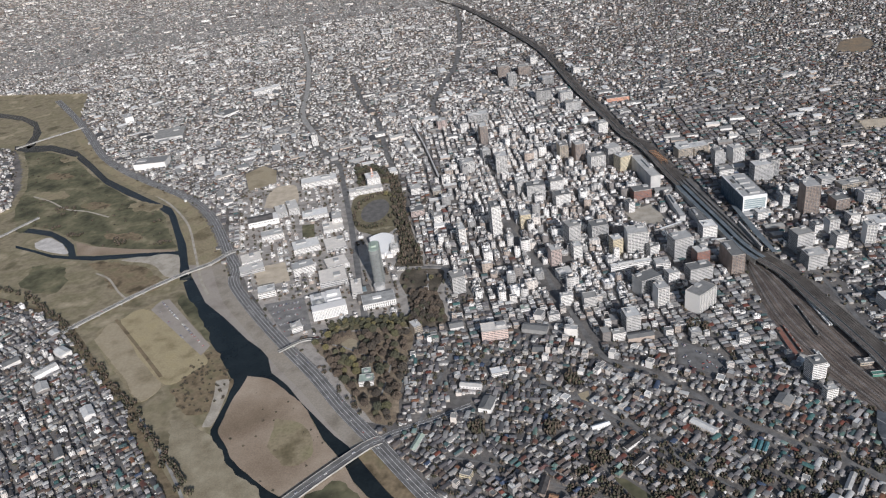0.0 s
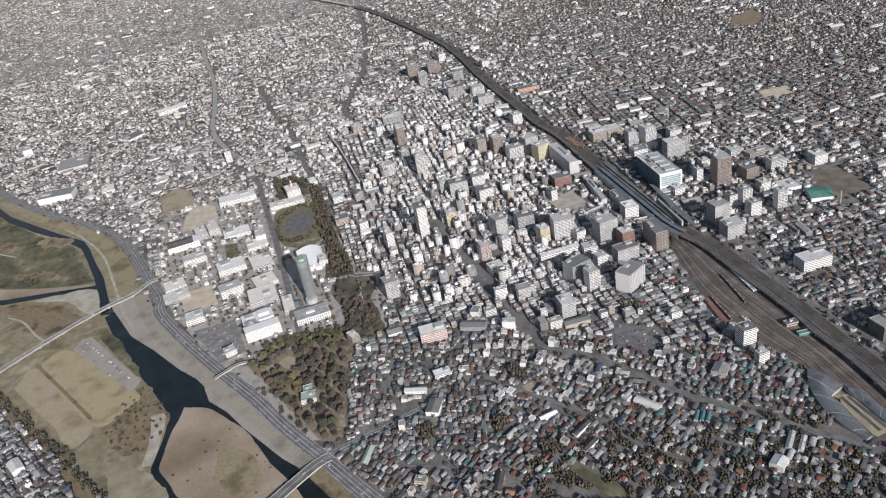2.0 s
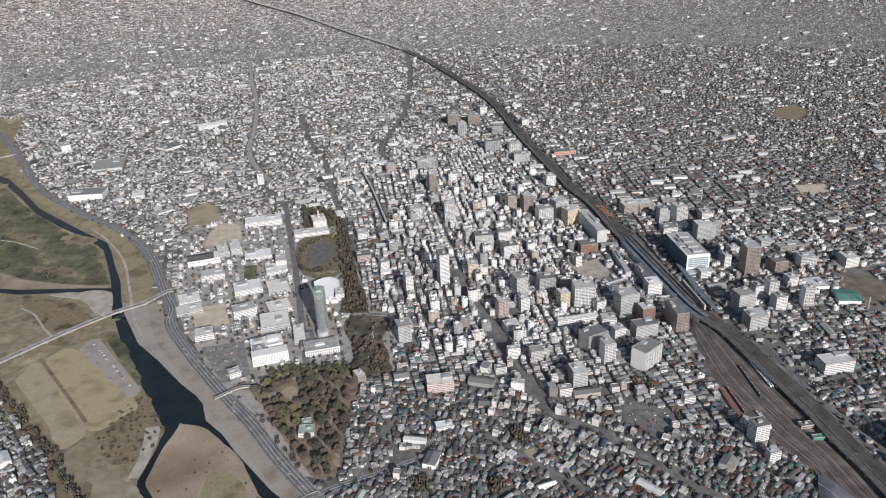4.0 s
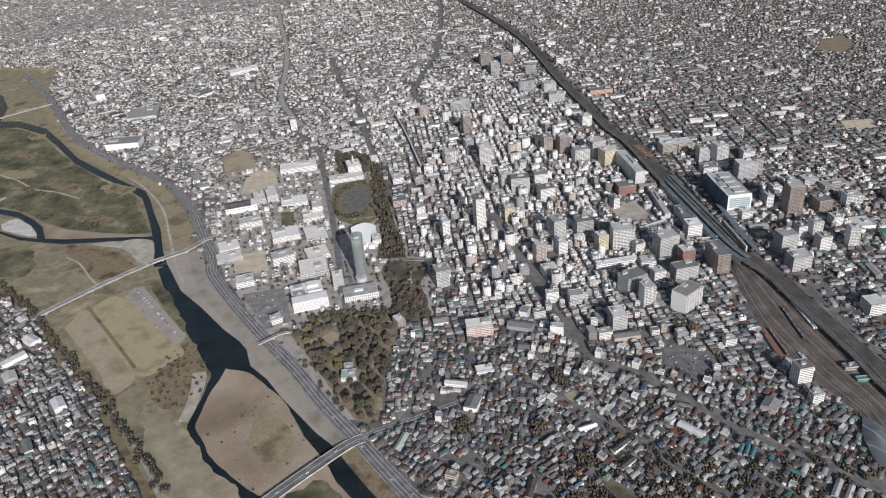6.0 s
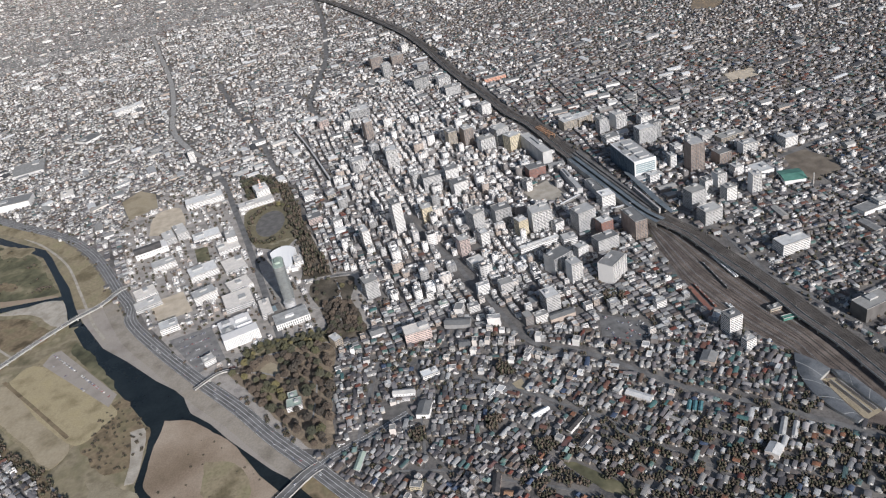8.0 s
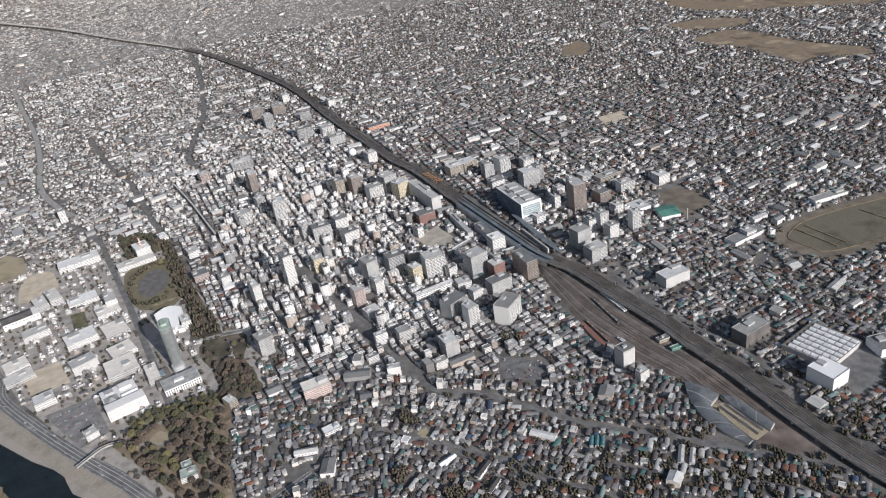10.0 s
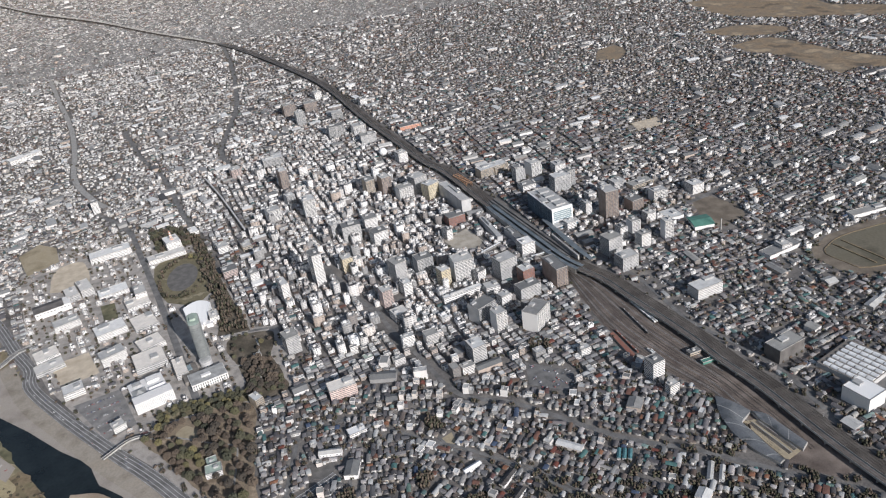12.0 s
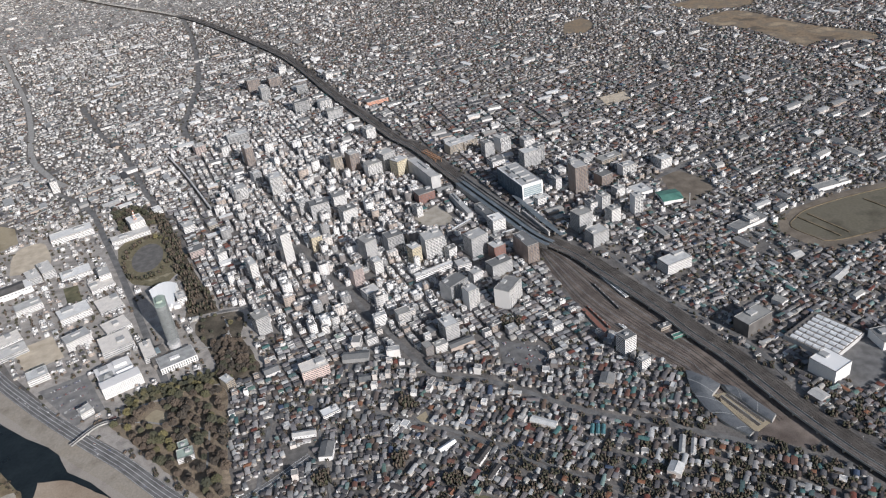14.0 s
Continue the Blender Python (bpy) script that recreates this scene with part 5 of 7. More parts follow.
def market_hall():
    """Wholesale hall with a grid of pale barrel skylights."""
    o, u, v = Vector((745, 850)), Vector((86, 35)), Vector((-30, 74))
    a = math.degrees(math.atan2(u.y, u.x))
    w, d, h = u.length, v.length + 8, 9
    b = thing("market_hall", pose(o.x, o.y, 0, 0, 0, a), "wide hall roofed with rows of pale barrel skylights", "market hall")
    part("wall", Shape().box(0, 0, -0.5, w, d, h), WALLS["grey"], b)
    part("roof", Shape().box(0.4, 0.4, h, w - 0.4, d - 0.4, h + 0.3), M_FLATBROWN, b)
    n = 8
    s = Shape()
    for i in range(n + 1):
        t = math.pi * i / n
        s.v += [(4.6 - 4.6 * math.cos(t), 0, 2.6 * math.sin(t)), (4.6 - 4.6 * math.cos(t), 11, 2.6 * math.sin(t))]
    s.f = [(2 * i, 2 * i + 2, 2 * i + 3, 2 * i + 1) for i in range(n)] + [tuple(2 * i for i in range(n, -1, -1)), tuple(2 * i + 1 for i in range(n + 1))]
    sk = s.mesh("skylight", M_SKYLIGHT)
    nx, ny = int((w - 4) / 12.6), int((d - 3) / 13)
    pieces(b, "skylight", sk, [pose(2.5 + 12.6 * i, 2 + 13 * k, h + 0.3) for i in range(nx) for k in range(ny)])
    keep_clear(footprint(o.x, o.y, a, w, d))


def gas_sphere():
    b = thing("gas_holder", pose(190, 2262, 0), "white spherical gas holder on legs", "gas tank")
    bm = bmesh.new()
    bmesh.ops.create_uvsphere(bm, u_segments=24, v_segments=14, radius=12, matrix=Matrix.Translation((0, 0, 16)))
    me = bpy.data.meshes.new("sphere")
    bm.to_mesh(me)
    bm.free()
    me.polygons.foreach_set("use_smooth", [True] * len(me.polygons))
    me.materials.append(M_PUREWHITE)
    part("sphere", me, None, b)
    leg = Shape().cyl(0, 0, -0.3, 16, 0.5, 0.5, 6).mesh("leg", M_CONC)
    pieces(b, "leg", leg, [pose(11.4 * math.cos(k * math.pi / 5), 11.4 * math.sin(k * math.pi / 5), 0) for k in range(10)])
    keep_clear(footprint(176, 2248, 0, 28, 28))


def mast_tower(x, y, z, h, label):
    b = thing("radio_mast", pose(x, y, z), label, "mast")
    n = 7
    for i in range(n):
        k0, k1 = 1 - i / n * 0.85, 1 - (i + 1) / n * 0.85
        r0, r1 = 3.2 * k0, 3.2 * k1
        s = Shape()
        for cx, cy in ((-1, -1), (1, -1), (1, 1), (-1, 1)):
            s.add([(cx * r0 - 0.35, cy * r0, 0), (cx * r0 + 0.35, cy * r0, 0), (cx * r1 + 0.35, cy * r1, h / n), (cx * r1 - 0.35, cy * r1, h / n)], [(0, 1, 2, 3)])
        s.box(-r1, -r1, h / n - 0.6, r1, r1, h / n)
        s.cyl(0, 0, 0, h / n, 0.7, 0.7, 6)
        part("lattice_stage", s, WALLS["coral"] if i % 2 == 0 else M_PUREWHITE, b, at=pose(0, 0, i * h / n))


def chimney(x, y, h):
    b = thing("chimney", pose(x, y, 0), "tall slender pale chimney", "chimney")
    part("stack", Shape().cyl(0, 0, -0.3, h, 1.8, 1.2, 12), M_CONC, b)
    part("rim", Shape().cyl(0, 0, h - 1, h + 0.3, 1.5, 1.5, 12), M_TANK, b)


dark_gym()
green_warehouse()
market_hall()
gas_sphere()
mast_tower(-412, 1912, 27, 26, "red and white lattice radio mast on a roof")
for x, y, h in ((705, 1532, 38), (822, 1418, 26), (642, 2030, 36), (600, 2290, 30)):
    chimney(x, y, h)


def shed(pts, h, material, label):
    b = thing("rail_shed", pose(0, 0, 0), label, "shed")
    part("wall", Shape().prism(pts, -0.3, h - 0.6), M_CONC, b)
    c = np.mean(pts, 0)
    part("roof", Shape().prism([tuple(c + (np.array(p) - c) * 1.03) for p in pts], h - 0.6, h), material, b)
    keep_clear(pts)




def barrel_shed(pts, h, label):
    """A curving shed under an arched roof; pts run along one side and back along the other."""
    b = thing("depot_shed", pose(0, 0, 0), label, "shed")
    part("wall", Shape().prism(pts, -0.3, h - 1.5), M_CONC, b)
    half = len(pts) // 2
    sides = [smooth_line(pts[:half], 9), smooth_line(pts[half:][::-1], 9)]
    n, m = min(len(sides[0]), len(sides[1])), 6
    s = Shape()
    for i in range(n):
        a_, b_ = (q[int(i * (len(q) - 1) / (n - 1))] for q in sides)
        for k in range(m + 1):
            p = a_.lerp(b_, k / m)
            s.v.append((p.x, p.y, h - 1.5 + 3.2 * math.sin(math.pi * k / m)))
    s.f = [(i * (m + 1) + k, i * (m + 1) + k + 1, (i + 1) * (m + 1) + k + 1, (i + 1) * (m + 1) + k) for i in range(n - 1) for k in range(m)]
    part("roof", s, M_DEPOTROOF, b, "arched blue-grey metal roof")
    for i in range(2, n - 1, 3):
        rib = Shape()
        for k in range(m):
            (xa, ya, za), (xb, yb, zb), (xc, yc, zc), (xd, yd, zd) = (s.v[j] for j in (i * (m + 1) + k, i * (m + 1) + k + 1, (i + 1) * (m + 1) + k + 1, (i + 1) * (m + 1) + k))
            f_ = 0.12
            rib.add([(xa, ya, za + 0.15), (xb, yb, zb + 0.15), (xb + (xc - xb) * f_, yb + (yc - yb) * f_, zb + 0.15), (xa + (xd - xa) * f_, ya + (yd - ya) * f_, za + 0.15)], [(0, 1, 2, 3)])
        part("roof_rib", rib, M_FLATROOF, b)
    keep_clear(pts)


barrel_shed(shed_a, 7, "curved train depot shed with blue-grey arched roof")
shed(red_shed, 4, WALLS["brick"], "narrow rust-red roofed yard shed")
barrel_shed(shed_b, 7, "narrow curving train depot shed, blue-grey roof")
sheet("depot_platform", depot_slab, 0.6, M_SANDY, "tan concrete depot apron", "apron")
for a_, b_ in (((541, 848), (558, 772)), ((551, 848), (569, 776)), ((560, 842), (575, 780))):
    tagged(part("depot_track", ribbon(smooth_line([a_, b_], 12), 2.2, -2.2, 0.3, 0.68), M_BED), "dark track strip in the depot apron", "railway track", kind="structure")
    tagged(part("depot_walk", ribbon(offsets(smooth_line([a_, b_], 12), 3.4), 0.7, -0.7, 0.3, 1.6), M_PAVE), "pale platform edge in the depot", "platform", kind="structure")
building(548, 1001, 5, 26, 9, 5, WALLS["green"], "blank", "small bright green shed in the rail yard", "yard_shed", "shed", deck=WALLS["green"])
building(540, 1030, 8, 22, 12, 6, WALLS["tan"], "low", "small tan rail yard office", "yard_office", "building")

# open spaces of the quarter and beyond
sheet("civic_ground", civic, 0.06, M_CIVIC, "pale grey paved grounds of the civic quarter", "ground", thick=0.2, clear=False)
sheet("sand_yard", civic_sand, 0.2, M_SAND, "tan sandy yard", "yard")
sheet("tennis_court", tennis, 0.2, M_GREENISH, "dull green court", "court")
sheet("school_field", school_yard, 0.2, M_SAND, "dry tan school field", "field", rough=2)
sheet("car_park", lot_civic, 0.2, M_LOT, "dark asphalt car park with rows of bays", "car park")
sheet("lawn", oval_lawn, 0.2, M_OLIVELAWN, "olive brown park lawn", "lawn")
oc = np.mean(oval_lawn, 0)
sheet("ball_field", [(oc[0] + 36 * math.cos(a), oc[1] + 4 + 68 * math.sin(a)) for a in np.linspace(0, 2 * math.pi, 25)[:-1]], 0.35, M_POND, "round dark clay ball field", "ball field")
sheet("garden_clearing", garden_clearing, 0.26, M_SANDY, "bare sandy clearing in the garden", "clearing", rough=5)
sheet("castle_garden", garden, 0.2, M_DARKGARDEN, "brown garden ground under trees", "garden", rough=4)
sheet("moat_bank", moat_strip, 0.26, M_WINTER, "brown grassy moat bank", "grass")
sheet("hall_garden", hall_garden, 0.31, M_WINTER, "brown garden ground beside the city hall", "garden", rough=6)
sheet("grass_bank", south_trees, 0.36, M_OLIVELAWN, "olive grass bank", "grass")
sheet("tree_ground", north_trees, 0.41, M_OLIVELAWN, "brown ground under trees", "grass")
sheet("market_lot", mall_lot, 0.12, M_ASPHALT, "grey lot beside the market hall", "car park")
sheet("dirt_lot", far_left_lot, 0.15, M_SANDY, "brown dirt lot", "lot")
sheet("plaza", plaza, 0.2, M_PALESAND, "pale paved station plaza", "plaza")
sheet("town_car_park", lot_a, 0.2, M_ASPHALT, "asphalt car park among the houses", "car park")
sheet("allotment", green_strip, 0.2, M_GREENISH, "narrow green allotment strip", "allotment")
sheet("school_ground", schoolyard_east, 0.2, M_DIRT, "brown earth school ground", "school ground")
sheet("earth_ground", far_ground, 0.2, M_SAND, "pale earth school ground", "school ground")
for a_, b_ in (((985, 1262), (1010, 1165)), ((1010, 1268), (1034, 1170)), ((1150, 1270), (1180, 1160))):
    tagged(part("hedge", ribbon(smooth_line([a_, b_], 12), 1.5, -1.5, 0.2, 2.2), M_BROWN), "dark hedge across the infield", "hedge", kind="structure")
for k_, f_ in enumerate((far_field_a, far_field_b, far_field_c, far_green)):
    line_ = smooth_line(f_ + f_[:1], 40)[:-1]
    keep_clear([(q.x, q.y) for q in line_])
    field_ = Shape().add([(q.x, q.y, q.z + (5 if q.z else 0.2 + 0.1 * k_)) for q in line_], [tuple(range(len(line_)))])
    tagged(part("farm_field", field_, M_FARM), "brown fallow farm fields", "field", kind="structure")
sheet("racecourse", race_outer, 0.15, M_DIRT, "brown dirt oval of a disused racecourse", "racecourse")
tagged(part("infield", Shape().prism(race_inner, 0.1, 0.35), M_INFIELD), "dull brown racecourse infield", "infield", kind="structure")
rl = smooth_line(race_inner + race_inner[:1], 12)
tagged(part("track_rail", ribbon(rl, 0.8, -0.8, 0.2, 1.3), M_BROWN), "dark rail and hedge round the infield", "rail", kind="structure")

# garden paths and a tea house in the hall garden
for a_ in ([(-262, 1330), (-228, 1318), (-190, 1300), (-152, 1290)], [(-214, 1420), (-205, 1370), (-210, 1320), (-200, 1250)], [(-396, 1165), (-350, 1150), (-300, 1120), (-245, 1090), (-222, 1072)], [(-245, 1090), (-246, 1050), (-250, 1000)]):
    tagged(part("garden_path", ribbon(smooth_line(a_, 8), 1.6, -1.6, 0.2, 0.46), M_PAVE), "pale gravel garden path", "path", kind="structure")
building(-214, 1338, 12, 14, 9, 4, WALLS["white"], "low", "small white pavilion in the garden", "pavilion", "pavilion")


def station_front():
    """Glass flank, pale end front and roof plant of the station building."""
    b, w, d, h = station_building, 54, 125, 45
    part("end_panel", Shape().box(3, -0.5, 16, w - 3, 0, 40), M_PALEBLUE, b, "pale blue glass end front")
    part("portal", Shape().box(0, -1.4, 6, 3, 0, h + 1).box(w - 3, -1.4, 6, w, 0, h + 1).box(3, -1.4, 40, w - 3, 0, h + 1).box(3, -1.4, 12, w - 3, 0, 16), M_PUREWHITE, b, "white portal frame")
    rail_ = Shape().box(3, -0.8, 0, w - 3, -0.45, 0.7).mesh("transom", M_PUREWHITE)
    for k in range(4):
        part("transom", rail_, None, b, at=pose(0, 0, 20 + k * 5))
    mullion = Shape().box(-0.5, -0.5, 2, 0.1, 0.5, h).mesh("mullion", WALLS["station"])
    for k in range(9):
        part("mullion", mullion, None, b, at=pose(0, 8 + k * 13.5, 0))
    part("roof_edge", Shape().box(-0.6, 0, h, 2.4, d, h + 2.2).box(2.4, 0, h, w, 2.4, h + 2.2), M_PUREWHITE, b, "white roof edge")
    for k in range(4):
        part("plant_room", Shape().box(20, 14 + k * 27, h, 44, 30 + k * 27, h + 4, 0.3), M_TANK, b)
    part("roof_well", Shape().box(8, 40, h + 0.2, 15, 100, h + 1.2), WALLS["dark"], b, "dark roof well")
    part("lower_hall", Shape().box(-6, -18, -0.3, 60, -0.1, 10, 0.3), WALLS["grey"], b)
    part("hall_glass", Shape().box(-4, -18.2, 2, 58, -17.9, 7), M_BLUEGLASS, b)


def pedestrian_deck(pts):
    """A raised walkway with a pale canopy on posts."""
    b = thing("pedestrian_deck", pose(0, 0, 0), "raised pedestrian deck under a pale canopy", "walkway")
    line = smooth_line(pts, 10)
    part("deck", ribbon(line, 3, -3, 5.6, 6.4), M_CONC, b)
    part("canopy", ribbon(line, 2.4, -2.4, 9.4, 9.8), M_PUREWHITE, b, "white canopy")
    post = Shape().box(-0.3, -0.3, -0.3, 0.3, 0.3, 9.5).mesh("post", M_CONC)
    for q in line[::2]:
        part("post", post, None, b, at=pose(q.x, q.y, 0))


def rust_gantry():
    """Rust-red steel frames along both sides of the tracks."""
    b = thing("steel_gantry", pose(343, 1985, 0, 0, 0, -74), "rust-orange steel frame astride the railway tracks", "gantry")
    post = Shape().box(-0.6, -0.6, -0.3, 0.6, 0.6, 13).mesh("post", M_RUST)
    cross = Shape().box(-0.5, 0, 11.6, 0.5, 17, 12.8).mesh("cross_beam", M_RUST)
    for k in range(8):
        part("post", post, None, b, at=pose(k * 10.5, 0, 0))
        part("post", post, None, b, at=pose(k * 10.5, 17, 0))
        part("cross_beam", cross, None, b, at=pose(k * 10.5, 0, 0))
    for y_ in (0, 17):
        part("long_beam", Shape().box(0, y_ - 0.7, 10, 74, y_ + 0.7, 11.4).box(0, y_ - 0.5, 5, 74, y_ + 0.5, 5.8), M_RUST, b)


pedestrian_deck([(301, 1534), (328, 1549), (353, 1562)])
pedestrian_deck([(323, 1478), (345, 1466), (380, 1465)])
pedestrian_deck([(398, 1470), (420, 1472), (450, 1478)])
rust_gantry()
station_front()

def long_house(x, y, ang, w, d, h, wall, roof, label):
    """A long gabled building, its near corner at x, y."""
    b = thing("long_house", pose(x, y, 0, 0, 0, ang), label, "building")
    part("wall", Shape().box(0, 0, -0.3, w, d, h), wall, b)
    r = min(w, d) * 0.22
    s = Shape()
    if w > d:
        s.add([(-0.5, -0.5, h - 0.1), (w + 0.5, -0.5, h - 0.1), (w + 0.5, d + 0.5, h - 0.1), (-0.5, d + 0.5, h - 0.1), (-0.5, d / 2, h + r), (w + 0.5, d / 2, h + r)], [(0, 1, 5, 4), (2, 3, 4, 5), (0, 4, 3), (1, 2, 5), (3, 2, 1, 0)])
    else:
        s.add([(-0.5, -0.5, h - 0.1), (w + 0.5, -0.5, h - 0.1), (w + 0.5, d + 0.5, h - 0.1), (-0.5, d + 0.5, h - 0.1), (w / 2, -0.5, h + r), (w / 2, d + 0.5, h + r)], [(1, 2, 5, 4), (3, 0, 4, 5), (0, 1, 4), (2, 3, 5), (3, 2, 1, 0)])
    part("roof", s, roof, b)
    win = Shape().box(-1, -0.08, 0, 1, 0.05, 1.2).mesh("window", M_GLASS)
    for k in range(max(2, int(w / 5))):
        part("window", win, None, b, at=pose(2 + k * (w - 4) / max(1, int(w / 5) - 1), 0, h * 0.55))
    keep_clear(footprint(x, y, ang, w, d))


M_TEALROOF = mat("teal_sheet_roof", [(0.07, 0.17, 0.19), (0.1, 0.22, 0.24)], 0.6, 0.2, 1, 0.2, 0.05)
M_SLATE = mat("dark_slate_roof", [(0.06, 0.056, 0.056), (0.09, 0.084, 0.082)], 0.6, 0.2, 1, 0.2, 0.05)
for k in range(3):
    long_house(322 + 7.5 * k, 846 - 3.5 * k, -27, 5.2, 20, 5, WALLS["grey"], M_TEALROOF, "long narrow house with a teal sheet roof")
long_house(147, 848, 42, 36, 9, 6, WALLS["white"], M_SLATE, "long white hall with a dark slate roof")
long_house(154, 813, 43, 30, 9, 6, WALLS["white"], M_SLATE, "long white hall with a dark slate roof")
long_house(12, 765, -15, 11, 34, 6, WALLS["brown"], M_SLATE, "long dark-roofed row house")
long_house(28, 757, -20, 12, 9, 5, WALLS["tan"], M_RUST, "small house with an orange roof")
long_house(100, 893, 22, 30, 8, 6, WALLS["white"], M_PUREWHITE, "long white shop with a white roof")
long_house(-114, 1008, -10, 37, 12, 9, WALLS["white"], M_PALEDECK, "long white school building with rows of windows")
long_house(422, 764, -33, 8, 36, 5, WALLS["white"], M_FLATROOF, "long narrow grey-roofed row house")
long_house(437, 757, -33, 7, 30, 5, WALLS["white"], M_PALEDECK, "long pale two-storey row house")
long_house(-183, 862, -18, 10, 36, 5, WALLS["grey"], M_PALEGREEN, "long hall with a pale green roof")
building(-101, 803, -20, 17, 12, 9, WALLS["cream"], "office", "small cream apartment block", "apartment_block", "apartment building")
building(-60, 1036, 14, 30, 18, 8, WALLS["white"], "low", "low white clinic with a bright flat roof", "clinic", "building", deck=M_PUREWHITE)
building(-8, 1234, 12, 18, 16, 9, WALLS["white"], "low", "building with a pale green roof", "shop_building", "building", deck=M_PALEGREEN)
sheet("tan_lot", [(80, 984), (101, 994), (103, 967), (84, 962)], 0.2, M_SANDY, "bare tan building lot", "lot")
sheet("school_court", [(-128, 988), (-89, 996), (-98, 960), (-128, 967)], 0.2, M_POND, "grey school court", "court")

# ---- trees ----
def crown_mesh(name, material, seed, r=4.6, clumps=170):
    rr = random.Random(seed)
    s = Shape()
    for _ in range(clumps):
        a, e = rr.uniform(0, 2 * math.pi), math.asin(rr.uniform(-0.5, 1))
        k = r * rr.uniform(0.7, 1.02)
        cx, cy, cz = k * math.cos(a) * math.cos(e), k * math.sin(a) * math.cos(e), 6.2 + 0.85 * k * math.sin(e)
        q = rr.uniform(0.6, 1.35)
        s.add([(cx - q, cy, cz + rr.uniform(-0.4, 0.4)), (cx + q, cy + rr.uniform(-0.5, 0.5), cz), (cx, cy - q, cz + rr.uniform(-0.4, 0.4)), (cx + rr.uniform(-0.5, 0.5), cy + q, cz), (cx, cy, cz + q * 0.8), (cx, cy, cz - q * 0.6)],
              [(0, 2, 4), (2, 1, 4), (1, 3, 4), (3, 0, 4), (2, 0, 5), (1, 2, 5), (3, 1, 5), (0, 3, 5)])
    return s.mesh(name, material)


def trunk_mesh():
    s = Shape().cyl(0, 0, -0.3, 4.6, 0.4, 0.22, 6)
    for k in range(4):
        a = k * 1.7
        s.add([(0.12 * math.cos(a), 0.12 * math.sin(a), 2.6 + 0.4 * k), (-0.12 * math.sin(a), 0.12 * math.cos(a), 2.5 + 0.4 * k), (2.4 * math.cos(a), 2.4 * math.sin(a), 5.4 + 0.3 * k)], [(0, 1, 2), (2, 1, 0)])
    return s.mesh("trunk", M_BARK)


TRUNK = trunk_mesh()
CROWNS = {k: [crown_mesh("crown", m, 20 + i) for i in range(3)] for k, m in LEAF.items()}
rt = random.Random(5)
LABELS = {"evergreen": "dark evergreen park tree with dense crown", "russet": "russet-brown winter tree with thin crown", "olive": "yellowing olive-green park tree"}
river_trees, planted = [], []


def tree(x, y, z, kind, size):
    if len(planted) >= 300:
        river_trees.append((x, y, rt.uniform(0, 360), 9 * size, 9 * size, 9 * size))
        return
    planted.append((x, y))
    t = thing("tree", pose(x, y, z, 0, 0, rt.uniform(0, 360)), LABELS[kind], "tree", "park trees")
    t.scale = (size, size, size * rt.uniform(0.85, 1.15))
    part("trunk", TRUNK, None, t)
    part("crown", rt.choice(CROWNS[kind]), None, t)


def grove(pts, spacing, kinds, sizes, z=0.0, keep=1.0, bare=None):
    c = cells(pts)
    void = np.mean(bare, 0) if bare else None
    p = np.array(pts)
    placed, tries = [], 0
    area = abs(sum(p[i][0] * p[i - 1][1] - p[i - 1][0] * p[i][1] for i in range(len(p)))) / 2
    want = int(area / spacing ** 2 * keep)
    while len(placed) < want and tries < want * 30:
        tries += 1
        x, y = rt.uniform(*sorted((p[:, 0].min(), p[:, 0].max()))), rt.uniform(*sorted((p[:, 1].min(), p[:, 1].max())))
        i, j = int((x - X0) / CELL) - c[0][0], int((y - Y0) / CELL) - c[0][1]
        if not (0 <= i < c[2].shape[0] and 0 <= j < c[2].shape[1] and c[2][i, j]):
            continue
        if any((x - a) ** 2 + (y - b) ** 2 < (spacing * 0.75) ** 2 for a, b in placed):
            continue
        if bare and math.hypot(x - void[0], y - void[1]) < 22 or math.hypot(x + 282, y - 1046) < 24:
            continue
        placed.append((x, y))
        tree(x, y, z, rt.choice(kinds), rt.uniform(*sizes))


grove(garden, 14.5, ("russet", "evergreen", "russet", "russet", "olive", "russet"), (0.9, 1.75), keep=0.7, bare=garden_clearing)
grove(hall_wood, 10, ("russet", "russet", "evergreen"), (0.9, 1.4), keep=0.85)
grove(hall_garden, 19, ("russet", "olive", "evergreen"), (0.6, 1.1), keep=0.5)
grove(south_trees, 10, ("olive", "evergreen", "evergreen"), (0.8, 1.15), keep=0.9)
grove(north_trees, 14, ("evergreen", "russet"), (0.9, 1.5))
for i in range(26):
    a = 2 * math.pi * i / 26
    tree(oc[0] + 52 * math.cos(a) + rt.uniform(-4, 4), oc[1] + 96 * math.sin(a) + rt.uniform(-5, 5), 0, rt.choice(("olive", "russet", "evergreen")), rt.uniform(0.8, 1.3))
grove(moat_strip, 13, ("russet", "russet", "evergreen"), (0.9, 1.5), keep=0.75)
for q_ in ((41, 903), (76, 1022), (-81, 910), (100, 835)):
    grove([(q_[0] - 11, q_[1] - 11), (q_[0] + 11, q_[1] - 13), (q_[0] + 12, q_[1] + 10), (q_[0] - 9, q_[1] + 12)], 8, ("evergreen", "russet"), (0.9, 1.4))
    keep_clear([(q_[0] - 11, q_[1] - 11), (q_[0] + 11, q_[1] - 13), (q_[0] + 12, q_[1] + 10), (q_[0] - 9, q_[1] + 12)])
grove(tree_patch_a, 10, ("evergreen", "russet"), (0.9, 1.3))


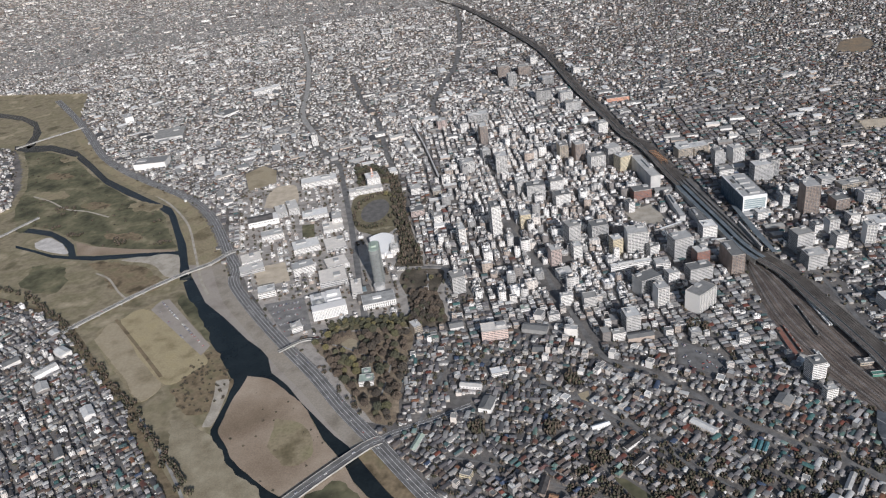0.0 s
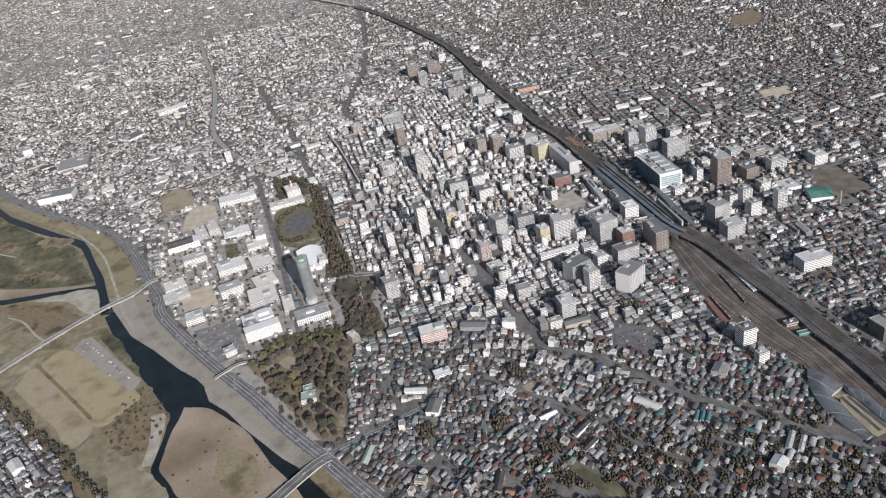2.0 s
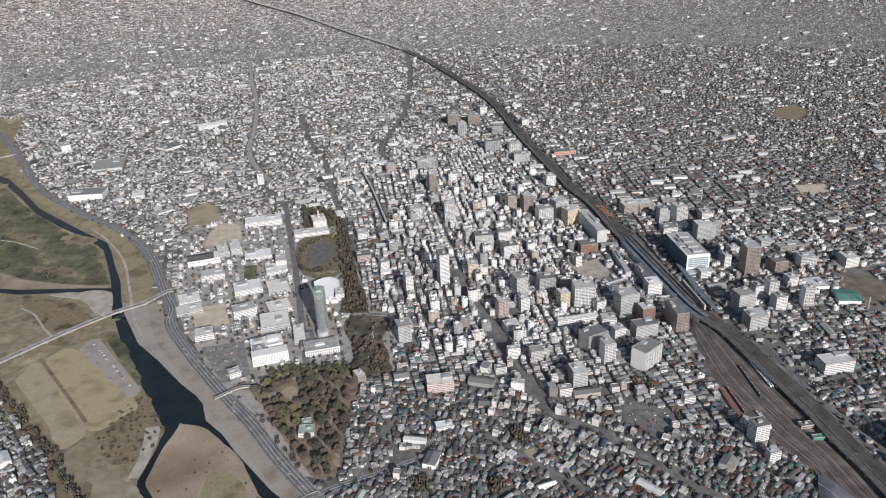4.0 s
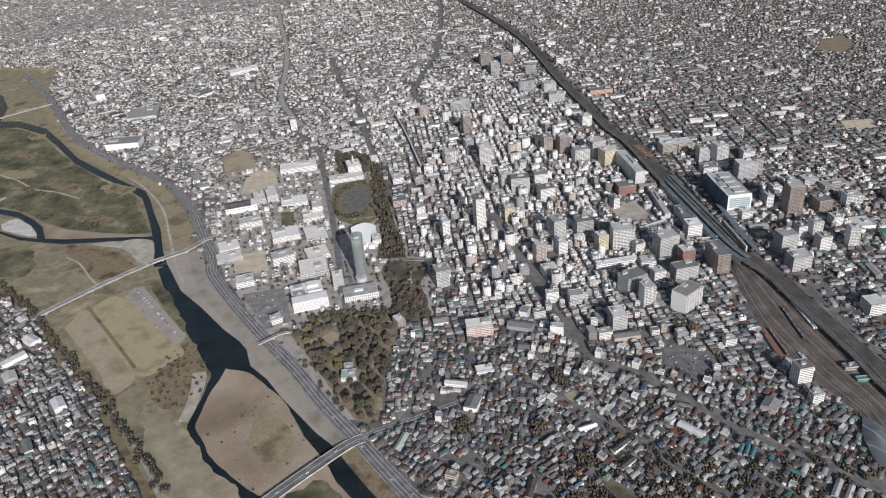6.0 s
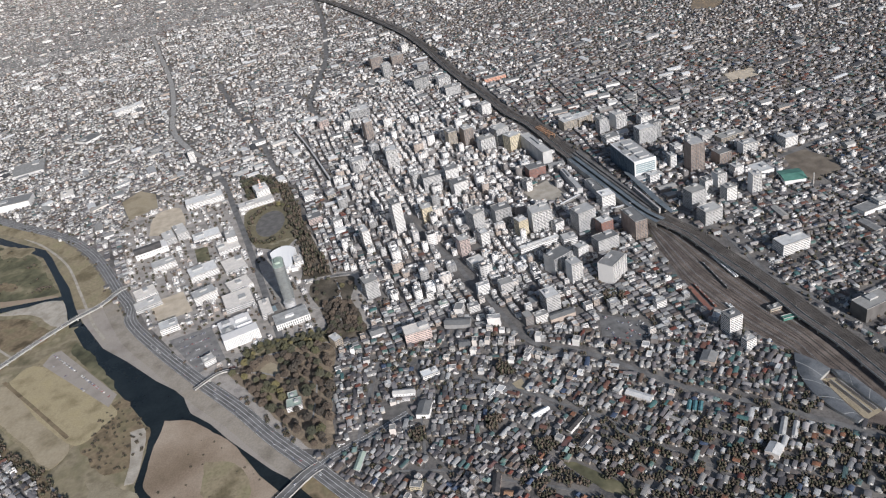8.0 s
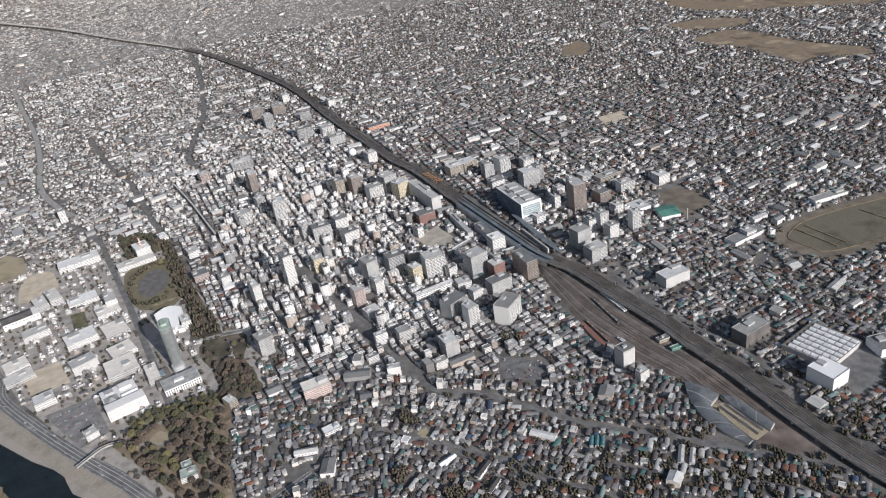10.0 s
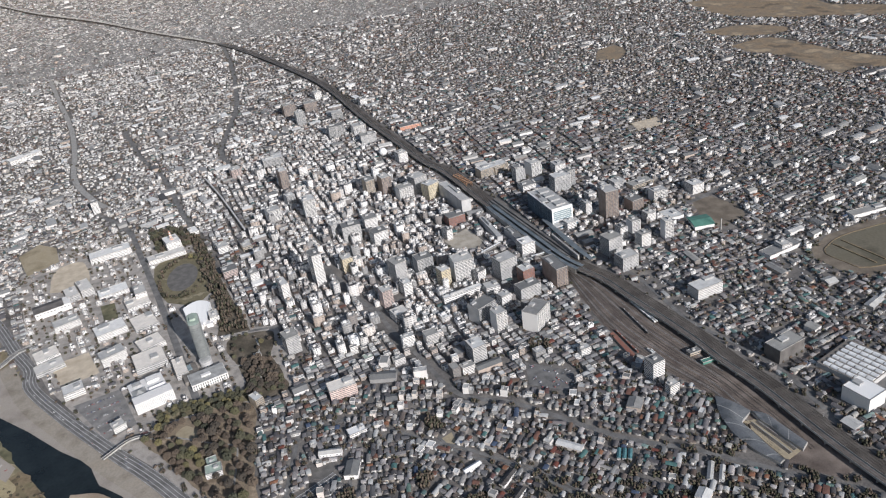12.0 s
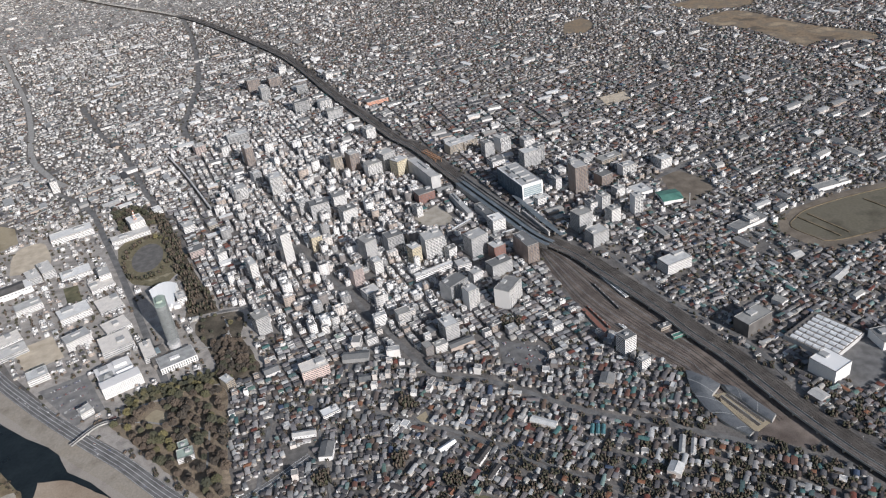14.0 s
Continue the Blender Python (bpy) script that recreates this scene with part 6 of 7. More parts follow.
def scatter(pts, count, lo, hi):
    """Low shrubs and small trees of the river plain."""
    c, p = cells(pts), np.array(pts)
    n = 0
    while n < count:
        x, y = rt.uniform(p[:, 0].min(), p[:, 0].max()), rt.uniform(p[:, 1].min(), p[:, 1].max())
        i, j = int((x - X0) / CELL) - c[0][0], int((y - Y0) / CELL) - c[0][1]
        if 0 <= i < c[2].shape[0] and 0 <= j < c[2].shape[1] and c[2][i, j]:
            s = rt.uniform(lo, hi)
            river_trees.append((x, y, rt.uniform(0, 360), s * 1.6, s * 1.6, s + LOW))
            n += 1


scatter(meadow, 90, 2, 5)
for _ in range(22):
    cx, cy = rt.uniform(-1500, -850), rt.uniform(1500, 2250)
    for _ in range(9):
        x, y, s = cx + rt.gauss(0, 14), cy + rt.gauss(0, 10), rt.uniform(4, 8)
        c = cells(meadow)
        i, j = int((x - X0) / CELL) - c[0][0], int((y - Y0) / CELL) - c[0][1]
        if 0 <= i < c[2].shape[0] and 0 <= j < c[2].shape[1] and c[2][i, j]:
            river_trees.append((x, y, rt.uniform(0, 360), s * 1.8, s * 1.8, s + LOW))
scatter(scrub, 90, 1.5, 4)
scatter(gravel_bar, 42, 1.0, 2.8)
for q in smooth_line(west_bank_trees, 9):
    for _ in range(1):
        s = rt.uniform(4, 8)
        river_trees.append((q.x + rt.uniform(-3, 14), q.y + rt.uniform(-6, 10), rt.uniform(0, 360), s * 1.5, s * 1.5, s - 2))

# ---- cars ----
CAR_BODY = Shape().box(-2.2, -0.85, 0.3, 2.2, 0.85, 0.95, 0.12).box(-1.7, -0.9, 0, -1.0, 0.9, 0.6).box(1.0, -0.9, 0, 1.7, 0.9, 0.6).mesh("body", M_CAR)
CAR_CABIN = Shape().box(-1.4, -0.75, 0.95, 1.2, 0.75, 1.5, 0.2).mesh("cabin", M_GLASS)
CAR_TOP = Shape().box(-1.1, -0.62, 1.45, 0.9, 0.62, 1.56, 0.03).mesh("car_roof", M_CAR)


def car(x, y, z, ang, label="small car parked on the lot"):
    c = thing("car", pose(x, y, z, 0, 0, ang), label, "car", "cars")
    part("body", CAR_BODY, None, c)
    part("cabin", CAR_CABIN, None, c)
    part("car_roof", CAR_TOP, None, c)


def rows_of_cars(a, b, step, z, turn, fill):
    a, b = Vector((*a, 0)), Vector((*b, 0))
    d = b - a
    ang = math.degrees(math.atan2(d.y, d.x))
    for i in range(int(d.length / step)):
        if rt.random() < fill:
            q = a + d.normalized() * (i * step)
            car(q.x, q.y, z, ang + turn)


rows_of_cars((-796, 1352), (-634, 1173), 6.5, LOW + 0.8, 90, 0.8)
rows_of_cars((-785, 1312), (-655, 1166), 9, LOW + 0.8, 90, 0.35)
for k in range(5):
    a, b = Vector(lot_civic[0]).lerp(Vector(lot_civic[3]), 0.12 + 0.18 * k), Vector(lot_civic[1]).lerp(Vector(lot_civic[2]), 0.12 + 0.18 * k)
    rows_of_cars(a.lerp(b, 0.08), a.lerp(b, 0.92), 3.0, 0.2, 90, 0.7)
for line_, half, z, share in ((smooth_line(highway, 12), 11, 0.35, 0.42), (smooth_line(bridge_low, 12), 6, 0.86, 0.5), (smooth_line(bridge_mid, 12), 3, 1.26, 0.3)):
    for i in range(len(line_) - 1):
        q, t = line_[i], line_[i + 1] - line_[i]
        if q.length < 2100 and rt.random() < share:
            n_ = Vector((-t.y, t.x, 0)).normalized()
            o_ = rt.choice((-0.7, -0.32, 0.32, 0.7)) * half
            car(q.x + n_.x * o_, q.y + n_.y * o_, z, math.degrees(math.atan2(t.y, t.x)), "car driving on the asphalt road")
for _ in range(40):
    x, y = rt.uniform(262, 334), rt.uniform(1030, 1115)
    if rt.random() < 0.9:
        car(x, y, 0.2, rt.choice((20, 110)))

# ---- fill-in town ----
# street directions, district by district: x, y, degrees
CENTRE = [(-60, 1700, 11), (100, 2200, 10), (-600, 1700, 19), (-500, 1300, 19), (300, 1600, 9), (150, 1250, 12), (700, 1500, 8), (600, 2000, 5), (1000, 1900, 10), (300, 1120, 12), (-80, 1250, 12)]
SOUTH = [(0, 1080, -15), (150, 950, -40), (250, 1020, -28), (400, 900, -40), (-80, 950, -10), (-100, 820, -42), (100, 780, -45), (350, 720, -40), (420, 820, -38), (200, 850, -45), (-20, 720, -45), (-160, 1020, 5)]
WEST = [(-900, 900, -48), (-750, 800, -50), (-1100, 1100, -38), (-1300, 1300, -25), (-1700, 2150, 25), (-1000, 2300, 30), (-1300, 2700, 38), (-800, 2700, 12), (-700, 2100, 22), (-1100, 2000, 42), (-1700, 3300, 30), (-2200, 4000, 28), (-3000, 3400, 25), (-3400, 3000, 20), (-1600, 4600, 15)]
NORTH = [(-300, 2700, 14), (-600, 3300, 18), (-200, 3500, 8), (300, 2700, 12), (700, 2700, 20), (500, 3400, 25), (1100, 3300, 6), (-1000, 4000, 12), (0, 4300, 25), (900, 4300, 15)]
EAST = [(760, 1150, 8), (780, 950, 15), (1000, 1500, 14), (1250, 1800, 20), (1300, 2600, 12), (1800, 2800, 25), (2000, 3800, 20), (1600, 2000, 4), (950, 1000, 20), (2900, 3300, 10), (2600, 4000, 15), (1500, 4600, 5)]
ANCHORS = CENTRE + SOUTH + WEST + NORTH + EAST
AN = np.array(ANCHORS, float)
SEEN = [(-960, 640), (-1050, 780), (-4500, 6300), (-4500, 6500), (3600, 6500), (3600, 3650), (780, 560), (-960, 560)]
VIEW = np.zeros((NX, NY), bool)
keep_clear(SEEN, VIEW)


CIVIC = np.zeros((NX, NY), bool)
keep_clear(civic, CIVIC)


def town_share(x, y):
    """How much of the fill-in here is flat-roofed town building rather than house."""
    if CIVIC[int((x - X0) / CELL), int((y - Y0) / CELL)]:
        return 0.95
    core = max(0.0, 1 - math.hypot((x - 60) / 330, (y - 1680) / 560) ** 2)
    east = max(0.0, 1 - math.hypot((x - 720) / 260, (y - 1650) / 330) ** 2)
    north = max(0.0, 1 - math.hypot((x + 150) / 420, (y - 2300) / 500) ** 2)
    mid = max(0.0, 1 - math.hypot((x - 220) / 270, (y - 1140) / 210) ** 2)
    return min(0.92, 0.38 * mid + (0.03 if y < 1100 else 0.035 if x > 560 else 0.09) + 0.66 * core ** 0.5 + 0.35 * east + 0.35 * north)


houses, blocks, sheds, copses, big_blocks = [], [], [], [], []
rh = random.Random(11)
order = []
for k, (ax_, ay_, ang) in enumerate(ANCHORS):
    a = radians(ang)
    c, s = math.cos(a), math.sin(a)
    far = math.hypot(ax_, ay_) > 2800
    R_ = 950 if far else 560
    in_town = k < len(CENTRE)
    turned = 0.8 if len(CENTRE) <= k < len(CENTRE) + len(SOUTH) else 0.4
    # in the centre narrow deep plots line long parallel streets; elsewhere small plots in rows
    v, row = -R_, 0
    pu, pv, lane, run = (12.6, 9.2, 5.5, 7) if in_town else (13.0, 13.0, 5.0, 8) if far else (10.2, 10.4, 4.0, 6)
    jit = 0.8 if in_town else 1.6
    if in_town:
        u, col = -R_, 0
        while u < R_:
            v, m = -R_, 0
            while v < R_:
                dv = pv * rh.uniform(0.7, 1.5)
                uu = u + rh.uniform(-1.2, 1.2)
                order.append((ax_ + uu * c - (v + dv / 2) * s, ay_ + uu * s + (v + dv / 2) * c, ang + rh.uniform(-3, 3), k, dv - 0.8))
                m += 1
                v += dv + (lane * 0.8 if m % run == 0 else 0)
            col += 1
            u += pu * rh.uniform(0.9, 1.15) + (lane if col % 4 == 0 else 1.6 if col % 2 == 0 else 0.3)
    else:
        while v < R_:
            u, m = -R_, 0
            while u < R_:
                x, y = ax_ + u * c - v * s + rh.uniform(-jit, jit), ay_ + u * s + v * c + rh.uniform(-jit, jit)
                if math.hypot(x, y) < 4950:
                    order.append((x, y, ang + (90 if rh.random() < turned else 0) + rh.uniform(-7, 7), k, 0))
                m += 1
                u += pu * rh.uniform(0.88, 1.15) + (lane if m % run == 0 else 0)
            row += 1
            v += pv + (lane if row % 2 == 0 else 0)
oxy = np.array([(o[0], o[1]) for o in order])
near_anchor = np.zeros(len(order), int)
for lo in range(0, len(order), 20000):
    d2 = ((oxy[lo:lo + 20000, None] - AN[None, :, :2]) ** 2).sum(-1)
    near_anchor[lo:lo + 20000] = d2.argmin(1)
for (x, y, ang, k, plot), na in zip(order, near_anchor):
    if na != k:
        continue
    i, j = int((x - X0) / CELL), int((y - Y0) / CELL)
    if not (0 <= i < NX and 0 <= j < NY) or not VIEW[i, j] or TAKEN[i, j]:
        continue
    dist = math.hypot(x, y)
    ts = town_share(x, y)
    patch = noise.noise(Vector((x / 160, y / 160, 3.1))) + 0.5 * noise.noise(Vector((x / 50, y / 50, 7.7)))
    lush = (0.62 if x > 820 and y < 2400 else 0.45 if x > 560 and y < 4000 else 0.62 if x > 60 and y < 860 else 0.24 if dist < 1500 else 0.24) if ts < 0.4 else 0.04
    if rh.random() < 0.07 + (0.26 if patch > 0.45 and ts < 0.4 else 0):
        if rh.random() < 0.45:
            copses.append((x, y, rh.uniform(0, 360), rh.uniform(6, 11), rh.uniform(6, 11), rh.uniform(3, 6.5)))
        continue
    if 590 < x < 930 and 960 < y < 1460 and patch > 0.1 and rh.random() < 0.6:
        continue
    if rh.random() < lush:
        copses.append((x + rh.uniform(-5, 5), y + rh.uniform(-5, 5), rh.uniform(0, 360), rh.uniform(5, 10), rh.uniform(5, 10), rh.uniform(4, 7.5)))
        if rh.random() < (0.55 if x > 60 and y < 830 else 0.3):
            if x > 60 and y < 830:
                copses.append((x + rh.uniform(-4, 4), y + rh.uniform(-4, 4), rh.uniform(0, 360), rh.uniform(9, 15), rh.uniform(9, 15), rh.uniform(5, 9)))
            continue
    if ts > 0.42 and ts < 0.94 and rh.random() < 0.085:
        w, d, h = rh.uniform(12, 26), rh.uniform(12, 24), rh.choice((7, 10, 10, 13, 16, 16, 20, 24, 28))
        corners = footprint(x, y, ang, w, d)
        if not any(is_taken(*q) for q in corners):
            big_blocks.append((*np.mean(corners, 0), ang, w, d, h))
            keep_clear(corners)
        continue
    if rh.random() < (0.004 if dist < 1400 else 0.012 if dist < 1800 or x > 560 else 0.02) and ts < 0.6:
        w, d, h = rh.uniform(20, 48), rh.uniform(13, 24), rh.uniform(6, 10)
        corners = footprint(x, y, ang, w, d)
        if not any(is_taken(*q) for q in corners):
            sheds.append((*np.mean(corners, 0), ang, w, d, h))
            keep_clear(corners)
        continue
    town = rh.random() < ts
    if town:
        w, d = (rh.uniform(8.5, 13), plot * rh.uniform(0.8, 1.0)) if plot else (rh.uniform(8, 13), rh.uniform(8, 12))
        h = rh.choice((3.6, 6.5, 6.5, 7, 9.5, 10, 12)) if ts < 0.5 or rh.random() < 0.86 else rh.choice((13, 13, 16, 19, 22))
        if ts > 0.94:
            h = rh.choice((3.5, 4, 6.5, 7))
            if rh.random() < 0.35:
                copses.append((x, y, rh.uniform(0, 360), rh.uniform(6, 11), rh.uniform(6, 11), rh.uniform(4, 7)))
                continue
            if rh.random() < 0.6:
                continue
    else:
        k_ = rh.choice((0.7, 0.85, 1.0, 1.3, 1.6, 2.0)) if rh.random() < 0.6 else 1.0
        w, d, h = rh.uniform(7.2, 10.4) * k_, rh.uniform(5.2, 7.9), rh.choice((3.0, 4.6, 5.0, 5.2, 5.4))
        if plot:
            w, d = rh.uniform(9, 13), min(plot, 9)
    ca, sa = math.cos(radians(ang)), math.sin(radians(ang))
    if any(is_taken(x + u * w * 0.48 * ca - v * d * 0.48 * sa, y + u * w * 0.48 * sa + v * d * 0.48 * ca) for u, v in ((1, 1), (1, -1), (-1, 1), (-1, -1))):
        continue
    (blocks if town else houses).append((x, y, ang, w, d, h))


def place(verts, x, y, ang, w, d, zs):
    """Stacks copies of a unit template: verts holds (u, v, k) with k the index of the height in zs."""
    t = np.array(verts, float)
    a = np.radians(ang)[:, None]
    u, v = t[None, :, 0] * w[:, None], t[None, :, 1] * d[:, None]
    z = zs[:, t[:, 2].astype(int)] + t[None, :, 3]
    return np.stack([x[:, None] + u * np.cos(a) - v * np.sin(a), y[:, None] + u * np.sin(a) + v * np.cos(a), z], -1)


def stuff(name, kinds, label, category, materials):
    """One mesh from many copies of templates. kinds: (template verts, faces, face materials, rows)."""
    V, F, MI, o = [], [], [], 0
    for verts, faces, mi, rows, zs in kinds:
        r = np.array(rows, float)
        if not len(r):
            continue
        p = place(verts, r[:, 0], r[:, 1], r[:, 2], r[:, 3], r[:, 4], zs(r))
        p[:, :, 2] += np.interp(np.hypot(r[:, 0], r[:, 1]), [4350, 4960], [0, 420])[:, None]
        n, k = p.shape[:2]
        V.append(p.reshape(-1, 3))
        base = o + np.arange(n)[:, None] * k
        for f, m in zip(faces, mi):
            F.append((base + np.array(f)[None, :], m))
        o += n * k
    verts = np.concatenate(V)
    loops = np.concatenate([f.reshape(-1) for f, _ in F]).astype(np.int32)
    counts = np.concatenate([np.full(len(f), f.shape[1]) for f, _ in F]).astype(np.int32)
    starts = np.concatenate([[0], np.cumsum(counts)[:-1]]).astype(np.int32)
    mats = np.concatenate([np.full(len(f), m) for f, m in F]).astype(np.int32)
    me = bpy.data.meshes.new(name)
    me.vertices.add(len(verts))
    me.vertices.foreach_set("co", verts.astype(np.float32).reshape(-1))
    me.loops.add(len(loops))
    me.loops.foreach_set("vertex_index", loops)
    me.polygons.add(len(counts))
    me.polygons.foreach_set("loop_start", starts)
    for m in materials:
        me.materials.append(m)
    me.polygons.foreach_set("material_index", mats)
    me.update(calc_edges=True)
    return tagged(new(name, me), label, category, kind="stuff")


H = 0.5
WALL_V = [(-H, -H, 0, 0), (H, -H, 0, 0), (H, H, 0, 0), (-H, H, 0, 0), (-H, -H, 1, 0), (H, -H, 1, 0), (H, H, 1, 0), (-H, H, 1, 0)]
WALL_F = [(0, 1, 5, 4), (1, 2, 6, 5), (2, 3, 7, 6), (3, 0, 4, 7)]
E_ = 0.57
GABLE_V = WALL_V + [(-H, 0, 2, -0.1), (H, 0, 2, -0.1)] + [(-E_, -E_, 1, -0.25), (E_, -E_, 1, -0.25), (E_, E_, 1, -0.25), (-E_, E_, 1, -0.25), (-E_, 0, 2, 0.1), (E_, 0, 2, 0.1)] + \
    [(-0.32, -0.503, 3, -0.9), (-0.08, -0.503, 3, -0.9), (-0.08, -0.503, 3, 0.5), (-0.32, -0.503, 3, 0.5), (0.1, -0.503, 3, -0.9), (0.36, -0.503, 3, -0.9), (0.36, -0.503, 3, 0.5), (0.1, -0.503, 3, 0.5)]
GABLE_F = WALL_F + [(4, 7, 8), (6, 5, 9), (10, 11, 15, 14), (12, 13, 14, 15), (16, 17, 18, 19), (20, 21, 22, 23)]
GABLE_M = [0] * 6 + [1] * 2 + [2] * 2
HIP_V = WALL_V + [(-E_, -E_, 1, -0.25), (E_, -E_, 1, -0.25), (E_, E_, 1, -0.25), (-E_, E_, 1, -0.25), (-0.2, 0, 2, 0), (0.2, 0, 2, 0)] + GABLE_V[16:]
HIP_F = WALL_F + [(8, 9, 13, 12), (10, 11, 12, 13), (9, 10, 13), (11, 8, 12), (14, 15, 16, 17), (18, 19, 20, 21)]
HIP_M = [0] * 4 + [1] * 4 + [2] * 2
FLAT_V = WALL_V + [(-0.46, -0.46, 1, -0.5), (0.46, -0.46, 1, -0.5), (0.46, 0.46, 1, -0.5), (-0.46, 0.46, 1, -0.5)] + [(u * 0.46, v * 0.46, 1, 0) for u, v in ((-1, -1), (1, -1), (1, 1), (-1, 1))] + \
    [(-0.3, 0.05, 1, -0.5), (0.1, 0.05, 1, -0.5), (0.1, 0.38, 1, -0.5), (-0.3, 0.38, 1, -0.5), (-0.3, 0.05, 2, 0), (0.1, 0.05, 2, 0), (0.1, 0.38, 2, 0), (-0.3, 0.38, 2, 0)]
FLAT_F = WALL_F + [(4, 5, 13, 12), (5, 6, 14, 13), (6, 7, 15, 14), (7, 4, 12, 15), (12, 13, 9, 8), (13, 14, 10, 9), (14, 15, 11, 10), (15, 12, 8, 11)] + [(8, 9, 10, 11)] + \
    [(16, 17, 21, 20), (17, 18, 22, 21), (18, 19, 23, 22), (19, 16, 20, 23), (20, 21, 22, 23)]
for bx0, by0, bx1, by1 in ((0.18, -0.3, 0.36, -0.08), (-0.36, -0.34, -0.12, -0.22), (0.22, 0.16, 0.4, 0.3)):
    o = len(FLAT_V)
    FLAT_V += [(bx0, by0, 1, -0.5), (bx1, by0, 1, -0.5), (bx1, by1, 1, -0.5), (bx0, by1, 1, -0.5), (bx0, by0, 1, 0.9), (bx1, by0, 1, 0.9), (bx1, by1, 1, 0.9), (bx0, by1, 1, 0.9)]
    FLAT_F += [(o, o + 1, o + 5, o + 4), (o + 1, o + 2, o + 6, o + 5), (o + 2, o + 3, o + 7, o + 6), (o + 3, o, o + 4, o + 7), (o + 4, o + 5, o + 6, o + 7)]
# the deck is its own island, so that its colour differs from the walls
FLAT_F[12] = tuple(range(len(FLAT_V), len(FLAT_V) + 4))
FLAT_V = FLAT_V + FLAT_V[8:12]
FLAT_M = [0] * 12 + [1] + [0] * 5 + [1] * (len(FLAT_F) - 18)
BANDS = {}
for nf in (2, 3, 4, 6):
    v_, f_ = [], []
    for i in range(nf):
        o = len(v_)
        k = 3 + i
        for a0, a1 in ((-0.43, -0.22), (-0.12, 0.09), (0.2, 0.42)):
            v_ += [(a0, -0.505, k, -0.6), (a1, -0.505, k, -0.6), (a1, -0.505, k, 0.5), (a0, -0.505, k, 0.5)]
        for a0, a1 in ((0.4, 0.12), (-0.1, -0.38)):
            v_ += [(-0.505, a0, k, -0.6), (-0.505, a1, k, -0.6), (-0.505, a1, k, 0.5), (-0.505, a0, k, 0.5)]
        f_ += [(o + 4 * n_, o + 4 * n_ + 1, o + 4 * n_ + 2, o + 4 * n_ + 3) for n_ in range(5)]
    BANDS[nf] = (v_, f_)


def house_z(r):
    return np.stack([np.full(len(r), -0.3), r[:, 5], r[:, 5] + np.minimum(r[:, 4], r[:, 3]) * 0.26, r[:, 5] * 0.62], -1)


def block_z(nf):
    return lambda r: np.stack([np.full(len(r), -0.3), r[:, 5], r[:, 5] + 2.4] + [r[:, 5] * (i + 0.6) / nf for i in range(nf)], -1)


def rank(r):
    return math.hypot(r[0] - 60, r[1] - 700)


# roofs of the far suburbs on the rising ground
for _ in range(66000):
    a, r = radians(rh.uniform(42, 140)), rh.uniform(4330, 4950)
    houses.append((r * math.cos(a), r * math.sin(a), rh.choice((8, 15, 25, -70)) + rh.uniform(-6, 6), rh.uniform(9, 18), rh.uniform(5, 8), rh.uniform(2.6, 5.0)))
houses.sort(key=rank)
blocks += big_blocks
blocks.sort(key=rank)
near_houses, houses = houses[:300], houses[300:]
near_blocks, blocks = blocks[:220], blocks[220:]


# lower wings that turn many houses into an L, small outbuildings and parked cars beside them
wings, outbuildings, parked = [], [], []
rw = random.Random(23)
for x, y, ang, w, d, h in near_houses + houses:
    if math.hypot(x, y) > 2400:
        continue
    ca, sa = math.cos(radians(ang)), math.sin(radians(ang))
    if rw.random() < 0.5 and math.hypot(x, y) > 900:
        u, v = rw.choice((-0.22, 0.22)) * w, rw.choice((-0.6, 0.6)) * d
        wings.append((x + u * ca - v * sa, y + u * sa + v * ca, ang + 90, d * 0.75, w * rw.uniform(0.38, 0.5), max(2.6, h - rw.choice((0, 1.8, 2.2)))))
    if math.hypot(x, y) < 2000:
        u, v = rw.uniform(-0.5, 0.5) * w, -rw.choice((-1, 1)) * (d / 2 + rw.uniform(1.4, 2.4))
        q = (x + u * ca - v * sa, y + u * sa + v * ca)
        if not is_taken(*q):
            if rw.random() < 0.42:
                parked.append((*q, ang + rw.choice((0, 90)), 4.3, 1.75, 1.5))
            elif rw.random() < 0.5:
                outbuildings.append((*q, ang, rw.uniform(2, 4.5), rw.uniform(2, 3), rw.uniform(2.1, 2.9)))


for _ in range(900):
    x, y = rw.uniform(600, 920), rw.uniform(960, 1450)
    patch = noise.noise(Vector((x / 160, y / 160, 3.1))) + 0.5 * noise.noise(Vector((x / 50, y / 50, 7.7)))
    if patch > 0.14 and not is_taken(x, y):
        parked.append((x, y, rw.choice((8, 98)), 4.3, 1.75, 1.5))


def coloured(h):
    return rh.random() < (0.36 if h[0] > 120 and h[1] < 980 else 0.24 if h[1] < 1250 else 0.08)


gab, hip, cgab, chip, pale_g, pale_h = [], [], [], [], [], []
for h in houses + wings:
    col = coloured(h)
    far_out = math.hypot(h[0], h[1]) > 4300
    # pale share beyond y 1500 and far out imitates haze; nearer roofs are pale
    if rh.random() < ((0.28 if h[0] < -900 else 0.4 if h[0] < 500 else 0.16) if far_out else 0.4 if h[0] < -700 and h[1] < 1300 else 0.42 if 980 < h[1] < 1500 and 0 < h[0] < 520 else 0.24 if h[1] < 1500 else min(0.5, max(0.06, (-h[0] + 350 - 0.25 * abs(h[1] - 2300)) / 1100))):
        (pale_g if rh.random() < 0.55 else pale_h).append(h)
        continue
    (((cgab if rh.random() < 0.5 else chip) if col else (gab if rh.random() < 0.55 else hip))).append(h)
by_floor = {2: [], 3: [], 4: [], 6: []}
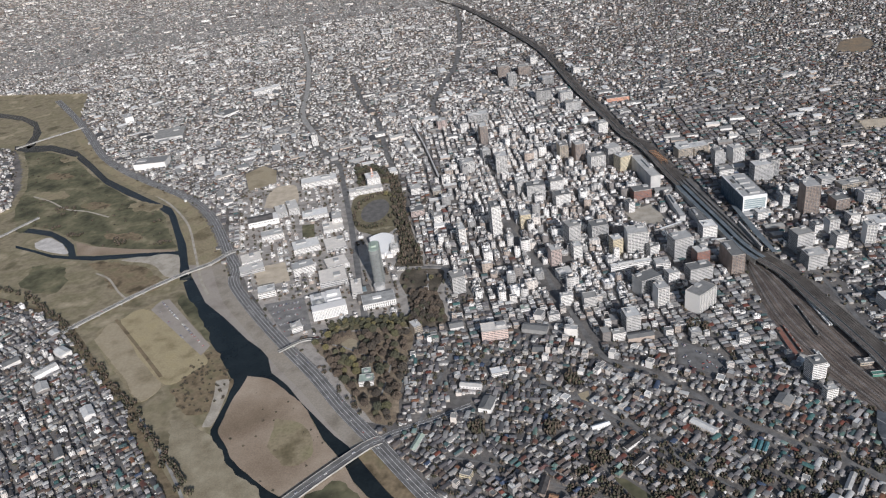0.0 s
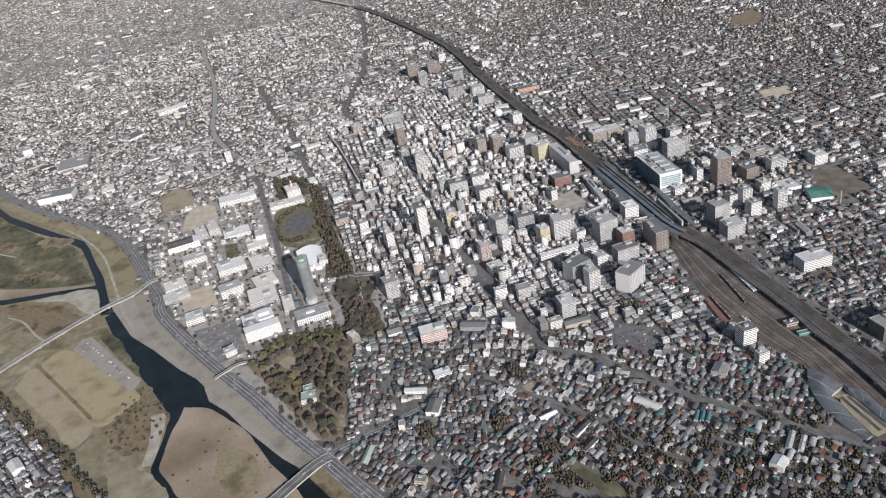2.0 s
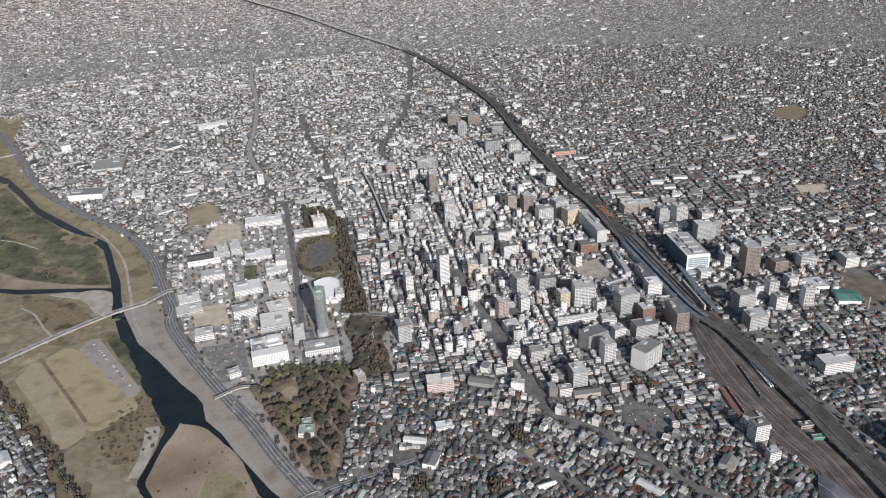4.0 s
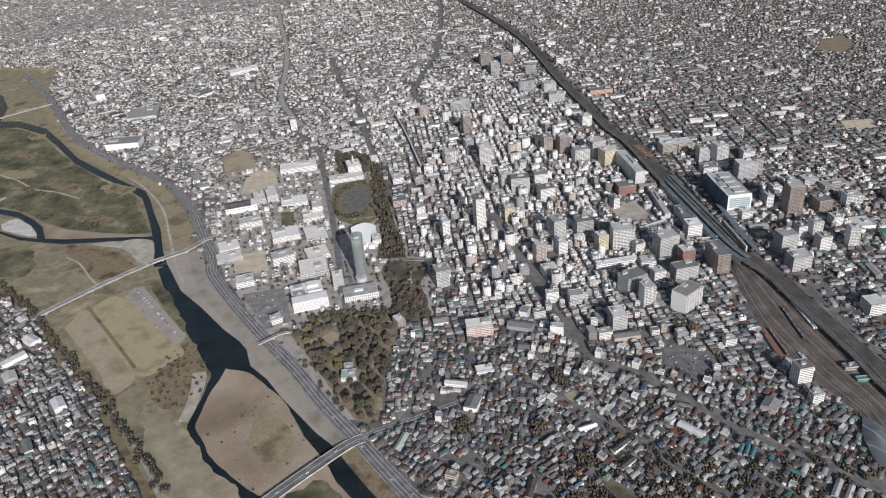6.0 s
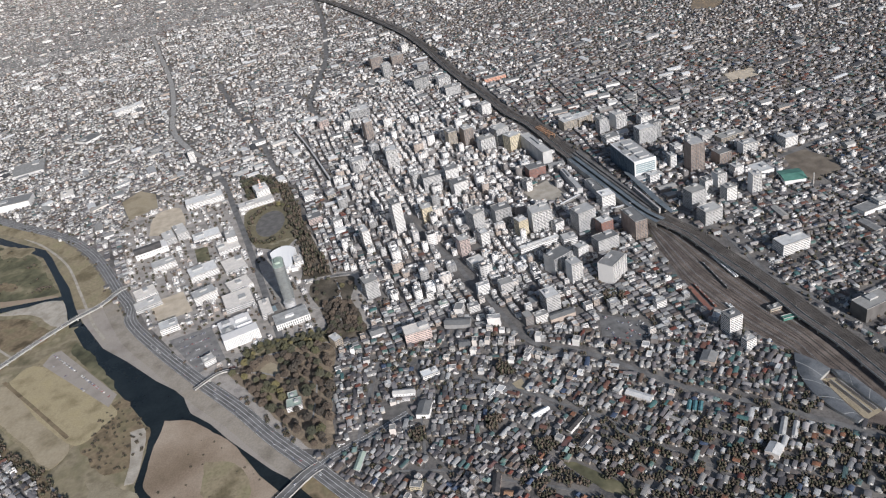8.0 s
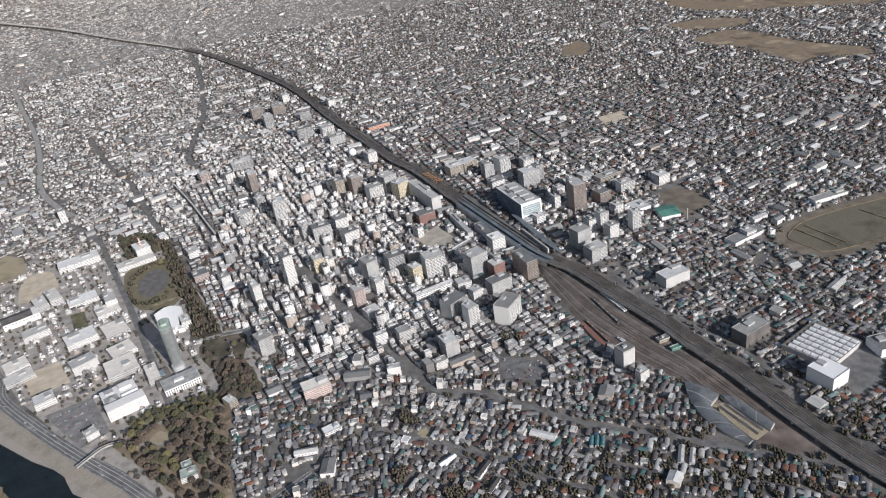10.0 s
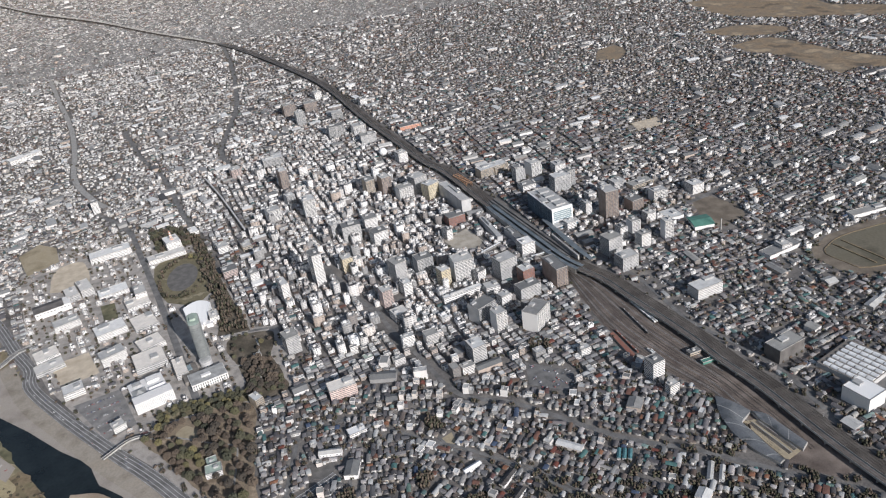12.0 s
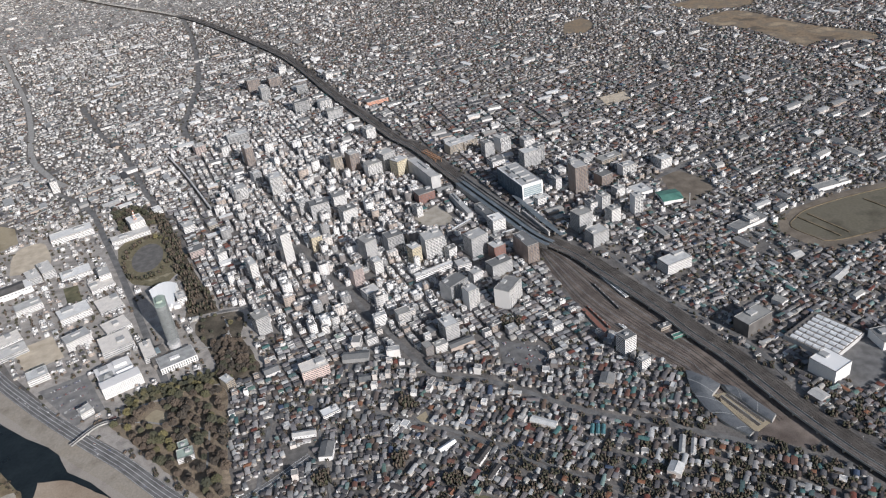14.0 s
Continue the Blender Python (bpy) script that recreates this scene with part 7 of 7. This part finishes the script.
for b in blocks:
    by_floor[2 if b[5] < 8 else 3 if b[5] < 11 else 4 if b[5] < 15 else 6].append(b)
shed_z = lambda r: np.stack([np.full(len(r), -0.3), r[:, 5], r[:, 5] + r[:, 4] * 0.14, r[:, 5] * 0.62], -1)
far_g, far_h = [[h for h in rows if math.hypot(h[0], h[1]) > 2600] for rows in (gab, hip)]
gab, hip = [[h for h in rows if math.hypot(h[0], h[1]) <= 2600] for rows in (gab, hip)]
stuff("houses", [(GABLE_V, GABLE_F, GABLE_M, gab, house_z), (HIP_V, HIP_F, HIP_M, hip, house_z), (GABLE_V[:16], GABLE_F[:8], GABLE_M[:8], far_g, house_z), (HIP_V[:14], HIP_F[:8], HIP_M[:8], far_h, house_z)], "dense grey-roofed two-storey houses", "houses", [M_HWALL, M_HROOF, M_GLASS])
stuff("coloured_houses", [(GABLE_V, GABLE_F, GABLE_M, cgab, house_z), (HIP_V, HIP_F, HIP_M, chip, house_z)], "houses with teal, red and blue roofs", "houses", [M_HWALL, M_CROOF, M_GLASS])
far_g, far_h = [[h for h in rows if math.hypot(h[0], h[1]) > 2600] for rows in (pale_g, pale_h)]
pale_g, pale_h = [[h for h in rows if math.hypot(h[0], h[1]) <= 2600] for rows in (pale_g, pale_h)]
stuff("pale_houses", [(GABLE_V, GABLE_F, GABLE_M, pale_g, house_z), (HIP_V, HIP_F, HIP_M, pale_h, house_z), (GABLE_V[:16], GABLE_F[:8], GABLE_M[:8], far_g, house_z), (HIP_V[:14], HIP_F[:8], HIP_M[:8], far_h, house_z)], "dense suburban houses, pale-roofed and paled for haze", "houses", [M_PWALL, M_PROOF, M_GLASS])
stuff("town_blocks", [(FLAT_V + BANDS[nf][0], FLAT_F + [tuple(i + len(FLAT_V) for i in f) for f in BANDS[nf][1]], FLAT_M + [2] * len(BANDS[nf][1]), by_floor[nf], block_z(nf)) for nf in by_floor], "pale flat-roofed town buildings", "buildings", [M_TWALL, M_TROOF, M_GLASS])
sheds.sort(key=rank)
near_sheds, sheds = sheds[:110], sheds[110:]
stuff("work_sheds", [(GABLE_V, GABLE_F, GABLE_M, sheds, shed_z)], "long pale sheet-roofed sheds and halls", "sheds", [M_TWALL, M_TROOF, M_GLASS])
BOX_F = WALL_F + [(4, 5, 6, 7)]
low_z = lambda r: np.stack([np.full(len(r), -0.2), r[:, 5]], -1)
stuff("outbuildings", [(WALL_V, BOX_F, [0] * 5, outbuildings, low_z)], "small pale sheds and carports beside houses", "sheds", [M_OUT])
CARB = [(u * 0.5, v * 0.5, 0, k) for k in (0.2, 0.95) for u, v in ((-1, -1), (1, -1), (1, 1), (-1, 1))] + [(u, v * 0.42, 1, 0) for u, v in ((-0.28, -1), (0.22, -1), (0.22, 1), (-0.28, 1))] + [(u, v * 0.48, 0, 0.97) for u, v in ((-0.4, -1), (0.36, -1), (0.36, 1), (-0.4, 1))]
CARF = WALL_F + [(4, 5, 6, 7), (8, 9, 10, 11), (12, 13, 9, 8), (13, 14, 10, 9), (14, 15, 11, 10), (15, 12, 8, 11)]
stuff("parked_cars", [(CARB, CARF, [0] * 6 + [1] * 4, parked, low_z)], "small cars parked between the houses", "cars", [M_CARS, M_GLASS])
# clumps of garden trees between the houses
rc = random.Random(3)
CL_V, CL_F = [], []
for k in range(10):
    spread, big = (0.36, 0.13) if k < 8 else (0.25, 0.3)
    cx, cy, q = rc.uniform(-spread, spread), rc.uniform(-spread, spread), rc.uniform(big, big + 0.12)
    o, zo = len(CL_V), rc.uniform(-0.6, 0.6)
    CL_V += [(cx - q, cy, 0, zo), (cx, cy - q, 0, zo + 0.3), (cx + q, cy, 0, zo), (cx, cy + q, 0, zo - 0.3), (cx + rc.uniform(-0.1, 0.1), cy, 1, zo), (cx, cy, 2, 0)]
    CL_F += [(o, o + 1, o + 4), (o + 1, o + 2, o + 4), (o + 2, o + 3, o + 4), (o + 3, o, o + 4), (o + 1, o, o + 5), (o + 2, o + 1, o + 5), (o + 3, o + 2, o + 5), (o, o + 3, o + 5)]
copse_z = lambda r: np.stack([r[:, 5] * 0.5, r[:, 5], np.full(len(r), -0.3)], -1)
near_copses, far_copses = [c for c in copses if math.hypot(c[0], c[1]) < 1150], [c for c in copses if math.hypot(c[0], c[1]) >= 1150]
FAR_V, FAR_F = CL_V[48:], [tuple(i - 48 for i in f) for f in CL_F[64:]]
CL_V, CL_F = CL_V[:48], CL_F[:64]
stuff("garden_trees", [(CL_V, CL_F, [0] * len(CL_F), near_copses, copse_z), (FAR_V, FAR_F, [0] * len(FAR_F), far_copses, copse_z)], "dark winter garden trees and hedges among houses", "trees", [M_COPSE])


stuff("river_shrubs", [(CL_V, CL_F, [0] * len(CL_F), river_trees, lambda r: np.stack([r[:, 5] - r[:, 3] * 0.25, r[:, 5], np.full(len(r), LOW - 0.2)], -1))], "dark shrubs and small trees along river and moat", "shrubs", [M_COPSE])


# ---- the nearest houses and town buildings, one by one ----
def gable_parts(hipped, w, d, h):
    top_ = min(w, d) * (0.26 if d < 12 else 0.13)
    e = 0.45
    wall, roof = Shape(), Shape()
    x, y = w / 2, d / 2
    wall.add([(-x, -y, -0.3), (x, -y, -0.3), (x, y, -0.3), (-x, y, -0.3), (-x, -y, h), (x, -y, h), (x, y, h), (-x, y, h)], [(0, 1, 5, 4), (1, 2, 6, 5), (2, 3, 7, 6), (3, 0, 4, 7)])
    if not hipped:
        wall.add([(-x, -y, h), (-x, y, h), (-x, 0, h + top_ - 0.1), (x, -y, h), (x, y, h), (x, 0, h + top_ - 0.1)], [(1, 0, 2), (3, 4, 5)])
    r = x + e if not hipped else x * 0.35
    lo, t = h - 0.2, 0.22
    roof.add([(-x - e, -y - e, lo), (x + e, -y - e, lo), (x + e, y + e, lo), (-x - e, y + e, lo), (-r, 0, h + top_), (r, 0, h + top_),
              (-x - e, -y - e, lo + t), (x + e, -y - e, lo + t), (x + e, y + e, lo + t), (-x - e, y + e, lo + t), (-r, 0, h + top_ + t), (r, 0, h + top_ + t)],
             [(6, 7, 11, 10), (8, 9, 10, 11), (7, 8, 11), (9, 6, 10), (0, 1, 7, 6), (1, 2, 8, 7), (2, 3, 9, 8), (3, 0, 6, 9), (3, 2, 1, 0)])
    roof.box(-r, -0.18, h + top_, r, 0.18, h + top_ + t + 0.2)
    return wall, roof


kits = []
for w in (6.2, 7.8, 9.4, 11.6, 15.0):
    for d in (5.4, 7.4):
        for hipped in (False, True):
            for h in (3.2, 5.7):
                wl, rf = gable_parts(hipped, w, d, h)
                win = Shape().box(-0.85, -0.06, 0, 0.85, 0.05, 1.2).mesh("window", M_GLASS)
                kits.append((w, d, h, hipped, wl.mesh("wall", M_HWALL_O), rf.mesh("roof", M_HROOF_O), rf.mesh("roof", M_CROOF_O), win))
for x, y, ang, w, d, h in near_houses:
    hipped = rh.random() < 0.45
    kw, kd, kh, _, wl, rf, rc_, win = min((k for k in kits if k[3] == hipped), key=lambda k: abs(k[0] - w) + abs(k[1] - d) + abs(k[2] - h))
    col = coloured((x, y))
    t = thing("house", pose(x, y, 0, 0, 0, ang), ("two-storey house" if kh > 4 else "single-storey house") + (" with a coloured metal roof" if col else " with a grey tiled roof"), "house", "houses of the near quarter")
    part("wall", wl, None, t)
    part("roof", rc_ if col else rf, None, t)
    if rh.random() < 0.5:
        small = next(k for k in kits if k[3] == hipped)
        at_ = pose(rh.choice((-0.2, 0.2)) * kw, rh.choice((-0.5, 0.5)) * kd, 0, 0, 0, 90)
        part("wing_wall", small[4], None, t, at=at_)
        part("wing_roof", small[6] if col else small[5], None, t, at=at_)
    for fx in (-0.25, 0.25):
        part("window", win, None, t, at=pose(fx * kw, -kd / 2, kh * 0.62))
bkits = {}
for x, y, ang, w, d, h in near_blocks:
    w, d = round(w / 1.5) * 1.5, round(d / 2) * 2.0
    fl = max(2, min(7, round(h / 3.2)))
    h = fl * 3.2
    if (w, d, fl) not in bkits:
        body = Shape().box(-w / 2, -d / 2, -0.3, w / 2, d / 2, h)
        for bx in ((0, 0, w, 0.35), (0, d - 0.35, w, d), (0, 0.35, 0.35, d - 0.35), (w - 0.35, 0.35, w, d - 0.35)):
            body.box(bx[0] - w / 2, bx[1] - d / 2, h - 0.1, bx[2] - w / 2, bx[3] - d / 2, h + 0.8)
        bkits[w, d, fl] = (body.mesh("wall", M_TWALL_O), Shape().box(-w / 2 + 0.35, -d / 2 + 0.35, h - 0.1, w / 2 - 0.35, d / 2 - 0.35, h + 0.12).mesh("roof", M_FLAT),
                           Shape().box(-w / 2 + 0.7, -d / 2 - 0.08, 0, w / 2 - 0.7, -d / 2 + 0.05, 1.3).mesh("window_band", M_GLASS), Shape().box(-w * 0.3, d * 0.05, h, w * 0.1, d * 0.4, h + 2.5, 0.1).mesh("penthouse", M_TANK))
    wl, rf, band, pent = bkits[w, d, fl]
    t = thing("town_building", pose(x, y, 0, 0, 0, ang), "pale flat-roofed town building of %d floors" % fl, "building", "small town buildings")
    part("wall", wl, None, t)
    part("roof", rf, None, t)
    if rh.random() < 0.5:
        part("penthouse", pent, None, t)
    for i in range(fl):
        part("window_band", band, None, t, at=pose(0, 0, i * 3.2 + 1.1))
for x, y, ang, w, d, h in near_sheds:
    wl, rf = gable_parts(False, w, d, h)
    t = thing("work_shed", pose(x, y, 0, 0, 0, ang), "long pale work shed with a sheet roof", "shed", "work sheds")
    part("wall", wl, M_TWALL_O, t)
    part("roof", rf, M_FLAT, t)
